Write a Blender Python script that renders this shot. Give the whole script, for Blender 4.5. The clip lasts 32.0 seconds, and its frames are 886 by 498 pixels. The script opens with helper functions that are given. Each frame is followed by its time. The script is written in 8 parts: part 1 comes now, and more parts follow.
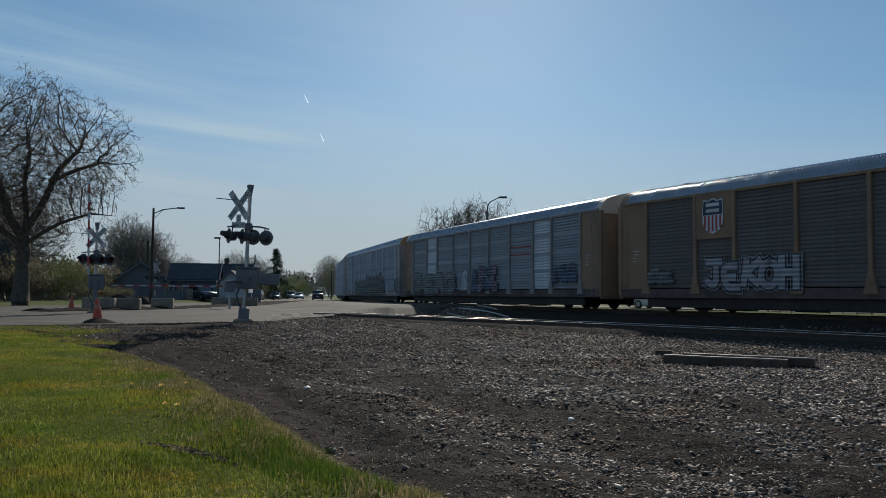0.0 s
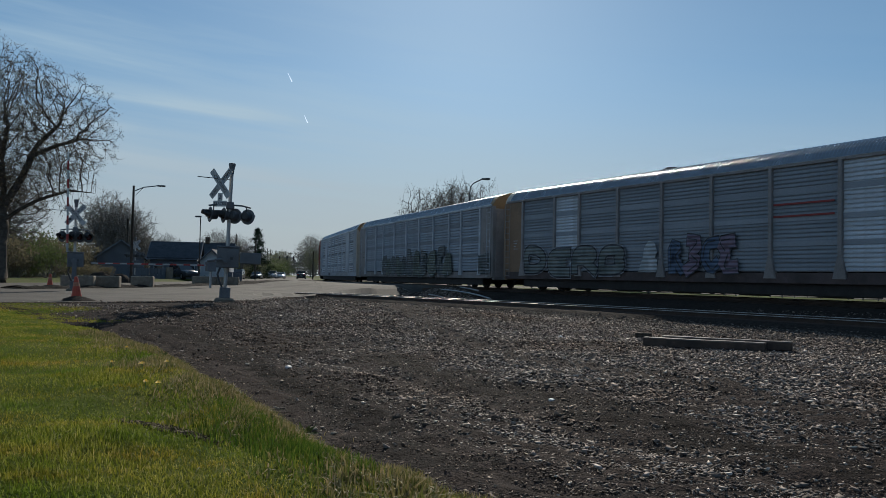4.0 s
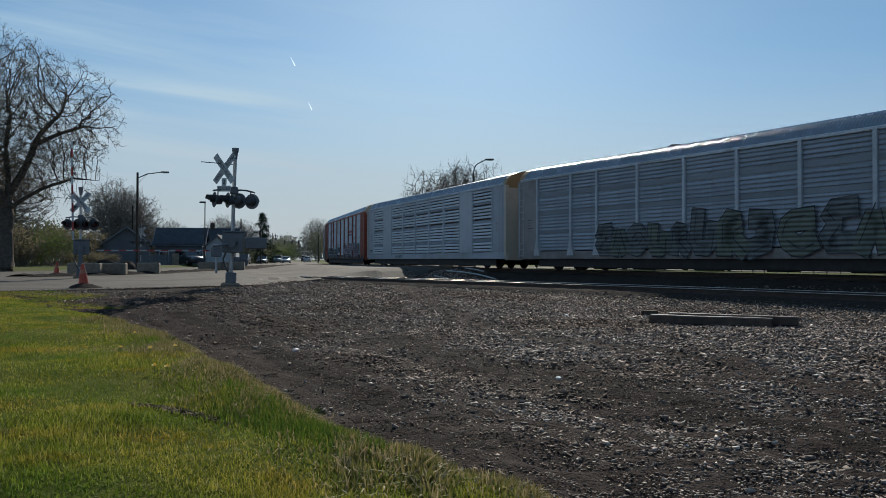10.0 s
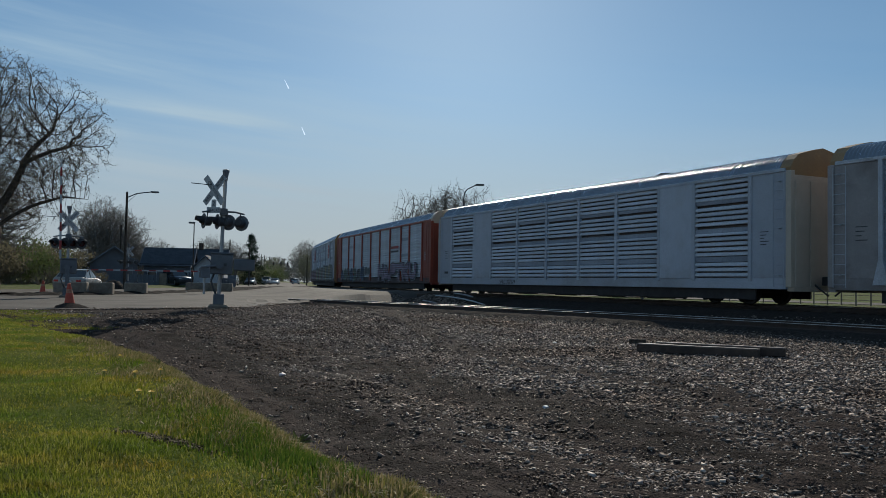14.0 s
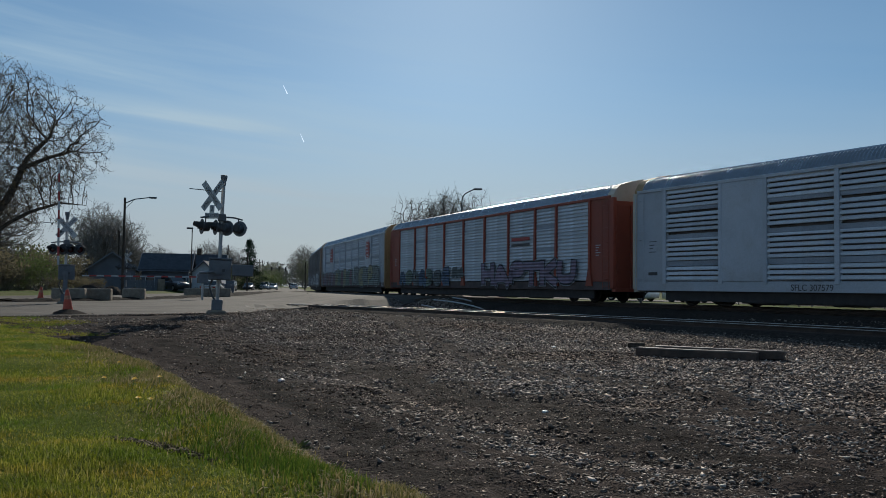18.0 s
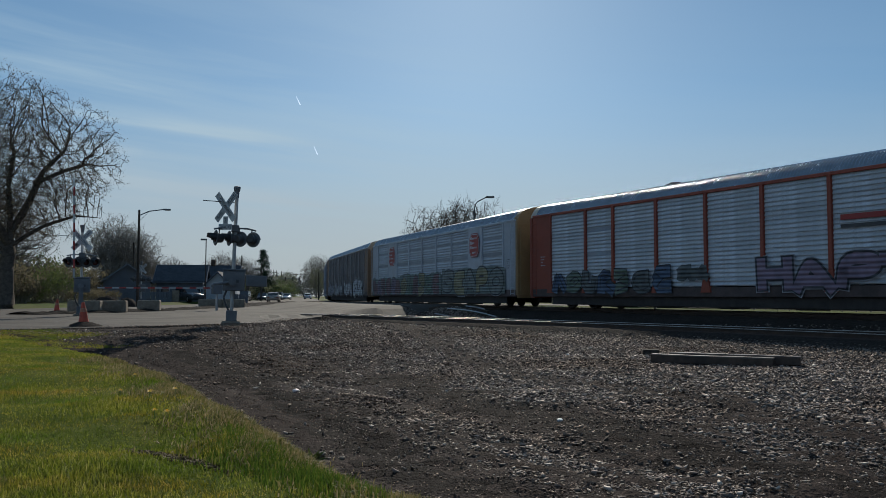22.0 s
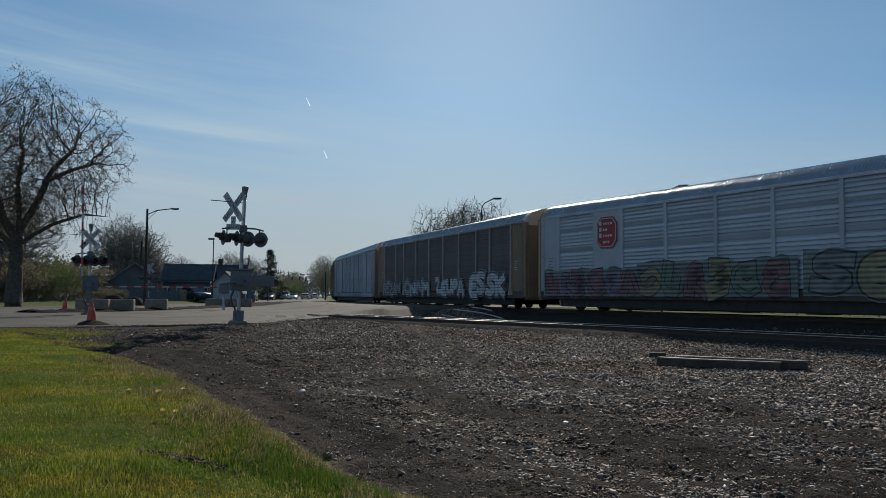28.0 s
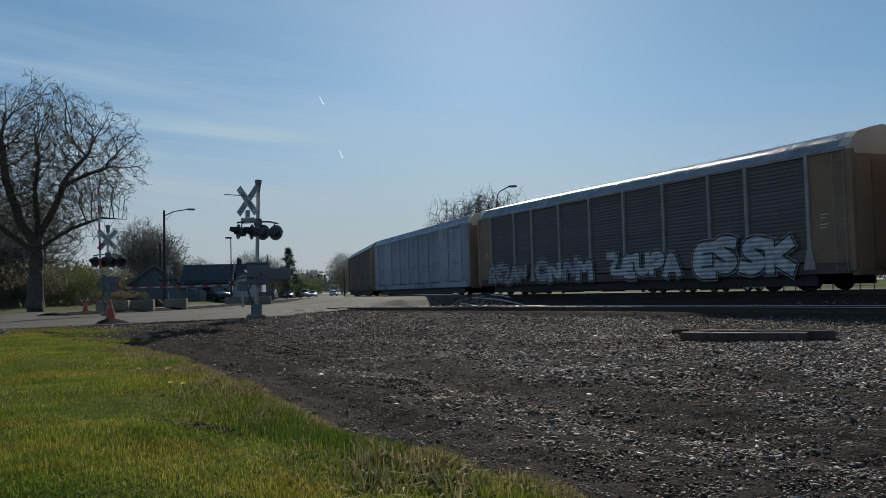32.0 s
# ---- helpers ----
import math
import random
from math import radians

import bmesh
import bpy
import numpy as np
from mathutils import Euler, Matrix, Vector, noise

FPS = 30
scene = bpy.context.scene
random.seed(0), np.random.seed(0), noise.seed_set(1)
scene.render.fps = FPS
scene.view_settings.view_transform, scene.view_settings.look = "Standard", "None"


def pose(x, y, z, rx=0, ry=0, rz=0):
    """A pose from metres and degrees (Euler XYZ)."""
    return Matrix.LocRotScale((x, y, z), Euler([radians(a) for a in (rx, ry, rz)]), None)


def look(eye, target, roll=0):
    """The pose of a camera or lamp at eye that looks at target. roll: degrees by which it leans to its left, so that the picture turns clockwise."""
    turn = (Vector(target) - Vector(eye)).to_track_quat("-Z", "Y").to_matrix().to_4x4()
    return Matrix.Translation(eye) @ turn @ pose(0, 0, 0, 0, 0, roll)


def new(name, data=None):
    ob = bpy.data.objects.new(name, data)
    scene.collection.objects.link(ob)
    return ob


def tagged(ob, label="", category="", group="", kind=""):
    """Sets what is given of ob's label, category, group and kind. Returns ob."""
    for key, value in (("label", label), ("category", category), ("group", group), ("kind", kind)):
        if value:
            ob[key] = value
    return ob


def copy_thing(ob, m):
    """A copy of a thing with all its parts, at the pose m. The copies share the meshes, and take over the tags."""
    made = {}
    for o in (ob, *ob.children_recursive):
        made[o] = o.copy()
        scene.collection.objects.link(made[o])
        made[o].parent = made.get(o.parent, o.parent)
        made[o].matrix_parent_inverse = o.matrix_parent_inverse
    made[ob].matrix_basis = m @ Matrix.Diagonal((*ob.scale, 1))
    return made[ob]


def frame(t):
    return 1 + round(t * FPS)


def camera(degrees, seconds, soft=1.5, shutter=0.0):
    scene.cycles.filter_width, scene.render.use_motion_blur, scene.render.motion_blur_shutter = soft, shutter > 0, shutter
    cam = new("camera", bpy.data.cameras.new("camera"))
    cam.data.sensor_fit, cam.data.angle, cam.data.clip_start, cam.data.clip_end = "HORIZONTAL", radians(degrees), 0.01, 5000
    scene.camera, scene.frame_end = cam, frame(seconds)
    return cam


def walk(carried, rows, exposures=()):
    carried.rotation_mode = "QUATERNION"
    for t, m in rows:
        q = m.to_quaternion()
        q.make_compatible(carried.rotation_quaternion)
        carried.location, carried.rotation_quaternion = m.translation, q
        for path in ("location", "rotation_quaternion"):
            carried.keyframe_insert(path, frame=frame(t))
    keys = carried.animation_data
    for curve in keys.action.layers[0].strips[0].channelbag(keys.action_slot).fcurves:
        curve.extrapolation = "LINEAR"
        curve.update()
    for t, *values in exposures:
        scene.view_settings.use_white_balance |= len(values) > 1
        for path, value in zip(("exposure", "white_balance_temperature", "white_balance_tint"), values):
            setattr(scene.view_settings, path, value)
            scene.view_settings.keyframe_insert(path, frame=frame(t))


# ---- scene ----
# Plan: x runs along the straight track (the train rolls towards +x), y away from the viewer, z up, rail tops at 0.
DEG = 55.3
cam = camera(DEG, 32.0, soft=0.55)


def aim(x, y, z, yaw, pitch, lean):
    """A camera pose from its place and its yaw (left of +y), pitch (up) and lean in degrees."""
    a, b = radians(yaw), radians(pitch)
    way = Vector((-math.sin(a) * math.cos(b), math.cos(a) * math.cos(b), math.sin(b)))
    eye = Vector((x, y, z))
    return look(eye, eye + way, lean)


PATH = [
    (0.0, -0.004, 0.004, 0.895, 61.62, 3.23, 0.53),
    (0.5, -0.006, 0.003, 0.891, 61.54, 2.86, 0.45),
    (1.0, -0.021, 0.006, 0.888, 61.35, 2.60, 0.33),
    (1.5, -0.018, 0.003, 0.886, 61.05, 2.36, 0.47),
    (2.0, -0.015, 0.001, 0.889, 60.88, 2.18, 0.73),
    (2.5, -0.023, 0.001, 0.888, 60.73, 2.08, 0.92),
    (3.0, -0.025, 0.003, 0.889, 60.58, 2.06, 0.96),
    (3.5, -0.018, 0.002, 0.891, 60.46, 1.99, 1.07),
    (5.5, -0.007, -0.007, 0.884, 60.22, 1.95, 1.01),
    (6.0, -0.001, -0.009, 0.884, 60.20, 1.82, 1.08),
    (6.5, -0.012, -0.008, 0.882, 60.25, 1.86, 1.15),
    (7.0, -0.009, -0.002, 0.887, 60.31, 1.85, 0.97),
    (7.5, -0.004, -0.003, 0.890, 60.35, 1.88, 0.87),
    (8.0, -0.002, -0.005, 0.890, 60.33, 1.90, 0.79),
    (8.5, -0.005, 0.001, 0.892, 60.33, 1.75, 0.89),
    (9.0, -0.005, 0.002, 0.887, 60.33, 1.35, 0.65),
    (9.5, -0.006, 0.004, 0.877, 60.43, 1.07, 0.13),
    (10.0, -0.009, -0.004, 0.876, 60.71, 0.73, 0.11),
    (10.5, -0.005, -0.005, 0.877, 61.02, 0.46, 0.40),
    (11.0, -0.015, 0.000, 0.878, 61.23, 0.36, 0.49),
    (11.5, -0.005, 0.013, 0.891, 61.15, 0.51, 0.52),
    (12.0, -0.009, 0.013, 0.899, 60.51, 1.16, 0.57),
    (12.5, -0.004, 0.005, 0.906, 60.10, 1.76, 0.83),
    (13.0, 0.000, -0.000, 0.912, 59.95, 2.23, 0.96),
    (13.5, -0.003, -0.001, 0.909, 59.99, 2.41, 1.03),
    (14.0, -0.003, -0.004, 0.909, 60.00, 2.37, 1.00),
    (14.5, -0.015, -0.003, 0.910, 59.81, 2.37, 0.99),
    (16.5, 0.004, -0.017, 0.918, 59.80, 2.67, 1.15),
    (17.0, 0.002, -0.012, 0.920, 59.80, 2.67, 1.08),
    (17.5, 0.003, -0.017, 0.924, 59.79, 2.71, 1.03),
    (18.0, -0.003, -0.012, 0.919, 59.88, 2.66, 0.74),
    (18.5, 0.000, -0.012, 0.917, 59.99, 2.73, 0.49),
    (19.0, -0.001, -0.013, 0.917, 60.12, 2.81, 0.41),
    (19.5, 0.005, -0.015, 0.921, 60.25, 2.93, 0.40),
    (20.0, 0.010, -0.010, 0.920, 60.38, 2.96, 0.35),
    (20.5, -0.002, -0.013, 0.921, 60.43, 2.99, 0.33),
    (21.0, -0.004, -0.014, 0.920, 60.59, 3.10, 0.29),
    (21.5, -0.005, -0.013, 0.926, 60.67, 3.13, 0.23),
    (22.0, 0.012, -0.017, 0.929, 60.76, 3.21, 0.12),
    (22.5, 0.008, -0.018, 0.928, 60.73, 3.35, 0.00),
    (23.0, 0.000, -0.019, 0.927, 60.80, 3.40, 0.09),
    (23.5, -0.001, -0.024, 0.925, 60.84, 3.40, 0.24),
    (24.0, 0.002, -0.023, 0.930, 60.82, 3.37, 0.36),
    (24.5, 0.010, -0.026, 0.930, 60.85, 3.28, 0.49),
    (25.0, 0.013, -0.030, 0.930, 60.96, 3.30, 0.41),
    (25.5, 0.006, -0.025, 0.929, 60.98, 3.30, 0.37),
    (27.5, 0.009, -0.029, 0.938, 61.25, 3.24, 0.44),
    (28.0, 0.029, -0.034, 0.942, 61.22, 3.27, 0.55),
    (28.5, 0.027, -0.037, 0.938, 61.35, 3.23, 0.64),
    (29.0, 0.017, -0.034, 0.934, 61.59, 3.23, 0.51),
    (29.5, 0.028, -0.031, 0.926, 61.74, 3.28, 0.27),
    (30.0, 0.021, -0.017, 0.901, 61.57, 3.21, 0.13),
    (30.5, 0.004, -0.010, 0.855, 61.51, 2.81, 0.42),
    (31.0, -0.044, 0.021, 0.800, 61.60, 2.69, 0.50),
    (31.5, -0.124, 0.077, 0.759, 62.25, 2.82, -0.87),
    (32.0, -0.166, 0.116, 0.713, 62.41, 2.83, -1.52),
]
walk(cam, [(t, aim(*row)) for t, *row in PATH], exposures=[(t, ev, 5600, 9) for t, ev in ((0.0, -0.05), (8.3, -0.05), (9.0, 0.08), (9.6, 0.15), (12.2, 0.13), (12.8, -0.03), (13.4, -0.05), (32.0, -0.05))])

# ---- light ----
SUN_AZ, SUN_EL = -59.0, 24.5          # degrees from +y towards +x, and above the horizon
world = bpy.data.worlds.new("sky")
scene.world = world
world.use_nodes = True
wt = world.node_tree
wt.nodes.clear()


def wire(tree, kind, ins=None, **props):
    """A node with its settings; ins maps input names or numbers to values or to sockets."""
    n = tree.nodes.new(kind)
    for k, v in props.items():
        setattr(n, k, v)
    for k, v in (ins or {}).items():
        if isinstance(v, bpy.types.NodeSocket):
            tree.links.new(v, n.inputs[k])
        else:
            n.inputs[k].default_value = v
    return n


def ramp(tree, fac, stops):
    n = tree.nodes.new("ShaderNodeValToRGB")
    tree.links.new(fac, n.inputs[0])
    el = n.color_ramp.elements
    while len(el) < len(stops):
        el.new(0.5)
    for e, (pos, col) in zip(el, stops):
        e.position = pos
        e.color = (*col, 1) if len(col) == 3 else col
    return n.outputs[0]


sky = wire(wt, "ShaderNodeTexSky", sky_type="NISHITA", sun_disc=False, sun_elevation=radians(SUN_EL),
           sun_rotation=radians(SUN_AZ), altitude=200.0, air_density=1.0, dust_density=0.3, ozone_density=3.0)
way = wire(wt, "ShaderNodeTexCoord").outputs["Generated"]
sep = wire(wt, "ShaderNodeSeparateXYZ", {0: way})
up = wire(wt, "ShaderNodeMath", {0: sep.outputs[2], 1: 0.06}, operation="ADD")
px = wire(wt, "ShaderNodeMath", {0: sep.outputs[0], 1: up.outputs[0]}, operation="DIVIDE")
py = wire(wt, "ShaderNodeMath", {0: sep.outputs[1], 1: up.outputs[0]}, operation="DIVIDE")
plane = wire(wt, "ShaderNodeCombineXYZ", {0: px.outputs[0], 1: py.outputs[0], 2: 0.0})
spun = wire(wt, "ShaderNodeMapping", {0: plane.outputs[0], "Rotation": (0, 0, radians(-58))})
turned = wire(wt, "ShaderNodeMapping", {0: spun.outputs[0], "Scale": (0.20, 0.85, 1.0), "Location": (1.7, 0.35, 0)})
cirrus = wire(wt, "ShaderNodeTexNoise", {"Vector": turned.outputs[0], "Scale": 1.1, "Detail": 7.0, "Roughness": 0.55, "Distortion": 0.4})
veil = ramp(wt, cirrus.outputs["Fac"], [(0.46, (0, 0, 0)), (0.76, (0.07, 0.07, 0.07))])
even = wire(wt, "ShaderNodeMixRGB", {0: 0.26, 1: sky.outputs[0], 2: (4.9, 7.15, 9.6, 1)})
mixed = wire(wt, "ShaderNodeMixRGB", {0: veil, 1: even.outputs[0], 2: (6.6, 7.3, 8.2, 1)})
# long level streaks of cirrus low in the west, sinking slightly to the north
azim = wire(wt, "ShaderNodeMath", {0: sep.outputs[0], 1: sep.outputs[1]}, operation="ARCTAN2").outputs[0]
sunk = wire(wt, "ShaderNodeMath", {0: azim, 1: 0.10, 2: sep.outputs[2]}, operation="MULTIPLY_ADD").outputs[0]
band_co = wire(wt, "ShaderNodeCombineXYZ", {0: azim, 1: sunk, 2: 0.0}).outputs[0]
band_map = wire(wt, "ShaderNodeMapping", {0: band_co, "Scale": (1.9, 24.0, 1.0), "Location": (0.6, 1.75, 0)}).outputs[0]
streak = wire(wt, "ShaderNodeTexNoise", {"Vector": band_map, "Scale": 1.0, "Detail": 6.0, "Roughness": 0.55, "Distortion": 0.2})
streak_fac = ramp(wt, streak.outputs["Fac"], [(0.43, (0, 0, 0)), (0.55, (0.5, 0.5, 0.5)), (0.70, (0.85, 0.85, 0.85))])
west = wire(wt, "ShaderNodeMapRange", {0: azim, 1: -0.9, 2: -1.25, 3: 0.12, 4: 1.0}).outputs[0]
streaked = wire(wt, "ShaderNodeMath", {0: streak_fac, 1: west}, operation="MULTIPLY").outputs[0]
lower = wire(wt, "ShaderNodeMapRange", {0: sep.outputs[2], 1: 0.30, 2: 0.17, 3: 0.3, 4: 1.0}).outputs[0]
streaked = wire(wt, "ShaderNodeMath", {0: streaked, 1: lower}, operation="MULTIPLY").outputs[0]
# drawn-out bands of cirrus, each with its level, its breadth, the bearing where it ends and its density
fray = wire(wt, "ShaderNodeMapRange", {0: streak.outputs["Fac"], 1: 0.35, 2: 0.65, 3: 0.15, 4: 1.0}).outputs[0]
total = wire(wt, "ShaderNodeMath", {0: streaked, 1: 0.6}, operation="MULTIPLY").outputs[0]
tilted = wire(wt, "ShaderNodeMath", {0: azim, 1: 0.086, 2: sep.outputs[2]}, operation="MULTIPLY_ADD").outputs[0]
for level, breadth, a1, dense in ((0.070, 0.008, -1.17, 0.95), (0.108, 0.011, -1.28, 0.5), (0.036, 0.007, -1.15, 0.85), (0.004, 0.007, -0.98, 0.75), (-0.014, 0.005, -1.05, 0.5), (0.140, 0.016, -1.35, 0.3)):
    off = wire(wt, "ShaderNodeMath", {0: tilted, 1: level}, operation="SUBTRACT").outputs[0]
    off = wire(wt, "ShaderNodeMath", {0: off, 1: breadth}, operation="DIVIDE").outputs[0]
    off = wire(wt, "ShaderNodeMath", {0: off, 1: off}, operation="MULTIPLY").outputs[0]
    bell = wire(wt, "ShaderNodeMath", {0: wire(wt, "ShaderNodeMath", {0: off, 1: -1.0}, operation="MULTIPLY").outputs[0]}, operation="EXPONENT").outputs[0]
    fade = wire(wt, "ShaderNodeMapRange", {0: azim, 1: a1, 2: a1 - 0.16, 3: 0.0, 4: dense}, interpolation_type="SMOOTHSTEP").outputs[0]
    bell = wire(wt, "ShaderNodeMath", {0: bell, 1: fade}, operation="MULTIPLY").outputs[0]
    total = wire(wt, "ShaderNodeMath", {0: bell, 1: fray, 2: total}, operation="MULTIPLY_ADD").outputs[0]
total = wire(wt, "ShaderNodeMath", {0: total, 1: 0.8}, operation="MINIMUM").outputs[0]
mixed = wire(wt, "ShaderNodeMixRGB", {0: total, 1: mixed.outputs[0], 2: (8.6, 9.4, 10.0, 1)})
# pale haze along the horizon
low_fac = wire(wt, "ShaderNodeMapRange", {0: sep.outputs[2], 1: 0.25, 2: 0.0, 3: 0.0, 4: 0.9}, interpolation_type="SMOOTHSTEP").outputs[0]
mixed = wire(wt, "ShaderNodeMixRGB", {0: low_fac, 1: mixed.outputs[0], 2: (8.1, 7.5, 7.35, 1)})
tinted = wire(wt, "ShaderNodeMixRGB", {0: 1.0, 1: mixed.outputs[0], 2: (0.92, 1.0, 0.955, 1)}, blend_type="MULTIPLY")
wire(wt, "ShaderNodeOutputWorld", {0: wire(wt, "ShaderNodeBackground", {0: tinted.outputs[0], 1: 0.061}).outputs[0]})

sun = new("sun", bpy.data.lights.new("sun", "SUN"))
sun.data.energy, sun.data.angle, sun.data.color = 4.4, radians(0.55), (1.0, 0.84, 0.62)
SUN_WAY = Vector((math.sin(radians(SUN_AZ)) * math.cos(radians(SUN_EL)), math.cos(radians(SUN_AZ)) * math.cos(radians(SUN_EL)), math.sin(radians(SUN_EL))))
sun.matrix_world = look(SUN_WAY * 400, (0, 0, 0))

# ---- materials ----


def surface(name, c1, c2, scale=3.0, rough=0.7, metal=0.0, bump=0.2, fine=40.0, coat=None, c3=None, big=0.3, space="Object", depth=0.01, trans=0.0):
    """Two tones mixed at two scales, with fine relief. c3: a third tone for large stains."""
    m = bpy.data.materials.new(name)
    m.use_nodes = True
    t = m.node_tree
    t.nodes.clear()
    co = wire(t, "ShaderNodeTexCoord").outputs["Object"] if space == "Object" else wire(t, "ShaderNodeNewGeometry").outputs["Position"]
    n1 = wire(t, "ShaderNodeTexNoise", {"Vector": co, "Scale": scale, "Detail": 6.0, "Roughness": 0.6})
    n2 = wire(t, "ShaderNodeTexNoise", {"Vector": co, "Scale": fine, "Detail": 3.0, "Roughness": 0.6})
    col = ramp(t, n1.outputs["Fac"], [(0.35, c1), (0.68, c2)])
    if c3:
        n3 = wire(t, "ShaderNodeTexNoise", {"Vector": co, "Scale": big, "Detail": 5.0, "Roughness": 0.65})
        fac = ramp(t, n3.outputs["Fac"], [(0.48, (0, 0, 0)), (0.68, (1, 1, 1))])
        col = wire(t, "ShaderNodeMixRGB", {0: fac, 1: col, 2: (*c3, 1)}).outputs[0]
    rnd = wire(t, "ShaderNodeObjectInfo").outputs["Random"]
    var = wire(t, "ShaderNodeMapRange", {0: rnd, 3: 0.88, 4: 1.12}).outputs[0]
    fin = wire(t, "ShaderNodeMapRange", {0: n2.outputs["Fac"], 1: 0.25, 2: 0.75, 3: 0.8, 4: 1.18}).outputs[0]
    both = wire(t, "ShaderNodeMath", {0: var, 1: fin}, operation="MULTIPLY").outputs[0]
    col = wire(t, "ShaderNodeVectorMath", {0: col, "Scale": both}, operation="SCALE").outputs[0]
    ro = wire(t, "ShaderNodeMapRange", {0: n1.outputs["Fac"], 3: max(0.03, rough - 0.12), 4: min(1.0, rough + 0.12)}).outputs[0]
    b = wire(t, "ShaderNodeBump", {"Height": n2.outputs["Fac"], "Strength": bump, "Distance": depth})
    s = wire(t, "ShaderNodeBsdfPrincipled", {"Base Color": col, "Roughness": ro, "Metallic": metal, "Normal": b.outputs[0], "Specular IOR Level": 0.5 if rough < 0.85 else (0.12 if rough < 0.93 else 0.02)})
    out = s.outputs[0]
    if trans:
        tl = wire(t, "ShaderNodeBsdfTranslucent", {0: col})
        out = wire(t, "ShaderNodeMixShader", {0: trans, 1: out, 2: tl.outputs[0]}).outputs[0]
    wire(t, "ShaderNodeOutputMaterial", {0: out})
    return m


def glow(name, colour, strength):
    m = bpy.data.materials.new(name)
    m.use_nodes = True
    t = m.node_tree
    t.nodes.clear()
    wire(t, "ShaderNodeOutputMaterial", {0: wire(t, "ShaderNodeEmission", {0: (*colour, 1), 1: strength}).outputs[0]})
    return m


def glass(name, tint=(0.05, 0.06, 0.07)):
    m = bpy.data.materials.new(name)
    m.use_nodes = True
    s = m.node_tree.nodes["Principled BSDF"]
    s.inputs["Base Color"].default_value = (*tint, 1)
    s.inputs["Roughness"].default_value = 0.05
    s.inputs["IOR"].default_value = 1.5
    return m


M = {}
M["gravel"] = surface("gravel", (0.024, 0.0185, 0.0162), (0.068, 0.053, 0.046), 5, 0.95, bump=1.0, fine=28, c3=(0.026, 0.0195, 0.017), big=0.33, space="World", depth=0.05)
M["stone"] = surface("crushed_stone", (0.16, 0.145, 0.13), (0.36, 0.335, 0.30), 2.3, 0.8, bump=0.3, fine=60, c3=(0.07, 0.06, 0.054), big=0.5, space="World")
M["ballast"] = surface("ballast", (0.03, 0.025, 0.022), (0.065, 0.055, 0.048), 10, 0.95, bump=1.0, fine=24, c3=(0.035, 0.03, 0.026), big=0.5, space="World", depth=0.05)
M["lawn"] = surface("lawn_turf", (0.075, 0.10, 0.012), (0.12, 0.14, 0.022), 2.5, 1.0, bump=1.0, fine=60, c3=(0.13, 0.125, 0.028), big=0.6, space="World", depth=0.03)
M["field"] = surface("field", (0.07, 0.10, 0.025), (0.13, 0.13, 0.05), 0.3, 0.95, bump=0.6, fine=5, c3=(0.14, 0.12, 0.08), big=0.05, space="World", depth=0.1)
M["asphalt"] = surface("asphalt", (0.0716, 0.063, 0.0547), (0.121, 0.107, 0.0926), 0.7, 0.92, bump=0.6, fine=30, c3=(0.0569, 0.0486, 0.0415), big=0.22, space="World")
M["concrete"] = surface("concrete", (0.20, 0.165, 0.125), (0.29, 0.245, 0.195), 2.5, 0.9, bump=0.4, fine=30, c3=(0.14, 0.115, 0.09), big=0.8)
M["rail"] = surface("rail_steel", (0.05, 0.036, 0.03), (0.09, 0.062, 0.048), 5, 0.75, 0.3, 0.3, 50)
M["railtop"] = surface("rail_head", (0.34, 0.29, 0.25), (0.50, 0.44, 0.39), 3, 0.34, 1.0, 0.05, 80)
M["tie"] = surface("creosoted_wood", (0.045, 0.035, 0.028), (0.10, 0.08, 0.062), 4, 0.9, 0, 0.6, 18)
M["dark"] = surface("dark_steel", (0.028, 0.026, 0.026), (0.052, 0.047, 0.045), 3, 0.75, 0.2, 0.3, 30)
M["roof"] = surface("galvanised_roof", (0.178, 0.195, 0.223), (0.25, 0.27, 0.302), 1.5, 0.25, 0.75, 0.1, 30, c3=(0.17, 0.179, 0.197), big=0.4)
M["galv"] = surface("galvanised_screen", (0.43, 0.451, 0.491), (0.557, 0.582, 0.632), 1.2, 0.5, 0.15, 0.15, 30, c3=(0.286, 0.287, 0.298), big=0.5)
M["galvdark"] = surface("dirty_galvanised_screen", (0.259, 0.281, 0.324), (0.359, 0.39, 0.45), 1.0, 0.6, 0.1, 0.15, 30, c3=(0.122, 0.125, 0.135), big=0.5)
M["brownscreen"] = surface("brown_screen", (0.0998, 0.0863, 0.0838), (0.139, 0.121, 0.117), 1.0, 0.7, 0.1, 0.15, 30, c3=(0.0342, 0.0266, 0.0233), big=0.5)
M["white"] = surface("white_paint", (0.48, 0.503, 0.547), (0.57, 0.592, 0.638), 1.0, 0.5, 0, 0.08, 30, c3=(0.39, 0.379, 0.372), big=0.5)
M["silver"] = surface("pale_grey_paint", (0.38, 0.407, 0.46), (0.461, 0.49, 0.549), 0.8, 0.5, 0.1, 0.08, 30, c3=(0.307, 0.309, 0.323), big=0.4)
M["orange"] = surface("orange_paint", (0.24, 0.0496, 0.0272), (0.296, 0.0624, 0.0336), 0.8, 0.55, 0, 0.08, 30, c3=(0.208, 0.048, 0.024), big=0.5)
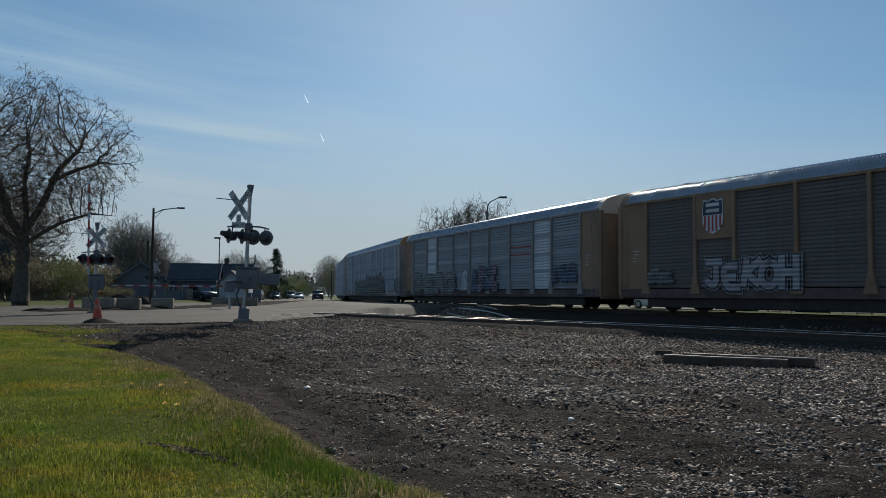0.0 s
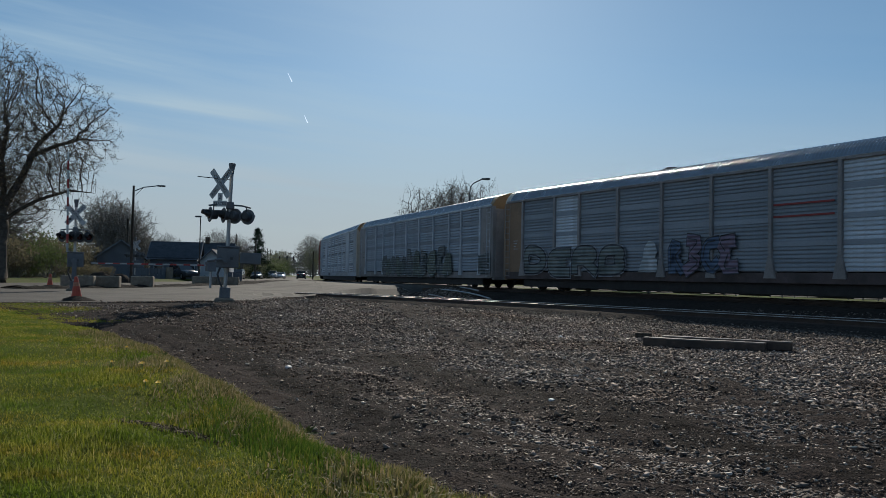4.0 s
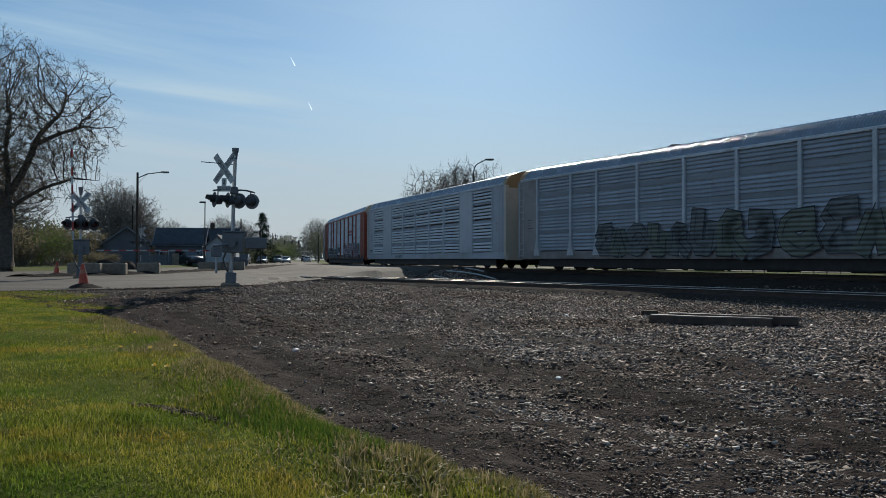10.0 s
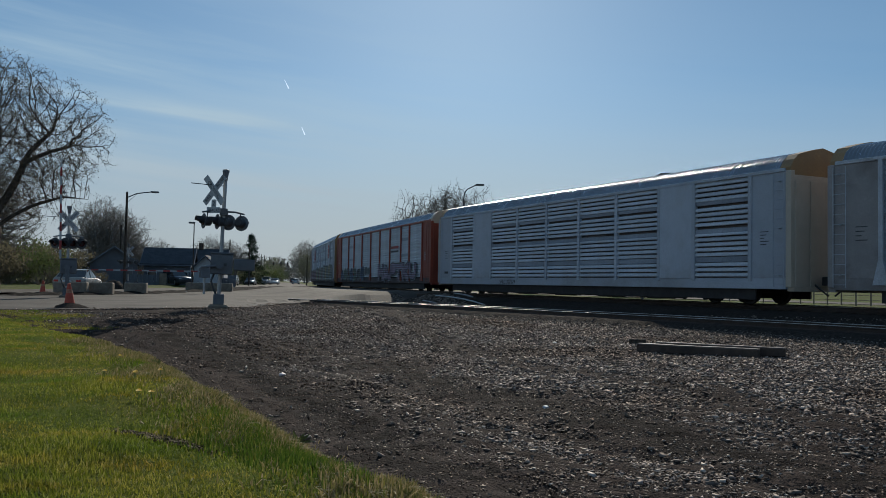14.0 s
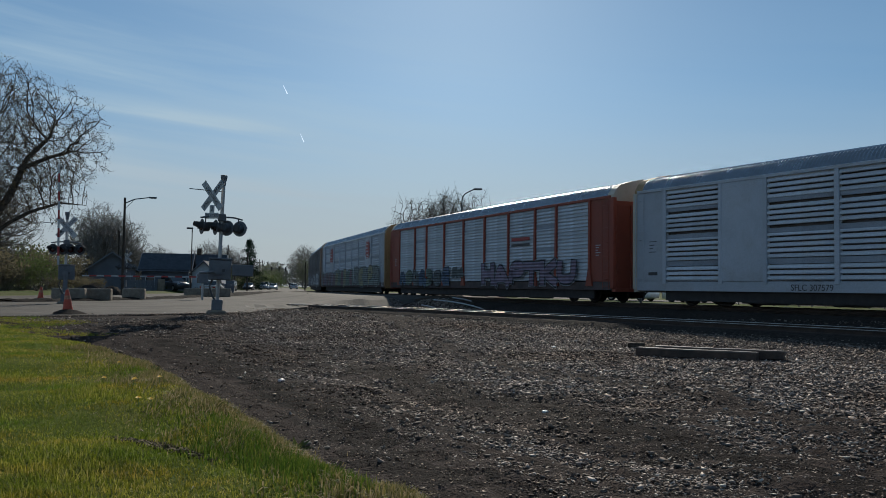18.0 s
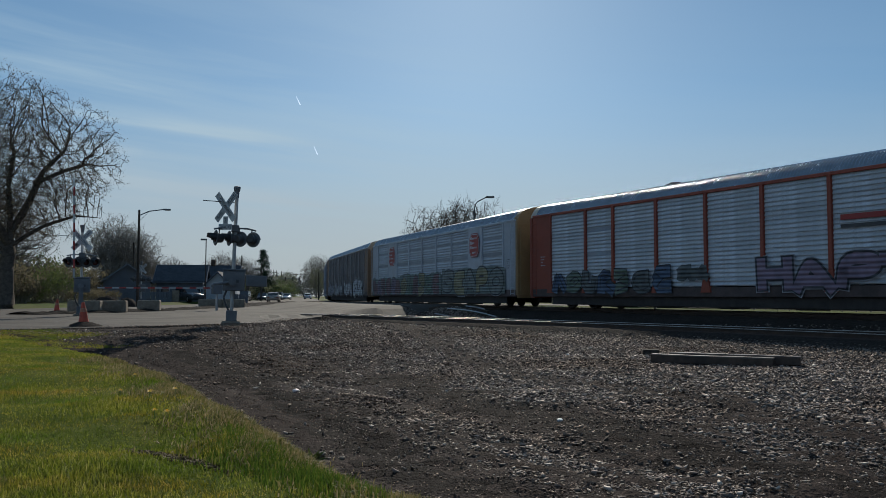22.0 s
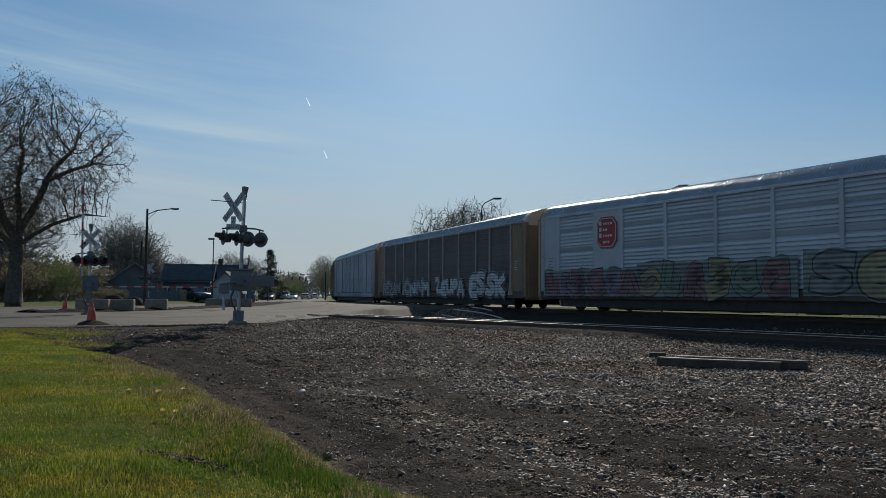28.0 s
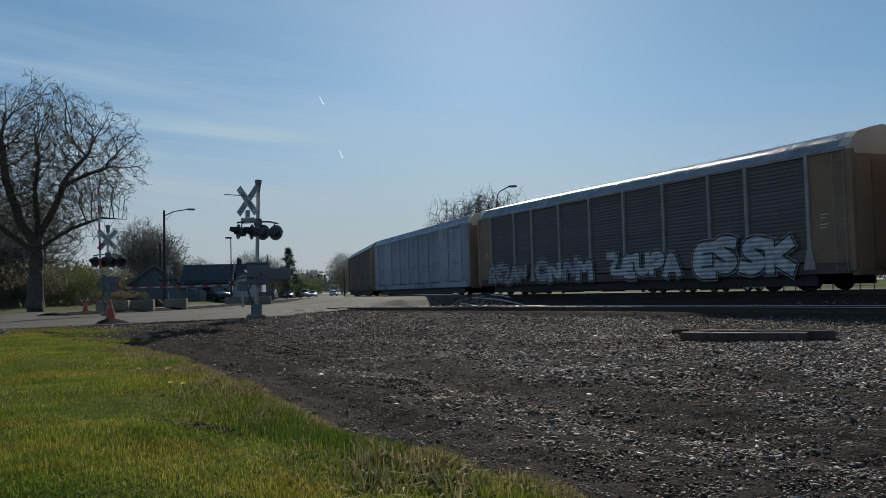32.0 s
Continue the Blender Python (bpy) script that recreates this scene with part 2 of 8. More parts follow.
M["red"] = surface("red_paint", (0.26, 0.03, 0.026), (0.34, 0.042, 0.034), 0.8, 0.55, 0, 0.08, 30, c3=(0.22, 0.03, 0.025), big=0.5)
M["yellow"] = surface("faded_yellow_paint", (0.27, 0.165, 0.07), (0.36, 0.225, 0.10), 0.8, 0.6, 0, 0.08, 30, c3=(0.24, 0.15, 0.07), big=0.5)
M["ochre"] = surface("dull_yellow_paint", (0.225, 0.142, 0.085), (0.295, 0.188, 0.112), 0.8, 0.65, 0, 0.08, 30, c3=(0.17, 0.11, 0.065), big=0.5)
M["cream"] = surface("cream_paint", (0.46, 0.40, 0.32), (0.56, 0.49, 0.40), 0.9, 0.55, 0, 0.08, 30, c3=(0.45, 0.38, 0.28), big=0.5)
M["bluegrey"] = surface("blue_grey_screen", (0.197, 0.213, 0.241), (0.276, 0.295, 0.327), 1.0, 0.6, 0.1, 0.15, 30, c3=(0.15, 0.156, 0.172), big=0.5)
M["dust"] = surface("dusty_grey_steel", (0.255, 0.2338, 0.2295), (0.34, 0.3145, 0.306), 0.9, 0.6, 0.1, 0.1, 30, c3=(0.187, 0.1615, 0.153), big=0.5)
M["damp"] = surface("damp_black_dirt", (0.012, 0.0098, 0.009), (0.03, 0.024, 0.0215), 6, 0.95, bump=1.0, fine=30, space="World", depth=0.05)
# Near-black colour: gives the sunlit ground beyond the train the darkness of shade.
M["nearblack"] = surface("near_black_ground", (0.014, 0.0125, 0.011), (0.03, 0.026, 0.023), 4, 0.95, bump=1.0, fine=24, space="World", depth=0.05)
M["signwhite"] = surface("dull_sign_face", (0.34, 0.35, 0.36), (0.45, 0.46, 0.47), 3, 0.5, 0.1, 0.05, 40)
M["black"] = surface("black_paint", (0.04, 0.041, 0.045), (0.07, 0.071, 0.076), 3, 0.55, 0, 0.1, 40)
M["alu"] = surface("aluminium", (0.36, 0.36, 0.36), (0.48, 0.48, 0.48), 3, 0.45, 0.5, 0.1, 40)
M["grey"] = surface("grey_case_paint", (0.1107, 0.1189, 0.1328), (0.164, 0.1722, 0.1886), 2, 0.55, 0.2, 0.1, 30)

# ---- building helpers ----


def mesh(name, bm, material, smooth=False):
    me = bpy.data.meshes.new(name)
    bm.normal_update()
    bm.to_mesh(me)
    bm.free()
    for m in (material if isinstance(material, (list, tuple)) else [material]):
        me.materials.append(m)
    if smooth:
        me.polygons.foreach_set("use_smooth", [True] * len(me.polygons))
    return me


def part(name, bm, material, parent, label="", smooth=False):
    """One mesh object under a thing or under a part. bm may be a ready mesh."""
    me = mesh(name, bm, material, smooth) if isinstance(bm, bmesh.types.BMesh) else bm
    ob = new(name, me)
    ob.parent = parent
    if label:
        ob["label"] = label
    return ob


def thing(name, label, category, m=None, group="", kind=""):
    ob = new(name)
    ob.empty_display_size = 0.2
    if m is not None:
        ob.matrix_basis = m
    return tagged(ob, label, category, group, kind)


def bx(bm, x0, x1, y0, y1, z0, z1, bevel=0.0, m=None):
    """A box between two corners, with worn edges if bevel is given."""
    vs = [bm.verts.new((x, y, z)) for z in (z0, z1) for y in (y0, y1) for x in (x0, x1)]
    if m is not None:
        for v in vs:
            v.co = m @ v.co
    fs = [bm.faces.new([vs[i] for i in q]) for q in ((0, 2, 3, 1), (4, 5, 7, 6), (0, 1, 5, 4), (2, 6, 7, 3), (0, 4, 6, 2), (1, 3, 7, 5))]
    if bevel:
        es = list({e for f in fs for e in f.edges})
        bmesh.ops.bevel(bm, geom=es, offset=bevel, segments=1, affect="EDGES")
    return bm


def box(x0, x1, y0, y1, z0, z1, bevel=0.0):
    return bx(bmesh.new(), x0, x1, y0, y1, z0, z1, bevel)


def rod(bm, a, b, r0, r1=None, n=8):
    """A tapered round bar from a to b."""
    a, b = Vector(a), Vector(b)
    r1 = r0 if r1 is None else r1
    q = (b - a).to_track_quat("Z", "Y").to_matrix()
    rings = []
    for c, r in ((a, r0), (b, r1)):
        rings.append([bm.verts.new(c + q @ Vector((r * math.cos(6.2832 * i / n), r * math.sin(6.2832 * i / n), 0))) for i in range(n)])
    for i in range(n):
        bm.faces.new((rings[0][i], rings[0][(i + 1) % n], rings[1][(i + 1) % n], rings[1][i]))
    bm.faces.new(rings[0][::-1])
    bm.faces.new(rings[1])
    return bm


def tube(bm, pts, r, n=8):
    for a, b in zip(pts, pts[1:]):
        rod(bm, a, b, r, r, n)
    return bm


def sweep(bm, prof, x0, x1, closed=True):
    """A profile of (y, z) drawn out along x."""
    A = [bm.verts.new((x0, y, z)) for y, z in prof]
    B = [bm.verts.new((x1, y, z)) for y, z in prof]
    n = len(prof)
    for i in range(n if closed else n - 1):
        bm.faces.new((A[i], A[(i + 1) % n], B[(i + 1) % n], B[i]))
    if closed:
        bm.faces.new(A[::-1])
        bm.faces.new(B)
    return bm


def turned_body(bm, prof, n=16, m=None):
    """A profile of (radius, z) turned round the z axis."""
    rings = [[bm.verts.new((r * math.cos(6.2832 * i / n), r * math.sin(6.2832 * i / n), z)) for i in range(n)] for r, z in prof]
    for p, q in zip(rings, rings[1:]):
        for i in range(n):
            bm.faces.new((p[i], p[(i + 1) % n], q[(i + 1) % n], q[i]))
    bm.faces.new(rings[0][::-1])
    bm.faces.new(rings[-1])
    if m is not None:
        for r in rings:
            for v in r:
                v.co = m @ v.co
    return bm


def smooth01(a, b, v):
    t = np.clip((v - a) / (b - a), 0, 1)
    return t * t * (3 - 2 * t)


# ---- the lie of the land ----
RAIL_Z = 0.38             # height of the train's rails over those of the near track
TRAIN_Y = 25.93           # centre line of the train's track on its straight
BEND_X, RADIUS = -14.0, 259.0


def along(a, off=0.0):
    """Place and heading on the train's track at arc length a, off to its far side."""
    if a > BEND_X:
        return a, TRAIN_Y + off, 0.0
    th = (BEND_X - a) / RADIUS
    r = RADIUS - off
    return BEND_X - r * math.sin(th), TRAIN_Y + RADIUS - r * math.cos(th), -th


def train_line(x):
    q = np.clip((BEND_X - x) / RADIUS, 0, 0.95)
    return TRAIN_Y + RADIUS * (1 - np.sqrt(1 - q * q))


def near_line(x):
    """Centre line of the empty near track, which swings towards the viewer at the crossing."""
    s = np.clip(-14.0 - np.asarray(x, float), 0, 34)
    return 20.95 - 0.06 * s - 0.004 * s * s


def crossing_edge(y):
    """The x at which the asphalt of the crossing ends."""
    return np.interp(y, [16.0, 18.0, 19.5, 23.9, 26.0, 31.0], [-42.0, -41.5, -41.3, -44.6, -46.0, -47.0])


LAWN = [(12, 1.6), (2, 2.2), (-3, 2.42), (-3.8, 2.38), (-5, 2.34), (-6, 2.4), (-7.2, 2.45), (-9, 2.5), (-11, 2.6), (-13, 2.6), (-15, 2.5), (-17.5, 2.3), (-20, 1.8), (-22, 1.5), (-24.5, 1.0), (-25.5, -3), (-25, -30)]


def lawn_edge(x):
    """The y up to which the lawn reaches at x (it ends where the road begins)."""
    xs = [p[0] for p in LAWN][::-1]
    ys = [p[1] for p in LAWN][::-1]
    e = np.interp(x, xs, ys)
    return np.where(x < -24.6, -40.0, e)


def road_near(x):
    """The y of the road's near edge at x."""
    return np.interp(x, [-52.0, -51.0, -39.0, -29.2, -27.6, -26.6, -26.0], [40.0, 19.3, 15.4, 8.8, 6.0, 0.0, -60.0])


def off_line(x, y, line):
    """Distance in plan from a bent line."""
    best = np.full(np.shape(x), 1e9)
    for (ax, ay), (bx_, by) in zip(line, line[1:]):
        dx, dy = bx_ - ax, by - ay
        u = np.clip(((x - ax) * dx + (y - ay) * dy) / (dx * dx + dy * dy), 0, 1)
        best = np.minimum(best, np.hypot(x - ax - u * dx, y - ay - u * dy))
    return best


# bare tracks worn by wheels: plan line, half width, how bare
BARE = [([(-14.0, 6.7), (-11.3, 6.35), (-9.9, 6.2), (-8.6, 6.4), (-6.8, 6.25), (-5.5, 6.1), (-4.4, 6.2), (-2.5, 6.4)], 0.85, 0.95),
        ([(-19.7, 4.2), (-17.0, 4.5), (-10.6, 3.7), (-8.2, 3.4), (-6.6, 3.2), (-5.5, 3.0)], 0.75, 0.75),
        ([(-32.0, 14.8), (-19.0, 10.6), (-12.8, 8.9), (-11.0, 9.2), (-8.4, 9.1), (-6.0, 8.2)], 0.42, 0.88)]


def ground_z(x, y):
    x, y = np.asarray(x, float), np.asarray(y, float)
    d = near_line(x) - y
    z = np.interp(d, [-6.5, -1.6, 0, 1.44, 1.62, 2.0, 3.6, 5.5, 9, 14, 17, 19], [-0.26, -0.24, -0.18, -0.155, -0.31, -0.34, -0.40, -0.46, -0.47, -0.58, -0.52, -0.5])
    # the train's track lies higher, on a bed with sloping shoulders
    b = y - train_line(x)
    z = np.maximum(z, np.interp(b, [-4.2, -3.6, -1.9, -1.4, 1.4, 2.0, 3.9, 6.0, 27.0], [-9, -0.28, 0.15, 0.19, 0.19, 0.16, 0.10, 0.0, 0.0]))
    # it rises to the road
    z = z + (-0.05 - z) * smooth01(-15, -27, x) * smooth01(19.5, 16.5, y) * np.maximum(smooth01(2.2, 6.0, d), smooth01(-38.8, -41.3, x))
    # the lawn lies higher, on a bank
    e = lawn_edge(x)
    bank = smooth01(0.35, -0.95, y - e)
    low = np.interp(x, [-22, -10, -3, 10], [-0.12, 0.06, 0.05, 0.0])
    z = z + (low - z) * bank
    # crossing, flush with the rails
    ex = crossing_edge(y)
    on = smooth01(0.6, -1.6, x - ex) * smooth01(15.6, 17.0, y) * smooth01(7.0, 4.5, b) * smooth01(-86, -74, x)
    z = z + (-0.03 + 0.41 * smooth01(-11.5, -7.0, b) - z) * on
    # far off the land climbs a little
    z = np.maximum(z, -0.6 + 0.55 * smooth01(-52, -74, x))
    z = z + 0.0015 * np.clip(-x - 100, 0, 250)
    # a low grass bank along the far kerb
    z = z + 0.24 * smooth01(0.0, 2.6, verge_line(x) - y) * smooth01(-72, -80, x)
    # gentle unevenness
    far = np.clip((np.abs(x) + np.abs(y)) / 40, 0, 1)
    z = z + (0.045 * np.sin(x * 1.3 + 0.7 * y) * np.sin(y * 1.7 - 0.4 * x) + 0.02 * np.sin(x * 4.1 - 1.9 * y) * np.sin(3.3 * y + 0.8 * x)) * (1 - far) * smooth01(2.0, 6.0, d) * smooth01(-26, -20, x)
    # wheel ruts along the edge of the lawn
    rut = np.exp(-((y - e - 1.1) / 0.22) ** 2) + np.exp(-((y - e - 2.9) / 0.25) ** 2)
    z = z - 0.05 * rut * smooth01(-22, -16, x)
    return z


def verge_line(x):
    """The y of the road's far kerb at x, with the grass beyond it."""
    return np.interp(x, [-150, -128, -109, -97, -90, -82, -74, -68], [43, 33.5, 27.5, 21.5, 16.6, 11, 7, 2])


def under_paving(x, y):
    """1 well inside the paved road and crossing, where the bare ground lies lower."""
    low = 16.3 + 0.379 * (-42 - x)
    high = 31.0 + 0.25 * (-47 - x)
    a = smooth01(0.3, 1.0, y - low) * smooth01(0.2, 1.0, high - y) * smooth01(0.3, 1.0, crossing_edge(y) - x) * smooth01(-75.4, -74.6, x)
    b = smooth01(0.5, 1.4, road_near(x) - y) * (x > -51) * (x < -26.6) * (y > -30)
    return a, b


def gz(x, y):
    return float(ground_z(x, y))


xs = np.concatenate([[-3500, -1500, -800, -500, -350, -260], np.arange(-200, -120, 5.0), np.arange(-120, -60, 1.5), np.arange(-60, -24, 0.75), np.arange(-24, 4, 0.14), np.arange(4, 30, 1.5), [40, 60, 100, 200, 500, 1500, 3500]])
ys = np.concatenate([[-3500, -1500, -500, -200, -100, -60, -30, -15, -8], np.arange(-5, 18, 0.14), np.arange(18, 33, 0.2), np.arange(33, 45, 0.5), np.arange(46, 80, 4.0), [90, 110, 150, 220, 350, 600, 1500, 3500]])
GX, GY = np.meshgrid(xs, ys, indexing="ij")
# the rows of the sheet bend along the edge of the lawn
EDGE_ROW = int(np.argmin(np.abs(ys - 2.2)))
rim = np.clip(lawn_edge(GX) - 0.1 + 0.14 * np.sin(GX * 3.1) + 0.09 * np.sin(GX * 7.7 + 1), 0.9, 2.8)
GY = GY + (rim - ys[EDGE_ROW]) * np.exp(-((GY - ys[EDGE_ROW]) / 1.7) ** 2)
GZ = ground_z(GX, GY)
rng = np.random.default_rng(4)
close = (np.abs(GX + 10) < 15) & (GY > -5) & (GY < 19)
close = close & (GY > lawn_edge(GX) - 0.2)
GZ = GZ + close * rng.normal(0, 0.014, GX.shape)
hole = ((GX + 4.78) / 0.42) ** 2 + ((GY - 1.0 - 0.45 * (GX + 4.78)) / 0.10) ** 2
GZ = GZ - 0.035 * np.exp(-hole ** 2)
GZ = GZ - 0.09 * np.maximum(*under_paving(GX, GY))
ny = len(ys)
quads = [(i * ny + j, (i + 1) * ny + j, (i + 1) * ny + j + 1, i * ny + j + 1) for i in range(len(xs) - 1) for j in range(ny - 1)]
me = bpy.data.meshes.new("ground")
me.from_pydata(np.stack([GX, GY, GZ], -1).reshape(-1, 3).tolist(), [], quads)
for k in ("gravel", "lawn", "ballast", "field", "nearblack", "damp"):
    me.materials.append(M[k])
cx = (xs[:-1, None] + xs[1:, None]) / 2 + 0 * ys[None, :-1]
cy = (ys[None, :-1] + ys[None, 1:]) / 2 + 0 * xs[:-1, None]
kind = np.where((cy < ys[EDGE_ROW]) & (cx > -24.6), 1, 0)
kind = np.where((cy > near_line(cx) - 3.4) & (cy < train_line(cx) + 3.2) & (cx > -160), 2, kind)
verge = verge_line(cx)
kind = np.where((cx < -62) & (cy < np.maximum(verge + 0.3, np.where(cx < -74, 0, 17.5))) | (cy > train_line(cx) + 7.5) | (cx < -160) | (cy < -14), 3, kind)
kind = np.where((cy > train_line(cx) + 3.2) & (cy <= train_line(cx) + 7.5) & (cx > -160), 4, kind)
rim_noise = rng.normal(0, 0.13, cx.shape)
kind = np.where((kind == 0) & (off_line(cx, cy, BARE[0][0]) + rim_noise < 0.5 + 0.12 * np.sin(cx * 3.1)) | (kind == 0) & (off_line(cx, cy, BARE[1][0]) + rim_noise < 0.35), 5, kind)
me.polygons.foreach_set("material_index", kind.reshape(-1).astype(np.int32))
me.polygons.foreach_set("use_smooth", [True] * len(me.polygons))
ground = tagged(new("ground", me), "gravel yard, grassy bank and track bed of crushed stone", "ground", kind="structure")


def strip(name, sections, material, lift, label, category):
    """A paved strip laid on the land between pairs of plan points, with turned-down edges."""
    bm = bmesh.new()
    rows = []
    for n, ((ax, ay), (bx_, by)) in enumerate(sections):
        row = []
        rise = lift * 0.3 if n == 0 else lift
        for k in range(33):
            x, y = ax + (bx_ - ax) * k / 32, ay + (by - ay) * k / 32
            dip = 0.07 * float(under_paving(x, y)[0]) if name == "road" else 0.0
            row.append(bm.verts.new((x, y, max(gz(x, y), -0.08 if x > -40 else -9) + rise - dip)))
        rows.append(row)
    for p, q in zip(rows, rows[1:]):
        for i in range(32):
            bm.faces.new((p[i], p[i + 1], q[i + 1], q[i]))
    for k in (0, 32):
        low = [bm.verts.new(r[k].co - Vector((0, 0, 0.3))) for r in rows]
        for i in range(len(rows) - 1):
            bm.faces.new((rows[i][k], rows[i + 1][k], low[i + 1], low[i]))
    bmesh.ops.recalc_face_normals(bm, faces=bm.faces[:])
    return tagged(new(name, mesh(name, bm, material)), label, category, kind="structure")


def between(a, b, n):
    return [((a[0][0] + (b[0][0] - a[0][0]) * i / n, a[0][1] + (b[0][1] - a[0][1]) * i / n), (a[1][0] + (b[1][0] - a[1][0]) * i / n, a[1][1] + (b[1][1] - a[1][1]) * i / n)) for i in range(n)]


KERBS = [((-26.2, -40), (-62, -60)), ((-26.5, -6), (-64, -10)), ((-27.5, 3), (-68, 2)), ((-30, 9.3), (-74, 7)), ((-39, 15), (-82, 11)), ((-50.5, 20), (-90, 16.6)), ((-60, 23), (-97, 21.5)),
         ((-75, 29), (-109, 27.5)), ((-100, 40), (-128, 33.5)), ((-130, 50.5), (-150, 43)), ((-200, 76), (-215, 71)), ((-370, 136), (-376, 131))]
sections = [q for a, b in zip(KERBS, KERBS[1:]) for q in between(a, b, 6)] + [KERBS[-1]]
road = strip("road", sections, M["asphalt"], 0.014, "worn pale grey asphalt road leading away beside the railway", "road")
EDGES = [((-42.0, 16.3), (-76, 29.2)), ((-41.5, 18.0), (-76, 30.0)), ((-41.3, 19.5), (-76, 30.8)), ((-44.6, 23.9), (-76, 32.4)), ((-46.0, 26.0), (-75.8, 34.0)), ((-47.0, 31.0), (-75, 38.0))]
over = [q for a, b in zip(EDGES, EDGES[1:]) for q in between(a, b, 5)] + [EDGES[-1]]
crossing = strip("road_crossing", over, M["asphalt"], 0.034, "asphalt level crossing laid flush with the rails", "road")

# ---- tracks ----


def rail_run(name, places, label, lift=0.0):
    """One rail, with foot, web and head, along a list of (x, y)."""
    prof = [(-0.075, -0.17), (0.075, -0.17), (0.075, -0.155), (0.012, -0.13), (0.012, -0.045), (0.036, -0.035), (0.036, -0.016), (0.026, -0.002), (-0.026, -0.002), (-0.036, -0.016), (-0.036, -0.035), (-0.012, -0.045), (-0.012, -0.13), (-0.075, -0.155)]
    bm = bmesh.new()
    rings = []
    for i, (x, y) in enumerate(places):
        a = places[max(i - 1, 0)]
        b = places[min(i + 1, len(places) - 1)]
        h = math.atan2(b[1] - a[1], b[0] - a[0])
        rings.append([bm.verts.new((x - math.sin(h) * u, y + math.cos(h) * u, w + lift)) for u, w in prof])
    n = len(prof)
    for p, q in zip(rings, rings[1:]):
        for i in range(n):
            f = bm.faces.new((p[i], p[(i + 1) % n], q[(i + 1) % n], q[i]))
            f.material_index = 1 if i in (7, 8) else 0
    return tagged(new(name, mesh(name, bm, [M["rail"], M["railtop"]])), label, "rail", "rails of the line", "structure")


for off in (-0.7535, 0.7535):
    rail_run("rail", [(x, float(near_line(x)) + off) for x in [-42.5, -41] + list(range(-40, -13, 2)) + [0, 20, 60]], "rusty steel rail with a polished head on the empty track")
for off in (-0.7535, 0.7535):
    rail_run("rail", [along(a, off)[:2] for a in list(range(-190, -14, 6)) + [-14, 0, 60]], "steel rail with a polished head under the passing train", RAIL_Z)

tie_me = mesh("tie", box(-0.115, 0.115, -1.3, 1.3, -0.36, -0.172, 0.008), M["tie"])
near_ties = thing("track_ties", "dark creosoted wooden ties under the empty track", "railway ties", kind="structure")
for i in range(72):
    t = part("tie", tie_me, None, near_ties)
    x = -41.5 + i * 0.56 + random.uniform(-.03, .03)
    t.location, t.rotation_euler = (x, float(near_line(x)) + random.uniform(-.04, .04), random.uniform(-.008, .008)), (0, 0, math.atan(float(near_line(x + 0.5) - near_line(x - 0.5))) + random.uniform(-.015, .015))
train_ties = thing("track_ties", "dark wooden ties under the train's track", "railway ties", kind="structure")
for i in range(110):
    x, y, h = along(-50 + i * 0.56)
    t = part("tie", tie_me, None, train_ties)
    t.location, t.rotation_euler = (x, y, RAIL_Z + random.uniform(-.008, .008)), (0, 0, h)

# ---- the train ----
BAYS = [0.0, 1.6, 4.45, 6.45, 9.25, 12.05, 14.8, 17.6, 20.4, 22.4, 25.25, 26.85]
HALF = 26.85 / 2
SIDE = 1.60               # half the width over the screens
SCREEN_LOW, SCREEN_TOP, EAVE, PEAK = 1.34, 4.93, 5.03, 5.80
wheel_sets = []


def slat_profile(d, groove):
    """One pressed rib: (y, z) from its lower lip up, its back at y=0."""
    return [(0.0, 0.10 * d), (-groove, 0.18 * d), (-groove * 0.9, 0.42 * d), (0.0, 0.86 * d)]


def slatted(width, lo, hi, gap, groove=0.03):
    """A whole screen pressed into level ribs, for the far cars."""
    bm = bmesh.new()
    n = int(round((hi - lo) / gap))
    d = (hi - lo) / n
    prof = [(0.0, lo)] + [(y, lo + i * d + z) for i in range(n) for y, z in slat_profile(d, groove)] + [(0.0, hi)]
    A = [bm.verts.new((0, y, z)) for y, z in prof]
    B = [bm.verts.new((width, y, z)) for y, z in prof]
    for i in range(len(prof) - 1):
        bm.faces.new((A[i], B[i], B[i + 1], A[i + 1]))
    return bm


def screen_back(width, lo, hi, slots):
    """What the slats are fixed to: a plain sheet, or an open frame with two uprights."""
    bm = bmesh.new()
    if not slots:
        return bx(bm, 0, width, 0.0, 0.012, lo, hi)
    ring = [(0, lo), (width, lo), (width, hi), (0, hi)]
    inner = [(0.05, lo + 0.05), (width - 0.05, lo + 0.05), (width - 0.05, hi - 0.05), (0.05, hi - 0.05)]
    o = [bm.verts.new((x, 0.002, z)) for x, z in ring]
    i_ = [bm.verts.new((x, 0.002, z)) for x, z in inner]
    o2 = [bm.verts.new((x, 0.03, z)) for x, z in ring]
    i2 = [bm.verts.new((x, 0.03, z)) for x, z in inner]
    for k in range(4):
        j = (k + 1) % 4
        bm.faces.new((o[k], o[j], i_[j], i_[k]))
        bm.faces.new((i_[k], i_[j], i2[j], i2[k]))
        bm.faces.new((o2[j], o2[k], i2[k], i2[j]))
    return bm


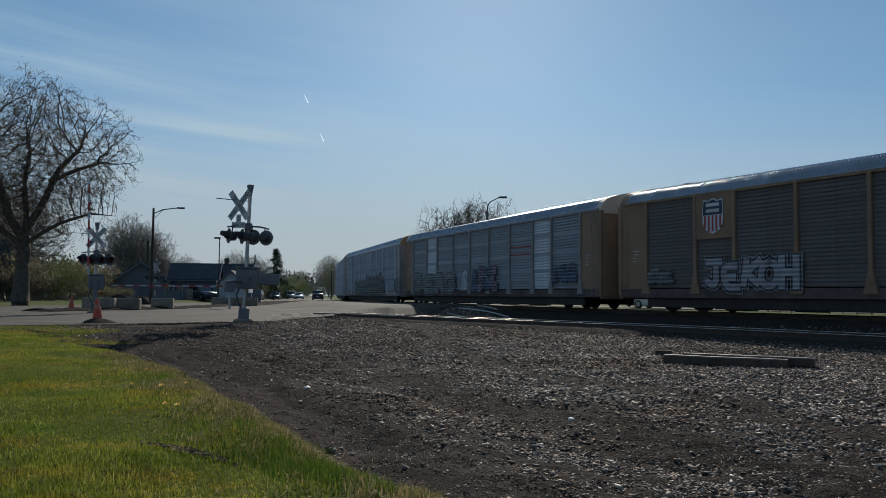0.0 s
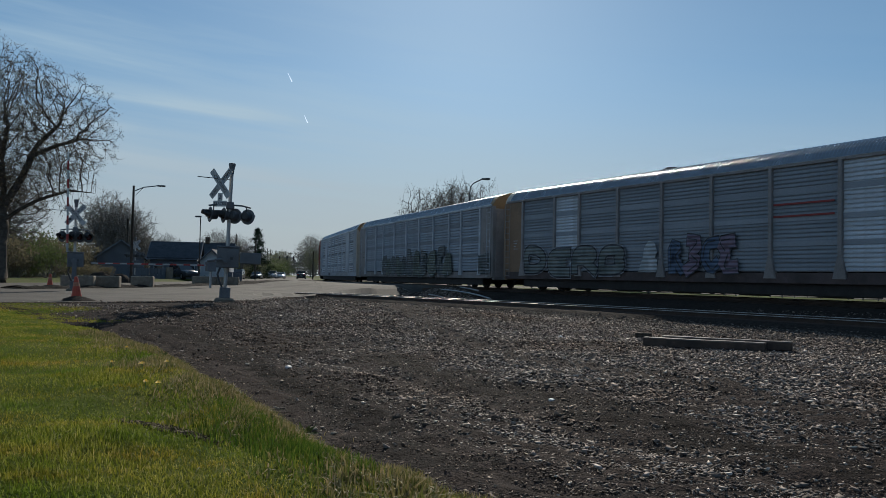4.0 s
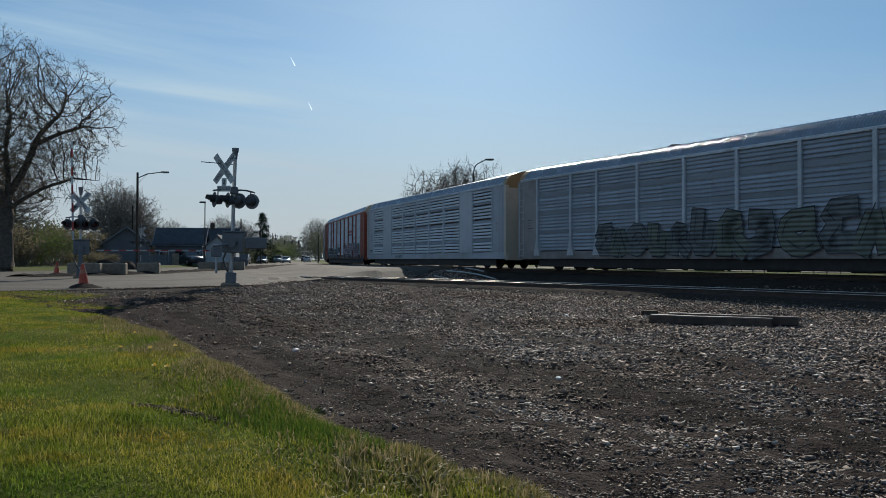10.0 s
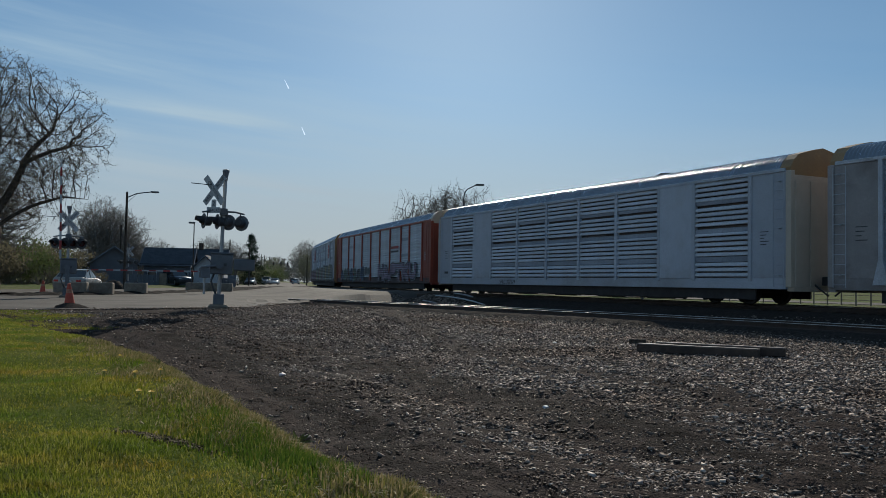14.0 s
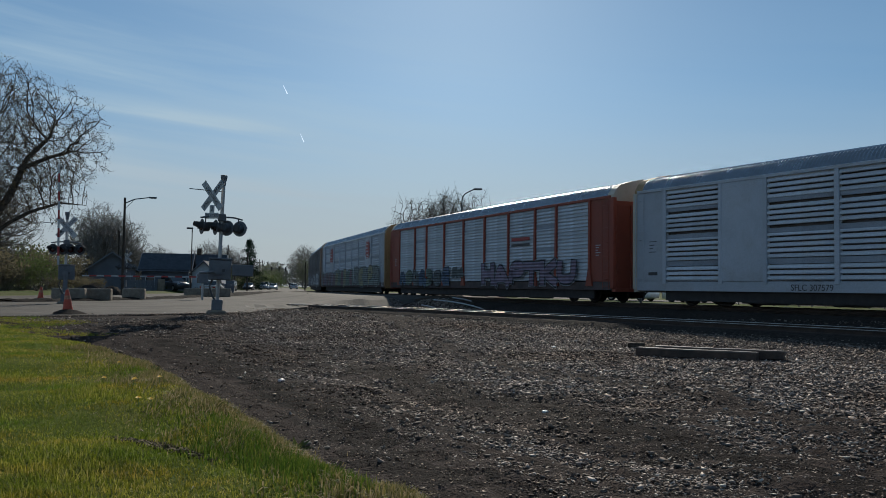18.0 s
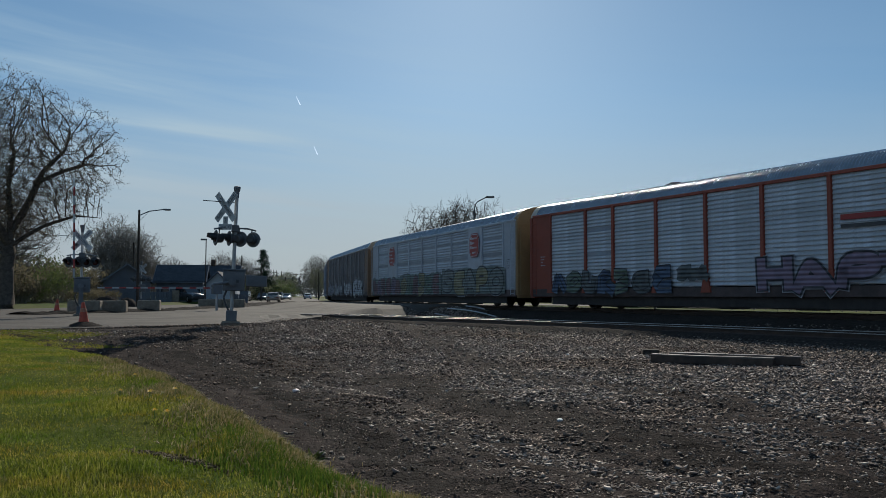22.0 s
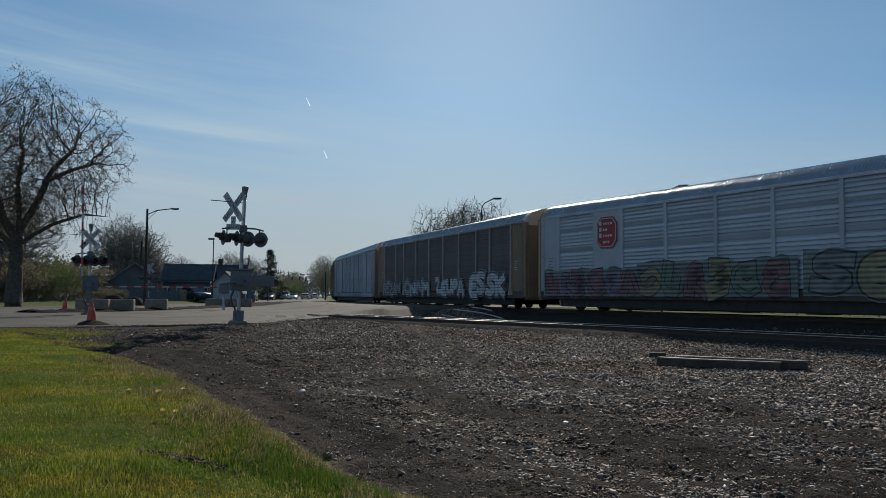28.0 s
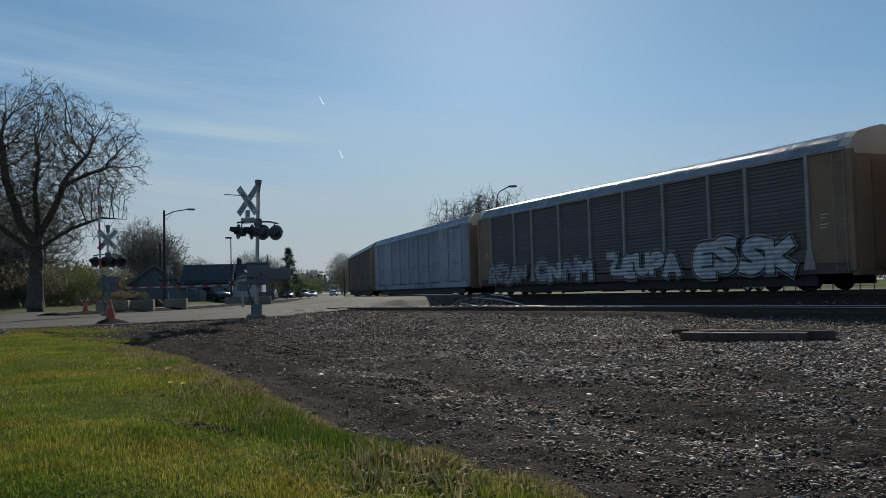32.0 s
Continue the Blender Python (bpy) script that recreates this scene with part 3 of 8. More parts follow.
def roof_mesh(material):
    """The roof: two slopes and a rounded shoulder, pressed into cross ribs."""
    prof = [(-1.53, EAVE - 0.05), (-1.53, EAVE + 0.03), (-1.36, 5.33), (-1.16, 5.50), (-0.6, 5.66), (0, PEAK - 0.04), (0.6, 5.66), (1.16, 5.50), (1.36, 5.33), (1.53, EAVE + 0.03), (1.53, EAVE - 0.05)]
    bm = bmesh.new()
    pitch = 0.14
    n = int((2 * HALF - 0.5) / pitch) * 6
    rings = []
    for i in range(n):
        x = -HALF + 0.25 + i * pitch / 6
        up = 0.011 * (1 - math.cos(6.2832 * i / 6))
        rings.append([bm.verts.new((x, y * (1 + 0.4 * up), z + up * (abs(y) < 1.5))) for y, z in prof])
    for p, q in zip(rings, rings[1:]):
        for i in range(len(prof) - 1):
            bm.faces.new((p[i], p[i + 1], q[i + 1], q[i]))
    return mesh("roof", bm, material, True)


ROOF_ME = roof_mesh(M["roof"])
cache = {}


def cached(key, make):
    if key not in cache:
        cache[key] = make()
    return cache[key]


def wheel_mesh():
    bm = bmesh.new()
    for s in (-1, 1):
        m = Matrix.Translation((0, s * 0.75, 0)) @ Matrix.Rotation(radians(90), 4, "X")
        turned_body(bm, [(0.40, -0.07), (0.455, -0.06), (0.46, 0.06), (0.49, 0.065), (0.47, 0.09), (0.38, 0.085), (0.33, 0.03), (0.14, 0.04), (0.13, 0.1), (0.05, 0.1)] if s < 0 else
                    [(0.05, -0.1), (0.13, -0.1), (0.14, -0.04), (0.33, -0.03), (0.38, -0.085), (0.47, -0.09), (0.49, -0.065), (0.46, -0.06), (0.455, 0.06), (0.40, 0.07)], 20, m)
    rod(bm, (0, -1.0, 0), (0, 1.0, 0), 0.075, 0.075, 10)
    for k in range(4):
        a = k * 1.5708 + 0.3
        bx(bm, -0.03, 0.03, -0.80, -0.72, 0.16, 0.3, 0, Matrix.Rotation(a, 4, "Y"))
    return mesh("wheelset", bm, M["dark"])


def bogie_frame():
    bm = bmesh.new()
    for s in (-1, 1):
        y0, y1 = s * 0.98 - 0.07, s * 0.98 + 0.07
        prof = [(-1.15, 0.60), (-0.95, 0.72), (-0.5, 0.78), (0.5, 0.78), (0.95, 0.72), (1.15, 0.60), (1.15, 0.40), (0.75, 0.40), (0.45, 0.24), (-0.45, 0.24), (-0.75, 0.40), (-1.15, 0.40)]
        A = [bm.verts.new((x, y0, z)) for x, z in prof]
        B = [bm.verts.new((x, y1, z)) for x, z in prof]
        bm.faces.new(A[::-1])
        bm.faces.new(B)
        for i in range(len(prof)):
            j = (i + 1) % len(prof)
            bm.faces.new((A[i], A[j], B[j], B[i]))
        for k in (-0.2, 0, 0.2):
            rod(bm, (k, s * 1.06, 0.30), (k, s * 1.06, 0.62), 0.07, 0.07, 8)
    bx(bm, -0.25, 0.25, -1.1, 1.1, 0.42, 0.76, 0.02)
    return mesh("bogie_frame", bm, M["dark"])


def emblem(kind, parent, x, z, w):
    """Railway emblems, as plain shapes in their colours, 6 mm proud of the side."""
    y = -SIDE - 0.035
    if kind == "shield":
        def shield(s, yy, mat_, nm):
            pts = [(-.42, .55), (-.2, .5), (0, .58), (.2, .5), (.42, .55), (.47, .2), (.45, -.25), (.3, -.5), (0, -.62), (-.3, -.5), (-.45, -.25), (-.47, .2)]
            bm = bmesh.new()
            A = [bm.verts.new((x + u * s * w, yy, z + v * s * w)) for u, v in pts]
            B = [bm.verts.new((x + u * s * w, yy + 0.012, z + v * s * w)) for u, v in pts]
            bm.faces.new(A)
            for i in range(len(pts)):
                bm.faces.new((A[i], B[i], B[(i + 1) % len(pts)], A[(i + 1) % len(pts)]))
            return part(nm, bm, mat_, parent)
        body = shield(1.0, y, M["white"], "emblem")
        body["label"] = "shield emblem, dark blue over red and white stripes"
        bm = bmesh.new()
        A = [(-.40, .50), (-.2, .46), (0, .54), (.2, .46), (.40, .50), (.44, .2), (.44, .02), (-.44, .02), (-.44, .2)]
        bm.faces.new([bm.verts.new((x + u * w, y - 0.006, z + v * w)) for u, v in A])
        part("field", bm, M["navy"], body)
        for k in range(5):
            bm = bmesh.new()
            u = -.34 + k * .17
            lo = -.42 if abs(u) > .25 else -.54
            bm.faces.new([bm.verts.new((x + a * w, y - 0.006, z + b * w)) for a, b in ((u - .04, lo), (u + .04, lo), (u + .04, 0.0), (u - .04, 0.0))])
            part("stripe", bm, M["red"], body)
        for k in (0.36, 0.16):
            bm = bmesh.new()
            bm.faces.new([bm.verts.new((x + a * w, y - 0.012, z + b * w)) for a, b in ((-.3, k - .055), (.3, k - .055), (.3, k + .055), (-.3, k + .055))])
            part("bar", bm, M["white"], body)
    else:
        def octagon(s, yy, nm, mat_, par):
            pts = [(-.36, .62), (.36, .62), (.62, .36), (.62, -.36), (.36, -.62), (-.36, -.62), (-.62, -.36), (-.62, .36)]
            bm = bmesh.new()
            A = [bm.verts.new((x + u * s * w, yy, z + v * s * w)) for u, v in pts]
            B = [bm.verts.new((x + u * s * w, yy + 0.012, z + v * s * w)) for u, v in pts]
            bm.faces.new(A[::-1])
            for i in range(8):
                bm.faces.new((A[i], A[(i + 1) % 8], B[(i + 1) % 8], B[i]))
            return part(nm, bm, mat_, par)
        body = octagon(1.0, y, "emblem", M["red"], parent)
        body["label"] = "red octagonal emblem with a white rim line"
        octagon(0.92, y - 0.006, "rim", M["white"], body)
        octagon(0.87, y - 0.012, "field", M["red"], body)
        for u0, u1, v, hv in [(-.45, -.30, v_, .08) for v_ in (.37, .13, -.11)] + [(-.21 + .15 * k_, -.11 + .15 * k_, v_ - .02, .045) for v_, n_ in ((.37, 4), (.13, 2), (-.11, 4), (-.36, 3)) for k_ in range(n_)]:
            bm = bmesh.new()
            bm.faces.new([bm.verts.new((x + a * w, y - 0.018, z + b * w)) for a, b in ((u0, v - hv), (u1, v - hv), (u1, v + hv), (u0, v + hv))])
            part("bar", bm, M["white"], body)


def autorack(spec):
    """A covered car carrier with its origin on the rails at mid-length; the viewer's side is -y."""
    car = thing("autorack", spec["label"], "rail car", group="cars of the train")
    post, blank, scr, end1, end2 = (M[spec[k]] for k in ("post", "blank", "screen", "end", "end_top"))
    flush = spec["flush"]
    part("roof", ROOF_ME, None, car, "ribbed galvanised steel roof")
    # underframe and deck, with added dark skirts closing the view below
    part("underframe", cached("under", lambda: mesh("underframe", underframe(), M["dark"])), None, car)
    part("side_sill", cached("sill" + spec["sill"], lambda: mesh("side_sill", box(-HALF, HALF, -1.56, -1.44, 0.93, 1.30, 0.01), M[spec["sill"]])), None, car)
    part("side_sill", cached("sillb" + spec["sill"], lambda: mesh("side_sill", box(-HALF, HALF, 1.44, 1.56, 0.93, 1.30, 0.01), M[spec["sill"]])), None, car)
    part("top_rail", cached("top" + spec["post"], lambda: mesh("top_rail", box(-HALF + 0.05, HALF - 0.05, -1.60, -1.46, SCREEN_TOP, EAVE + 0.02, 0.01), post)), None, car)
    part("top_rail", cached("topb" + spec["post"], lambda: mesh("top_rail", box(-HALF + 0.05, HALF - 0.05, 1.46, 1.60, SCREEN_TOP, EAVE + 0.02, 0.01), post)), None, car)
    part("far_side", cached("far" + spec["screen"], lambda: mesh("far_side", box(-HALF + 0.02, HALF - 0.02, 1.44, 1.48, 1.30, SCREEN_TOP), scr)), None, car)
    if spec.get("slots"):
        # Added brown sheet; its colour stands for the shade behind the open slots.
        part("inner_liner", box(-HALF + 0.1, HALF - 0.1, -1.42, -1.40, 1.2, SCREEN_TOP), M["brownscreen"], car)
    # screens and blank panels
    for i in range(11):
        a, b = BAYS[i] - HALF, BAYS[i + 1] - HALF
        w = b - a
        if i in (0, 10):
            ob = part("end_panel", cached(("endp", spec["blank"]), lambda: mesh("end_panel", box(0, w, -1.56, -1.50, 1.30, SCREEN_TOP, 0.008), blank)), None, car)
            ob.location = (a, 0, 0)
        elif i in (2, 8) and flush:
            ob = part("blank_panel", cached(("blankp", spec["blank"]), lambda: mesh("blank_panel", box(0, w, -1.585, -1.50, 1.30, SCREEN_TOP, 0.008), blank)), None, car)
            ob.location = (a, 0, 0)
        else:
            ww = round(w - 0.16, 2)
            light = spec.get("patch") and i in spec["patch"]
            mat_ = M[spec["patch_mat"]] if light else scr
            if spec["index"] > 6:
                ob = part("screen", cached(("scr", ww, mat_.name, spec["gap"]), lambda: mesh("screen", slatted(ww, SCREEN_LOW, SCREEN_TOP, spec["gap"], spec.get("groove", 0.03)), mat_)), None, car)
                ob.location = (a + 0.08, -1.515, 0)
                continue
            slots = spec.get("slots", False)
            ob = part("screen", cached(("back", ww, mat_.name, slots), lambda: mesh("screen", screen_back(ww, SCREEN_LOW, SCREEN_TOP, slots), mat_)), None, car)
            ob.location = (a + 0.08, -1.515, 0)
            n = int(round((SCREEN_TOP - SCREEN_LOW) / spec["gap"]))
            d = (SCREEN_TOP - SCREEN_LOW) / n
            bands = spec.get("bands", ()) if i in spec.get("band_bays", range(11)) else ()
            for k in range(n):
                z = SCREEN_LOW + k * d
                if any(abs(z + d / 2 - q) < 0.10 for q in bands):
                    continue
                sl = part("slat", cached(("slat", ww, mat_.name, n, spec.get("groove", 0.03)), lambda: mesh("slat", sweep(bmesh.new(), slat_profile(d, spec.get("groove", 0.03)), 0.012, ww - 0.012), mat_)), None, ob)
                sl.location = (0, 0, z)
            for z in bands:
                bb = part("band", cached(("band", ww, spec["band_mat"]), lambda: mesh("band", box(0, ww, -0.026, 0.0, -0.10, 0.10, 0.006), M[spec["band_mat"]])), None, ob)
                bb.location = (0, 0, z)
    # posts
    for i in range(1, 11):
        x = BAYS[i] - HALF
        key = ("post", spec["post"], flush)
        ob = part("post", cached(key, lambda: mesh("post", post_mesh(flush), post)), None, car)
        ob.location = (x, 0, 0)
    # ends: doors in folding panels, the raised gable above them, ladder
    for s in (-1, 1):
        ends = part("end_frame", cached(("endf", spec["end"], s), lambda: mesh("end_frame", end_frame(s), end1)), None, car)
        for k in range(4):
            y = -1.42 + k * 0.71
            d = part("door", cached(("door", spec["end"], s), lambda: mesh("door", box(-0.03, 0.03, 0.006, 0.704, 1.02, 4.62, 0.012), end1)), None, car)
            d.location = (s * (HALF + 0.21 + 0.02 * (k % 2)), y, 0)
        part("gable", cached(("gable", spec["end_top"], s), lambda: mesh("gable", gable(s), end2)), None, car, "upper end panel")
        lad = bmesh.new()
        xl = s * (HALF - 0.25)
        for y in (0,):
            for dx in (-0.22, 0.22):
                rod(lad, (xl + dx, -1.66, 1.0), (xl + dx, -1.66, 4.85), 0.014, 0.014, 6)
            for k in range(12):
                rod(lad, (xl - 0.22, -1.66, 1.1 + k * 0.32), (xl + 0.22, -1.66, 1.1 + k * 0.32), 0.011, 0.011, 6)
            for z in (1.4, 3.0, 4.6):
                rod(lad, (xl, -1.66, z), (xl, -1.55, z), 0.02, 0.02, 6)
        part("ladder", cached(("ladder", s, spec["post"]), lambda: mesh("ladder", lad, post)), None, car)
        cp = bmesh.new()
        bx(cp, s * HALF, s * (HALF + 0.55), -0.16, 0.16, 0.70, 1.0, 0.02)
        bx(cp, s * (HALF + 0.45), s * (HALF + 0.82), -0.12, 0.12, 0.72, 0.98, 0.03)
        rod(cp, (s * (HALF + 0.2), -0.5, 0.75), (s * (HALF + 0.75), -0.45, 0.35), 0.03, 0.03, 6)
        part("coupler", cached(("coupler", s), lambda: mesh("coupler", cp, M["dark"])), None, car)
        # bogies
        b = part("bogie", cached("bogie", bogie_frame), None, car)
        b.location = (s * (HALF - 3.2), 0, 0)
        for dx in (-0.87, 0.87):
            wh = part("wheelset", cached("wheelset", wheel_mesh), None, b)
            wh.location = (dx, 0, 0.46)
            wheel_sets.append((wh, spec["index"]))
    for kind_, xx, zz, ww in spec.get("emblems", ()):
        emblem(kind_, car, xx - HALF, zz, ww)
    return car


def underframe():
    bm = bmesh.new()
    bx(bm, -HALF, HALF, -1.50, 1.50, 1.02, 1.10)
    bx(bm, -HALF + 5.4, HALF - 5.4, -0.30, 0.30, 0.24, 1.02)
    bx(bm, -HALF, HALF, -0.25, 0.25, 0.72, 1.02)
    for k in range(9):
        x = -10.0 + k * 2.5
        bx(bm, x - 0.08, x + 0.08, -1.44, 1.44, 0.80, 1.02)
    # Added skirts and boxes: they stand for brake gear and shade below the car.
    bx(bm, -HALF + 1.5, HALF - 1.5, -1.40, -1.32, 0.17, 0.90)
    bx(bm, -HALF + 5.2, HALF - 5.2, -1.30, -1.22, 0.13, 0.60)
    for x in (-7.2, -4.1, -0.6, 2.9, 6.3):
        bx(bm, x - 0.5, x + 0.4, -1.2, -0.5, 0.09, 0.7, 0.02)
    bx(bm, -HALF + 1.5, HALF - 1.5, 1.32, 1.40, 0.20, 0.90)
    for x in (-4.5, 2.0):
        bx(bm, x, x + 1.3, -1.2, -0.7, 0.50, 0.84, 0.03)
        rod(bm, (x + 1.7, -0.95, 0.68), (x + 3.0, -0.95, 0.68), 0.17, 0.17, 10)
    return bm


def post_mesh(flush):
    bm = bmesh.new()
    if flush:
        bx(bm, -0.09, 0.09, -1.60, -1.46, 1.20, SCREEN_TOP, 0.01)
        return bm
    bx(bm, -0.075, 0.075, -1.625, -1.46, 1.80, SCREEN_TOP + 0.06, 0.012)
    bx(bm, -0.22, 0.22, -1.62, -1.50, SCREEN_TOP + 0.02, SCREEN_TOP + 0.10, 0.008)
    # flared foot
    A = [bm.verts.new((x, y, z)) for x, z in ((-0.075, 1.85), (0.075, 1.85), (0.26, 1.10), (-0.26, 1.10)) for y in (-1.625, -1.48)]
    for q in ((0, 6, 4, 2), (1, 3, 5, 7), (0, 2, 3, 1), (2, 4, 5, 3), (4, 6, 7, 5), (6, 0, 1, 7)):
        bm.faces.new([A[i] for i in q])
    return bm


def end_frame(s):
    bm = bmesh.new()
    for y in (-1.50, 1.50):
        bx(bm, s * (HALF - 0.02), s * (HALF + 0.22), y - 0.09, y + 0.09, 1.0, 4.95, 0.015)
    bx(bm, s * (HALF - 0.02), s * (HALF + 0.22), -1.5, 1.5, 4.62, 4.80, 0.01)
    bx(bm, s * (HALF - 0.02), s * (HALF + 0.25), -1.5, 1.5, 0.86, 1.02, 0.01)
    return bm


def gable(s):
    prof = [(-1.53, 4.80), (-1.53, EAVE + 0.05), (-1.36, 5.35), (-1.16, 5.53), (-0.6, 5.69), (0, PEAK + 0.02), (0.6, 5.69), (1.16, 5.53), (1.36, 5.35), (1.53, EAVE + 0.05), (1.53, 4.80)]
    bm = bmesh.new()
    x0, x1 = sorted((s * (HALF - 0.30), s * (HALF + 0.16)))
    return sweep(bm, prof, x0, x1)


def spray(name, c1, c2, gap=0.165):
    """Spray paint lying over ribbed metal."""
    m = bpy.data.materials.new(name)
    m.use_nodes = True
    t = m.node_tree
    t.nodes.clear()
    co = wire(t, "ShaderNodeTexCoord").outputs["Object"]
    n = wire(t, "ShaderNodeTexNoise", {"Vector": co, "Scale": 2.2, "Detail": 5.0})
    col = ramp(t, n.outputs["Fac"], [(0.35, c1), (0.65, c2)])
    w = wire(t, "ShaderNodeTexWave", {"Vector": co, "Scale": 0.314 / gap, "Distortion": 0.3}, wave_type="BANDS", bands_direction="Z")
    b = wire(t, "ShaderNodeBump", {"Height": w.outputs["Fac"], "Strength": 0.7, "Distance": 0.05})
    wire(t, "ShaderNodeOutputMaterial", {0: wire(t, "ShaderNodeBsdfPrincipled", {"Base Color": col, "Roughness": 0.6, "Normal": b.outputs[0]}).outputs[0]})
    return m


for nm_, a_, b_ in (("s_white", (0.27, 0.28, 0.295), (0.41, 0.42, 0.435)), ("s_black", (0.018, 0.018, 0.02), (0.035, 0.035, 0.04)), ("s_grey", (0.10, 0.11, 0.105), (0.16, 0.17, 0.16)), ("s_dark", (0.045, 0.05, 0.05), (0.08, 0.085, 0.085)),
                    ("s_purple", (0.125, 0.095, 0.13), (0.19, 0.14, 0.19)), ("s_pink", (0.115, 0.065, 0.07), (0.17, 0.095, 0.10)), ("s_green", (0.085, 0.11, 0.09), (0.13, 0.16, 0.12)), ("s_yellow", (0.15, 0.135, 0.075), (0.22, 0.20, 0.12)), ("s_blue", (0.05, 0.07, 0.12), (0.08, 0.11, 0.17)), ("s_steel", (0.19, 0.19, 0.21), (0.27, 0.27, 0.29)), ("s_olive", (0.075, 0.085, 0.07), (0.12, 0.13, 0.10)), ("s_teal", (0.095, 0.115, 0.108), (0.15, 0.17, 0.162))):
    k_ = 1.8 if nm_ in ("s_black", "s_dark") else 1.3
    M[nm_] = spray("spray_" + nm_[2:], tuple(k_ * v for v in a_), tuple(k_ * v for v in b_))

# bent strokes of invented shapes, in a unit square
STROKES = [[(0.1, 0.9), (0.8, 0.85), (0.25, 0.5), (0.8, 0.3), (0.1, 0.05)], [(0.2, 0.95), (0.15, 0.1), (0.75, 0.08), (0.8, 0.6)], [(0.15, 0.05), (0.45, 0.95), (0.8, 0.1)], [(0.8, 0.85), (0.25, 0.8), (0.12, 0.35), (0.5, 0.06), (0.85, 0.25)],
           [(0.2, 0.05), (0.2, 0.9), (0.75, 0.75), (0.3, 0.5), (0.85, 0.05)], [(0.1, 0.2), (0.5, 0.1), (0.85, 0.5), (0.5, 0.92), (0.12, 0.6)], [(0.85, 0.9), (0.15, 0.85), (0.5, 0.55), (0.15, 0.12), (0.9, 0.15)]]


def stroke_mesh(bm, pts, w, y, bends=1):
    """A broad bent stroke with cut ends, laid flat at depth y."""
    # round the bends off
    for _ in range(bends):
        soft = [pts[0]]
        for (xa, za), (xb, zb) in zip(pts, pts[1:]):
            soft += [(xa * 0.75 + xb * 0.25, za * 0.75 + zb * 0.25), (xa * 0.25 + xb * 0.75, za * 0.25 + zb * 0.75)]
        pts = soft + [pts[-1]]
    n = len(pts)
    L_, R_ = [], []
    for i, p in enumerate(pts):
        a, b = Vector(pts[max(i - 1, 0)]), Vector(pts[min(i + 1, n - 1)])
        d = (b - a).normalized()
        nn = Vector((-d.y, d.x)) * w
        q = Vector(p) + (d * (-w * 0.7) if i == 0 else d * (w * 0.7) if i == n - 1 else Vector((0, 0)))
        L_.append(bm.verts.new((q.x + nn.x, y, q.y + nn.y)))
        R_.append(bm.verts.new((q.x - nn.x, y, q.y - nn.y)))
    for i in range(n - 1):
        bm.faces.new((R_[i], R_[i + 1], L_[i + 1], L_[i]))


# block letters as bent strokes in a unit square
GLYPH = {"D": [[(.15, .05), (.15, .95), (.6, .95), (.9, .7), (.9, .3), (.6, .05), (.15, .05)]], "B": [[(.15, .05), (.15, .95), (.7, .95), (.82, .75), (.6, .52), (.88, .3), (.65, .05), (.15, .05)]], "J": [[(.15, .95), (.9, .95)], [(.62, .95), (.62, .2), (.4, .04), (.08, .22)]], "E": [[(.88, .95), (.15, .95), (.15, .05), (.88, .05)], [(.15, .5), (.72, .5)]],
         "K": [[(.16, .97), (.16, .03)], [(.86, .95), (.22, .5), (.9, .05)]], "O": [[(.5, .95), (.1, .8), (.1, .2), (.5, .05), (.9, .2), (.9, .8), (.5, .95)]],
         "H": [[(.15, .97), (.15, .03)], [(.85, .97), (.85, .03)], [(.15, .5), (.85, .5)]], "A": [[(.08, .03), (.42, .97), (.58, .97), (.92, .03)], [(.25, .35), (.75, .35)]],
         "P": [[(.15, .03), (.15, .95), (.75, .95), (.88, .7), (.7, .45), (.15, .45)]], "R": [[(.15, .03), (.15, .95), (.75, .95), (.88, .72), (.7, .5), (.15, .5)], [(.5, .5), (.9, .03)]],
         "T": [[(.05, .95), (.95, .95)], [(.5, .95), (.5, .03)]], "U": [[(.13, .97), (.13, .2), (.5, .04), (.87, .2), (.87, .97)]], "S": [[(.9, .85), (.5, .97), (.12, .75), (.5, .5), (.88, .28), (.5, .03), (.1, .15)]],
         "Z": [[(.1, .95), (.9, .95), (.12, .05), (.92, .05)]], "N": [[(.13, .03), (.13, .97), (.87, .03), (.87, .97)]], "M": [[(.08, .03), (.14, .97), (.5, .4), (.86, .97), (.92, .03)]]}


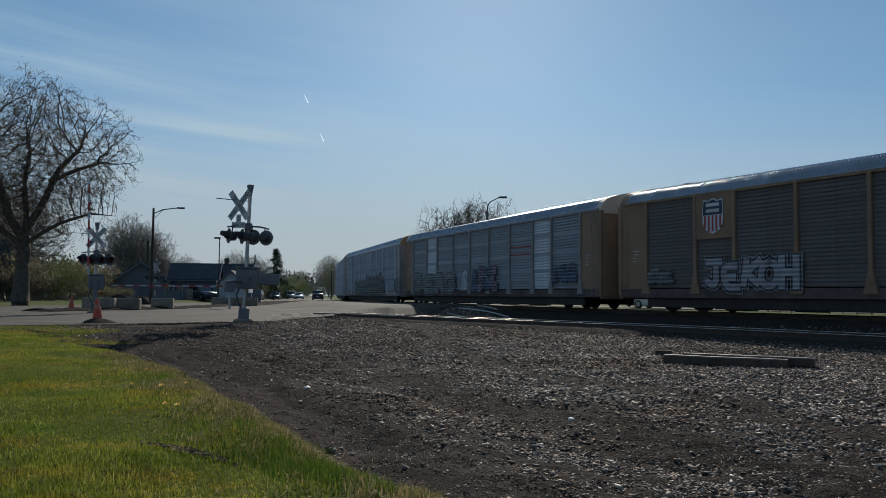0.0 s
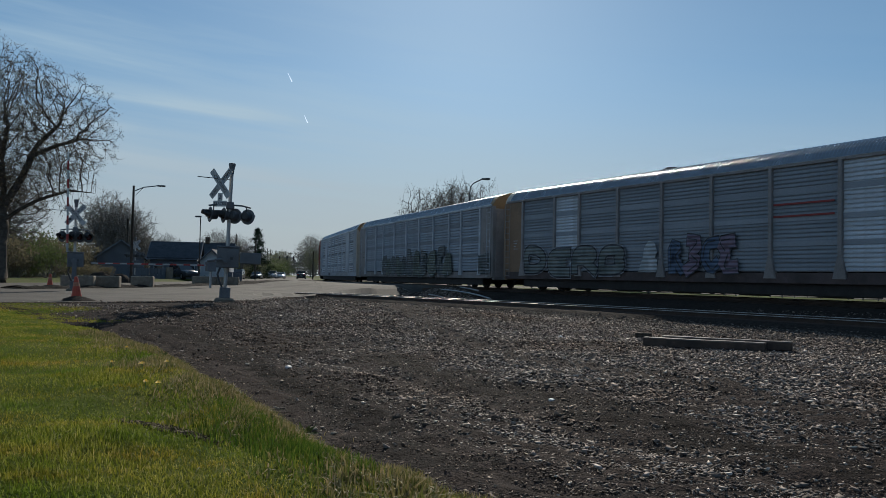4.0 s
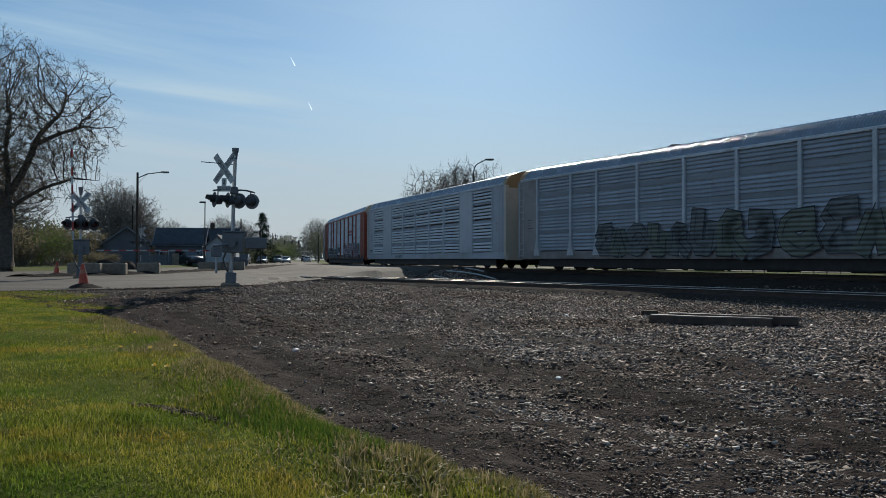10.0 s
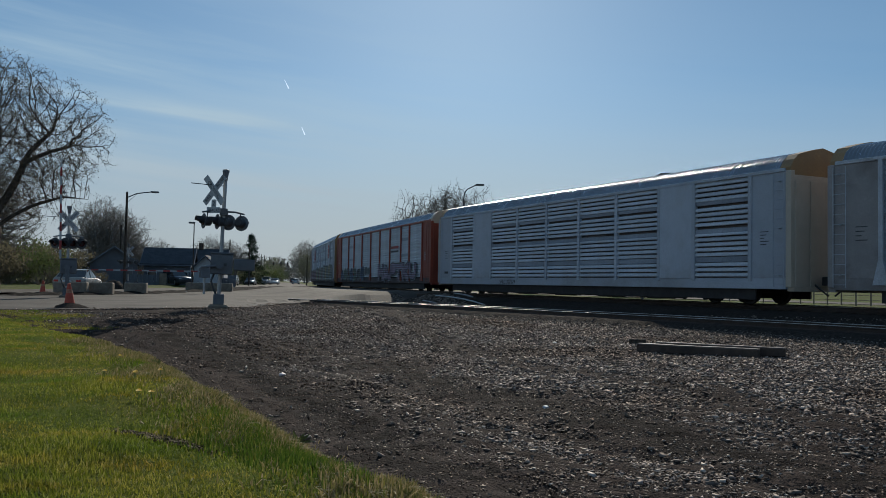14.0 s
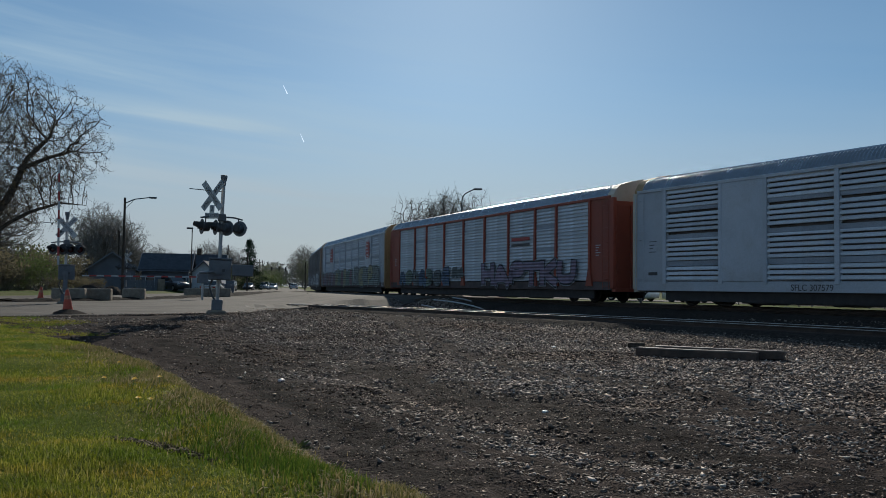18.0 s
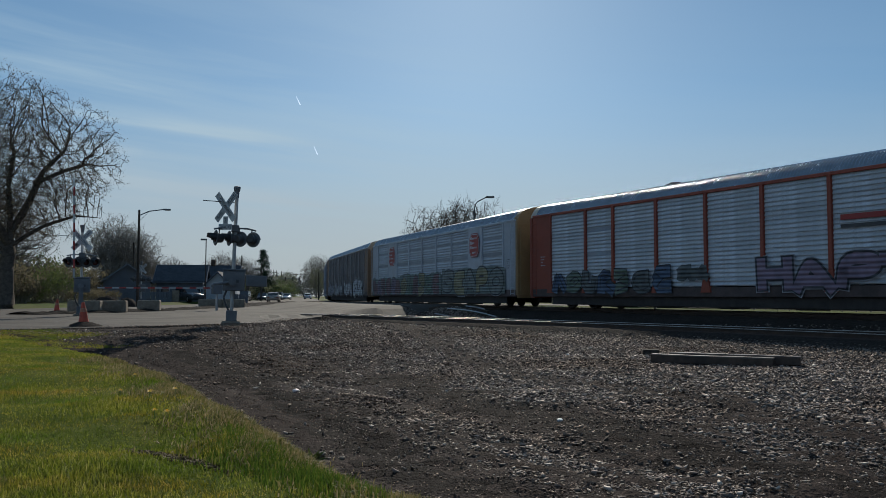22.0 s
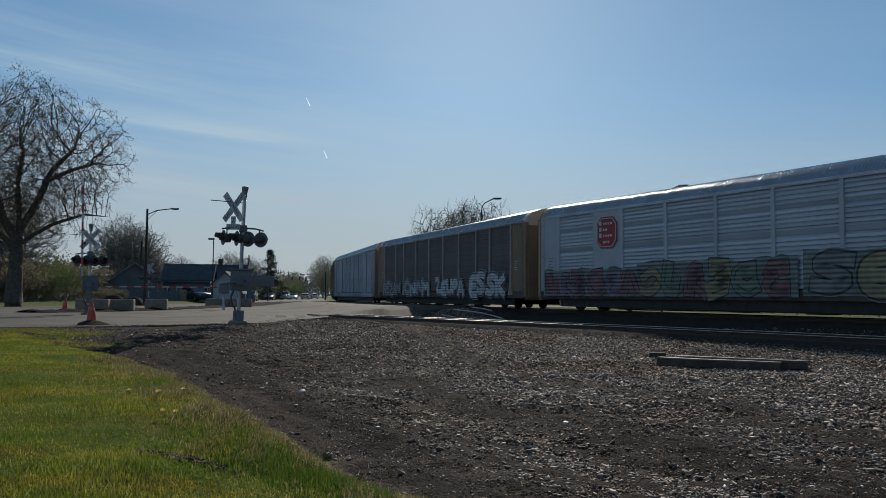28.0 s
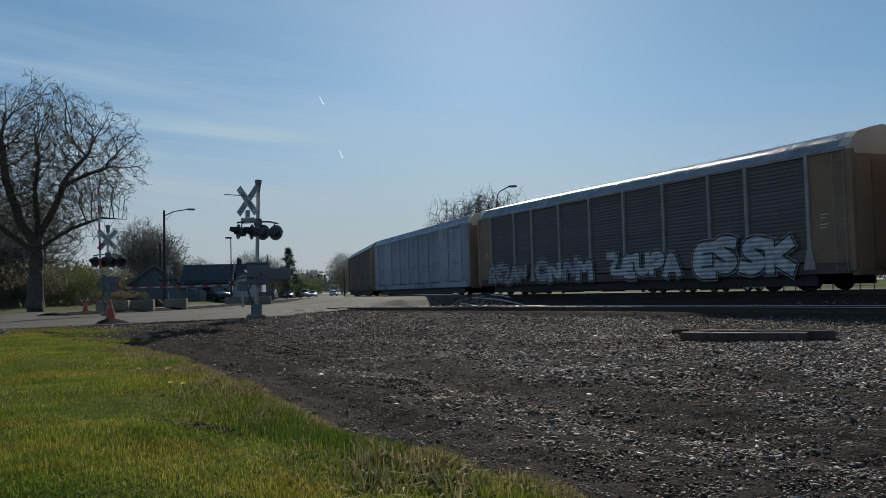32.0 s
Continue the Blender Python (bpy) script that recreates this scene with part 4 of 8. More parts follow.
def graffiti(car, x0, x1, z0, z1, fills, rim, seed, count, halo=None, label="spray-painted lettering shapes", word=None):
    """Overlapping invented letter shapes: rim, fill and highlights, in thin layers over the side."""
    r = random.Random(seed)
    y = -1.632
    wide = (x1 - x0) / count
    if halo:
        bm = bmesh.new()
        k = count * 4
        top = [(x0 - 0.3 + (x1 - x0 + 0.6) * i / k, z1 + 0.06 * math.sin(i * 0.7 + seed) + r.uniform(-0.04, 0.10)) for i in range(k + 1)]
        for (xa, za), (xb, zb) in zip(top, top[1:]):
            bm.faces.new([bm.verts.new(p) for p in ((xa, y + 0.004, z0 - 0.1), (xb, y + 0.004, z0 - 0.1), (xb, y + 0.004, zb), (xa, y + 0.004, za))])
        bmesh.ops.remove_doubles(bm, verts=bm.verts[:], dist=0.001)
        part("paint_cloud", bm, M[halo], car)
    for i in range(count):
        s = STROKES[(i * 3 + seed) % len(STROKES)]
        hx, hz = wide * r.uniform(0.9, 1.02), (z1 - z0) * r.uniform(0.82, 1.0)
        lean_ = r.uniform(-0.15, 0.15)
        ox = x0 + i * wide
        pts = [(ox + u * hx + lean_ * v * hz, z0 + 0.08 + v * (hz - 0.16)) for u, v in s]
        w = min(wide, z1 - z0) * r.uniform(0.21, 0.27)
        if word:
            w = min(wide, z1 - z0) * 0.165
            lines = [[(ox + wide * (-0.02 + 1.02 * u) + lean_ * v * hz, z0 + 0.06 + v * (hz - 0.12) + 0.08 * math.sin(i * 2.3 + seed)) for u, v in line] for line in GLYPH[word[i]]]
            bm = bmesh.new()
            for k, line in enumerate(lines):
                stroke_mesh(bm, line, w + 0.075, y - 0.004 * (i % 2) - 0.0009 * k, 2)
            g = part("painted_letter", bm, M[rim], car, label)
            bm = bmesh.new()
            for k, line in enumerate(lines):
                stroke_mesh(bm, line, w + 0.115, y + 0.012 - 0.003 * (i % 2) - 0.0009 * k, 2)
            part("pale_edge", bm, M["s_steel"], g, "pale sprayed edge")
            bm = bmesh.new()
            for k, line in enumerate(lines):
                stroke_mesh(bm, line, w, y - 0.010 - 0.004 * (i % 2) - 0.0009 * k, 2)
            part("fill", bm, M[fills[i % len(fills)]], g)
            continue
        bm = bmesh.new()
        stroke_mesh(bm, pts, w + 0.05, y - 0.004 * (i % 2))
        g = part("painted_letter", bm, M[rim], car, label)
        bm = bmesh.new()
        stroke_mesh(bm, pts, w, y - 0.008 - 0.004 * (i % 2))
        part("fill", bm, M[fills[i % len(fills)]], g)
        bm = bmesh.new()
        k = len(pts) // 2
        stroke_mesh(bm, [(px_ - 0.25 * w, pz_ + 0.3 * w) for px_, pz_ in pts[:k + 1]], 0.022, y - 0.020 - 0.004 * (i % 2))
        stroke_mesh(bm, [(px_ + 0.3 * w, pz_ - 0.25 * w) for px_, pz_ in pts[k:]], 0.03, y - 0.020 - 0.004 * (i % 2))
        part("inner_line", bm, M[rim], g)


M["rustsill"] = surface("rust_brown_sill", (0.075, 0.055, 0.052), (0.14, 0.105, 0.10), 1.0, 0.75, 0.1, 0.2, 30, c3=(0.05, 0.038, 0.035), big=0.6)
M["bandgrey"] = surface("grey_band_paint", (0.252, 0.273, 0.311), (0.321, 0.343, 0.385), 1.0, 0.55, 0.1, 0.1, 30, c3=(0.206, 0.218, 0.246), big=0.5)
M["navy"] = surface("navy_paint", (0.015, 0.02, 0.06), (0.025, 0.03, 0.085), 2, 0.5, 0, 0.05, 30)
SPECS = [
    dict(index=0, left=34.5, label="brown-screened covered car carrier with dull yellow posts and a shield emblem", post="ochre", blank="ochre", screen="brownscreen", sill="rustsill", end="ochre", end_top="ochre", flush=False, gap=0.145, groove=0.012, emblems=[("shield", 5.45, 4.12, 1.15)]),
    dict(index=1, left=6.1, label="grey-screened covered car carrier with dull yellow ends and dark spray paint", post="dust", blank="ochre", screen="bluegrey", sill="rustsill", end="ochre", end_top="cream", flush=False, gap=0.145, patch=(2, 8), patch_mat="galv", bands=(2.3, 3.15, 4.1), band_mat="bandgrey", groove=0.03),
    dict(index=2, left=-22.3, label="weathered grey covered car carrier with ribbed galvanised screens", post="galv", blank="dust", screen="galvdark", sill="dust", end="dust", end_top="yellow", flush=False, gap=0.165, groove=0.045, bands=(2.3, 3.2, 4.1), band_mat="bluegrey"),
    dict(index=3, left=-50.75, label="pale grey covered car carrier with framed ribbed screens", post="silver", blank="silver", screen="white", sill="silver", end="cream", end_top="yellow", flush=True, gap=0.19, groove=0.06, slots=True, bands=(2.0, 3.05, 4.15), band_mat="galvdark"),
    dict(index=4, left=-79.1, label="orange-framed covered car carrier with galvanised screens and spray paint", post="orange", blank="orange", screen="galv", sill="rustsill", end="orange", end_top="cream", flush=False, gap=0.165, groove=0.045, bands=(1.75, 2.9, 4.0), band_bays=(2, 8), band_mat="galvdark"),
    dict(index=5, left=-107.5, label="silver covered car carrier with red octagonal emblems and spray paint", post="silver", blank="silver", screen="silver", sill="rustsill", end="yellow", end_top="yellow", flush=True, gap=0.165, groove=0.05, bands=(2.3, 3.3, 4.25), band_mat="bandgrey", emblems=[("octagon", 5.45, 3.95, 1.15), ("octagon", 21.4, 3.95, 1.15)]),
    dict(index=6, left=-135.9, label="brown covered car carrier with white block graffiti along its base", post="dust", blank="ochre", screen="brownscreen", sill="rustsill", end="ochre", end_top="cream", flush=False, gap=0.145, groove=0.014),
    dict(index=7, left=-164.3, label="dirty grey-brown covered car carrier with ribbed screens", post="galvdark", blank="galvdark", screen="galvdark", sill="galvdark", end="ochre", end_top="cream", flush=True, gap=0.165),
    dict(index=8, left=-192.7, label="dark brown covered car carrier", post="ochre", blank="ochre", screen="brownscreen", sill="dark", end="ochre", end_top="ochre", flush=False, gap=0.165),
    dict(index=9, left=-221.1, label="grey covered car carrier with ribbed screens", post="galv", blank="galv", screen="galvdark", sill="galvdark", end="cream", end_top="cream", flush=False, gap=0.165),
]
CARS = [(spec, autorack(spec)) for spec in SPECS]
c0, c1, c2, c3, c4, c5, c6 = (car for spec, car in CARS[:7])
part("emblem_panel", box(4.54 - HALF, 6.36 - HALF, -1.60, -1.53, 3.22, SCREEN_TOP, 0.006), M["ochre"], c0, "dull yellow panel behind the emblem")
for z_ in (3.62, 3.20):
    part("red_stripe", box(17.75 - HALF, 20.2 - HALF, -1.60, -1.585, z_, z_ + 0.07, 0.004), M["red"], c1, "faded red stripe")
part("name_bar", box(18.0 - HALF, 19.9 - HALF, -1.60, -1.585, 3.42, 3.60, 0.004), M["red"], c4, "faded red bar on the screen")
part("name_bar", box(18.0 - HALF, 19.9 - HALF, -1.60, -1.585, 3.16, 3.28, 0.004), M["black"], c4)
graffiti(c0, 5.1 - HALF, 9.4 - HALF, 1.3, 2.5, ["s_steel"], "s_black", 3, 5, word="JEKOH")
graffiti(c0, 1.8 - HALF, 3.2 - HALF, 1.5, 2.15, ["s_grey"], "s_dark", 5, 3)
graffiti(c1, 1.9 - HALF, 10.0 - HALF, 1.25, 2.45, ["s_grey"], "s_black", 2, 4, word="DERB")
graffiti(c1, 12.6 - HALF, 16.2 - HALF, 1.25, 2.95, ["s_blue", "s_purple"], "s_black", 4, 4)
graffiti(c1, 22.6 - HALF, 25.0 - HALF, 1.7, 2.6, ["s_blue"], "s_dark", 7, 3)
bm = bmesh.new()
bm.faces.new([bm.verts.new((10.7 - HALF + u, -1.64, 1.3 + v)) for u, v in ((0, 0), (1.15, 0), (1.2, 0.5), (1.05, 0.62), (1.2, 0.85), (1.0, 1.25), (0.65, 1.3), (0.4, 1.05), (0.3, 0.6))])
part("painted_shape", bm, M["s_white"], c1, "plain white spray-painted shape")
graffiti(c2, 6.4 - HALF, 12.5 - HALF, 1.15, 2.45, ["s_dark", "s_olive"], "s_black", 6, 5)
graffiti(c2, 12.5 - HALF, 21.2 - HALF, 1.15, 2.85, ["s_dark", "s_olive"], "s_black", 1, 6)
graffiti(c2, 25.5 - HALF, 26.6 - HALF, 1.3, 2.3, ["s_dark"], "s_dark", 4, 2, "s_dark")
graffiti(c4, 1.9 - HALF, 10.2 - HALF, 1.15, 2.15, ["s_blue", "s_green", "s_dark"], "s_black", 2, 7)
graffiti(c4, 14.6 - HALF, 24.2 - HALF, 1.2, 2.35, ["s_purple"], "s_black", 3, 6, word="HAPTKU")
graffiti(c4, 10.6 - HALF, 12.2 - HALF, 1.6, 2.2, ["s_dark"], "s_dark", 5, 3)
graffiti(c5, 0.7 - HALF, 7.6 - HALF, 1.15, 2.30, ["s_pink", "s_purple", "s_pink"], "s_black", 1, 6, "s_teal")
graffiti(c5, 7.8 - HALF, 15.6 - HALF, 1.15, 2.45, ["s_yellow", "s_green", "s_pink"], "s_black", 5, 6, "s_teal")
graffiti(c5, 16.4 - HALF, 25.3 - HALF, 1.2, 2.55, ["s_grey", "s_yellow"], "s_black", 2, 5, "s_teal", word="SEAPO")
graffiti(c6, 1.3 - HALF, 5.8 - HALF, 1.1, 2.1, ["s_steel"], "s_black", 6, 5, word="REZAN")
graffiti(c6, 6.9 - HALF, 12.2 - HALF, 1.1, 2.25, ["s_steel", "s_white"], "s_black", 3, 4, word="ONNM")
graffiti(c6, 13.6 - HALF, 18.6 - HALF, 1.15, 2.15, ["s_white"], "s_black", 2, 5, word="ZEUPA")
graffiti(c6, 19.4 - HALF, 24.6 - HALF, 1.1, 2.4, ["s_white"], "s_black", 5, 4, word="ESSK")


# ---- signals, poles and street furniture ----
M["signred"] = surface("red_reflective", (0.26, 0.025, 0.025), (0.34, 0.035, 0.03), 2, 0.45, 0, 0.05, 30)
M["lamp_red"] = surface("dark_red_lens", (0.028, 0.006, 0.006), (0.05, 0.009, 0.009), 4, 0.2, 0, 0.05, 30)
M["cone"] = surface("orange_rubber", (0.40, 0.058, 0.03), (0.50, 0.08, 0.038), 4, 0.6, 0, 0.1, 30, c3=(0.36, 0.06, 0.03), big=2.0)
M["pole"] = surface("weathered_wood_pole", (0.05, 0.042, 0.036), (0.09, 0.075, 0.064), 2.0, 0.85, 0, 0.4, 25)
M["lit"] = glow("lit_red_lamp", (1.0, 0.06, 0.03), 2.2)


def lettering(text, size, material, parent, place, turn=(90, 0, 0), name="lettering"):
    cu = bpy.data.curves.new(name, "FONT")
    cu.body, cu.size, cu.align_x, cu.align_y, cu.extrude = text, size, "CENTER", "CENTER", 0.003
    cu.materials.append(material)
    ob = new(name, cu)
    ob.parent = parent
    ob.matrix_basis = pose(*place, *turn)
    return ob


def lamp_unit(parent, x, z, turn, lit=False):
    """A flasher: round black background, hooded red lens and its case; turn is about z, 0 faces the viewer."""
    m = Matrix.Translation((x, 0, z)) @ Matrix.Rotation(radians(turn), 4, "Z")
    f = m @ Matrix.Rotation(radians(90), 4, "X")          # local z points to the front (-y)
    back = part("background", turned_body(bmesh.new(), [(0.25, 0.10), (0.265, 0.115), (0.25, 0.13)], 24, f), M["grey"] if abs(turn) > 90 else M["black"], parent)
    part("case", turned_body(bmesh.new(), [(0.09, -0.16), (0.15, -0.12), (0.17, 0.10)], 16, f), M["black"], back)
    part("lens", turned_body(bmesh.new(), [(0.15, 0.13), (0.13, 0.155), (0.06, 0.17)], 16, f), M["lit"] if lit else M["lamp_red"], back, "red signal lens")
    hood = bmesh.new()
    rings = []
    for d, r in ((0.13, 0.165), (0.38, 0.16)):
        rings.append([hood.verts.new(f @ Vector((r * math.cos(radians(a)), r * math.sin(radians(a)), d - 0.16 * (d > 0.2) * (1 if math.sin(radians(a)) < 0 else 0)))) for a in range(-30, 211, 20)])
    for a, b in zip(zip(*rings), list(zip(*rings))[1:]):
        hood.faces.new((a[0], b[0], b[1], a[1]))
    bmesh.ops.solidify(hood, geom=hood.faces[:], thickness=0.008)
    part("hood", hood, M["black"], back)


def gate_arm(parent, root, direction, length, sag=0.0):
    """A striped arm in sixteen-inch bands, with three small lamps on it."""
    d = Vector(direction).normalized()
    arm = part("gate_arm", rod(bmesh.new(), Vector(root), Vector(root) + d * length * 0.02, 0.04, 0.04, 8), M["alu"], parent, "red and white striped gate arm")
    n = int(length / 0.42)
    up = Vector((0, 0, 1)) if abs(d.z) < 0.7 else Vector((1, 0, 0))
    side = d.cross(up).normalized()
    up = side.cross(d)
    for i in range(n):
        a = Vector(root) + d * (i * length / n)
        b = a + d * (length / n)
        h = 0.05 - 0.012 * i / n
        bm = bmesh.new()
        vs = [bm.verts.new(p + up * u + side * w) for p in (a, b) for u, w in ((-h, -0.02), (h, -0.02), (h, 0.02), (-h, 0.02))]
        for q in ((0, 1, 2, 3), (7, 6, 5, 4), (0, 4, 5, 1), (1, 5, 6, 2), (2, 6, 7, 3), (3, 7, 4, 0)):
            bm.faces.new([vs[k] for k in q])
        bmesh.ops.recalc_face_normals(bm, faces=bm.faces[:])
        part("band", bm, M["signred"] if i % 2 else M["signwhite"], arm)
    for k in (0.33, 0.66, 0.97):
        c = Vector(root) + d * length * k + up * 0.11
        part("arm_lamp", rod(bmesh.new(), c - d * 0.05, c + d * 0.05, 0.05, 0.05, 8), M["black"], arm)


def crossing_signal(label, m, height, arm=None, cross_turn=-40, tracks=True, lit=False, left_turn=-75, right_turn=150, shift=0.0, gather=1.0):
    """Mast with crossbuck, flashers, gate machine and base. Local x runs along the cross arm, -y faces the viewer."""
    s = thing("crossing_signal", label, "crossing signal", m, "level crossing signals")
    part("mast", rod(bmesh.new(), (0, 0, 0.05), (0, 0, height - 0.35), 0.062, 0.062, 14), M["alu"], s, "aluminium mast")
    bell = bmesh.new()
    turned_body(bell, [(0.07, height - 0.36), (0.085, height - 0.2), (0.115, height - 0.06), (0.115, height), (0.05, height + 0.02)], 14)
    part("bell", bell, M["grey"], s)
    # crossbuck, its blades crossing at right angles
    cb = Matrix.Translation((shift, 0, height - 0.72)) @ Matrix.Rotation(radians(cross_turn), 4, "Z")
    for k, (ang, word) in enumerate(((48, "RAILROAD"), (-48, "CROSSING"))):
        bm = box(-0.61, 0.61, -0.008, 0.008, -0.115, 0.115, 0.003)
        b = part("crossbuck_blade", bm, M["signwhite"], s, "white reflective crossbuck blade")
        b.matrix_basis = cb @ Matrix.Translation((0, -0.105 - 0.02 * k, 0)) @ Matrix.Rotation(radians(-ang), 4, "Y")
        if k == 0:
            for w, xx in ((word[:4], -0.37), (word[4:], 0.37)):
                lettering(w, 0.155, M["black"], b, (xx, -0.011, 0))
        else:
            lettering(word, 0.165, M["black"], b, (0, -0.011, 0))
    part("bracket", box(-0.05, 0.05, -0.10, 0.0, -0.10, 0.10, 0.004), M["alu"], s).matrix_basis = cb
    if tracks:
        z = height - 1.40
        pl = part("track_plate", box(-0.28, 0.28, -0.112, -0.10, z - 0.10, z + 0.10, 0.004), M["signwhite"], s, "white plate below the crossbuck")
        part("count_plate", box(-0.10, 0.10, -0.112, -0.10, z + 0.102, z + 0.36, 0.004), M["signwhite"], s)
        lettering("TRACKS", 0.14, M["black"], pl, (0, -0.115, z - 0.01))
        lettering("2", 0.22, M["black"], pl, (0, -0.115, z + 0.22))
        for p in s.children:
            if p.name.startswith(("track_plate", "count_plate")):
                p.matrix_basis = Matrix.Translation((shift, 0, 0)) @ Matrix.Rotation(radians(cross_turn * 0.9), 4, "Z")
    # flashers on their cross arm
    z = height - 1.78
    part("cross_arm", tube(bmesh.new(), [(-0.85 * gather, 0, z + 0.30), (-0.5 * gather, 0, z + 0.36), (0.5 * gather, 0, z + 0.36), (0.85 * gather, 0, z + 0.30)], 0.03), M["grey"], s)
    part("side_rod", rod(bmesh.new(), (-1.36 * gather, 0.05, height - 0.52), (0.0, 0.05, height - 0.55), 0.016, 0.016, 6), M["grey"], s)
    part("junction_box", box(-0.13, 0.13, -0.12, 0.12, z + 0.22, z + 0.46, 0.02), M["grey"], s)
    for x, turn, on in ((-0.64, left_turn, lit), (-0.10, left_turn, False), (0.16, right_turn, False), (0.68, right_turn, lit)):
        x *= gather
        lamp_unit(s, x, z, turn, on)
        part("hanger", rod(bmesh.new(), (x, 0, z + 0.14), (x, 0, z + 0.35), 0.02, 0.02, 6), M["black"], s)
    # gate machine
    mach = part("gate_machine", box(-0.33, 0.40, -0.34, 0.22, 1.12, 1.80, 0.03), M["grey"], s, "grey steel gate machine case")
    part("lid", box(-0.35, 0.42, -0.36, 0.24, 1.80, 1.86, 0.015), M["grey"], mach)
    part("hub", rod(bmesh.new(), (-0.02, -0.52, 1.42), (-0.02, -0.34, 1.42), 0.13, 0.13, 14), M["grey"], mach)
    part("latch", box(0.1, 0.2, -0.355, -0.34, 1.4, 1.5), M["black"], mach)
    part("conduit", tube(bmesh.new(), [(-0.2, -0.1, 1.12), (-0.28, -0.12, 0.9), (-0.18, -0.1, 0.62), (-0.10, -0.05, 0.45)], 0.035), M["black"], s)
    part("base_box", box(-0.18, 0.18, -0.17, 0.17, 0.10, 0.46, 0.02), M["grey"], s, "cast base of the mast")
    part("foundation", box(-0.33, 0.33, -0.33, 0.33, -0.35, 0.11, 0.06), M["concrete"], s, "dirt-covered foundation block")
    if arm:
        d, length = Vector(arm[0]), arm[1]
        root = Vector((-0.02, -0.46, 1.42))
        if abs(d.z) < 0.5:
            part("counterweight", box(0.42, 1.10, -0.5, -0.42, 1.28, 1.66, 0.02), M["grey"], s, "flat counterweight of the gate arm")
            part("arm_bracket", tube(bmesh.new(), [root, root + d * 0.5 + Vector((0, 0, -0.05))], 0.07), M["alu"], s)
        else:
            part("counterweight", box(-0.10, 0.10, -0.52, -0.42, 0.55, 1.35, 0.02), M["grey"], s, "hanging counterweight of the gate arm")
        gate_arm(s, root + d * 0.4 + Vector((-0.3 if d.z > 0.5 else 0.0, 0, 0)), d, length)
    return s


def facing(x, y, z):
    """A pose at (x, y, z) whose local +y runs away from the viewer."""
    a = math.atan2(-x, y)
    return Matrix.Translation((x, y, z)) @ Matrix.Rotation(a, 4, "Z")


near_sig = crossing_signal("tall aluminium level crossing signal with crossbuck, four flashers and gate machine", facing(-28.58, 7.76, -0.02) @ Matrix.Rotation(radians(1.7), 4, "Y"), 4.68, None, cross_turn=-42, left_turn=-72, right_turn=152, shift=-0.27, gather=0.82)
part("counterweight", box(0.42, 1.12, -0.5, -0.42, 1.28, 1.66, 0.02), M["grey"], near_sig, "flat counterweight of the gate arm")
part("arm_bracket", tube(bmesh.new(), [(-0.02, -0.46, 1.42), (-0.35, -0.40, 1.36), (-0.62, -0.2, 1.33)], 0.045), M["grey"], near_sig)
left_sig = crossing_signal("level crossing signal across the road with its gate arm upright", facing(-43.76, 4.66, -0.04), 4.35, ((-0.02, 0.0, 1.0), 4.75), cross_turn=-8, tracks=False, left_turn=-40, right_turn=25, gather=0.78)
far_sig = crossing_signal("far level crossing signal with crossbuck beside the dark houses", facing(-86.8, 14.7, 0.2), 4.1, None, cross_turn=10, tracks=False)


def far_gate():
    """The lowered gate across the road, at right angles to the sight line."""
    a, b = Vector((-56.2, 14.3, 1.5)), Vector((-57.7, 7.1, 1.5))
    g = thing("crossing_gate", "lowered red and white striped crossing gate over the road", "crossing gate", Matrix.Translation((a.x, a.y, gz(a.x, a.y))))
    part("post", rod(bmesh.new(), (0, 0, -0.2), (0, 0, 1.9), 0.08, 0.08, 12), M["alu"], g)
    part("gate_machine", box(-0.3, 0.3, -0.3, 0.3, 1.1, 1.75, 0.03), M["grey"], g)
    gate_arm(g, (0, 0, 1.5), (b.x - a.x, b.y - a.y, -0.02), (b - a).length)


far_gate()


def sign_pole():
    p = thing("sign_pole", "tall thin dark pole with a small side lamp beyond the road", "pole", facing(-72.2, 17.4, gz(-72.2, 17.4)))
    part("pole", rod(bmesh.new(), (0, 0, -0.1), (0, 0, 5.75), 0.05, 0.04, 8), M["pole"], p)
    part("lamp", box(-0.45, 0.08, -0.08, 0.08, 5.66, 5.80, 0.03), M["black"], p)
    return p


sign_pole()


def street_lamp(label, m, height, reach, mat_, arm_rise=0.1, curved=False):
    """A street lamp; local +x is the way its arm reaches."""
    p = thing("street_lamp", label, "street lamp", m, "street lamps")
    r = 0.13 if mat_ is M["pole"] else 0.10
    part("pole", rod(bmesh.new(), (0, 0, -0.3), (0, 0, height), r, r * 0.7, 10), mat_, p)
    if curved:
        pts = [(0, 0, height)] + [(reach * 0.45 * (1 - math.cos(a)), 0, height + 0.85 * math.sin(a)) for a in (0.4, 0.8, 1.2)] + [(reach, 0, height + 1.15)]
    else:
        pts = [(0, 0, height - 0.5), (reach * 0.4, 0, height - 0.1), (reach, 0, height + arm_rise)]
        part("brace", rod(bmesh.new(), (0, 0, height - 1.0), (reach * 0.4, 0, height - 0.14), 0.02, 0.02, 6), mat_, p)
    part("arm", tube(bmesh.new(), pts, 0.045), M["grey"] if not curved else mat_, p)
    e = pts[-1]
    hd = part("lamp_head", box(e[0] - 0.05, e[0] + 0.65, -0.14, 0.14, e[2] - 0.06, e[2] + 0.07, 0.03), M["grey"] if not curved else M["black"], p)
    part("lens", box(e[0] + 0.1, e[0] + 0.55, -0.10, 0.10, e[2] - 0.085, e[2] - 0.06, 0.01), M["white"], hd)
    return p


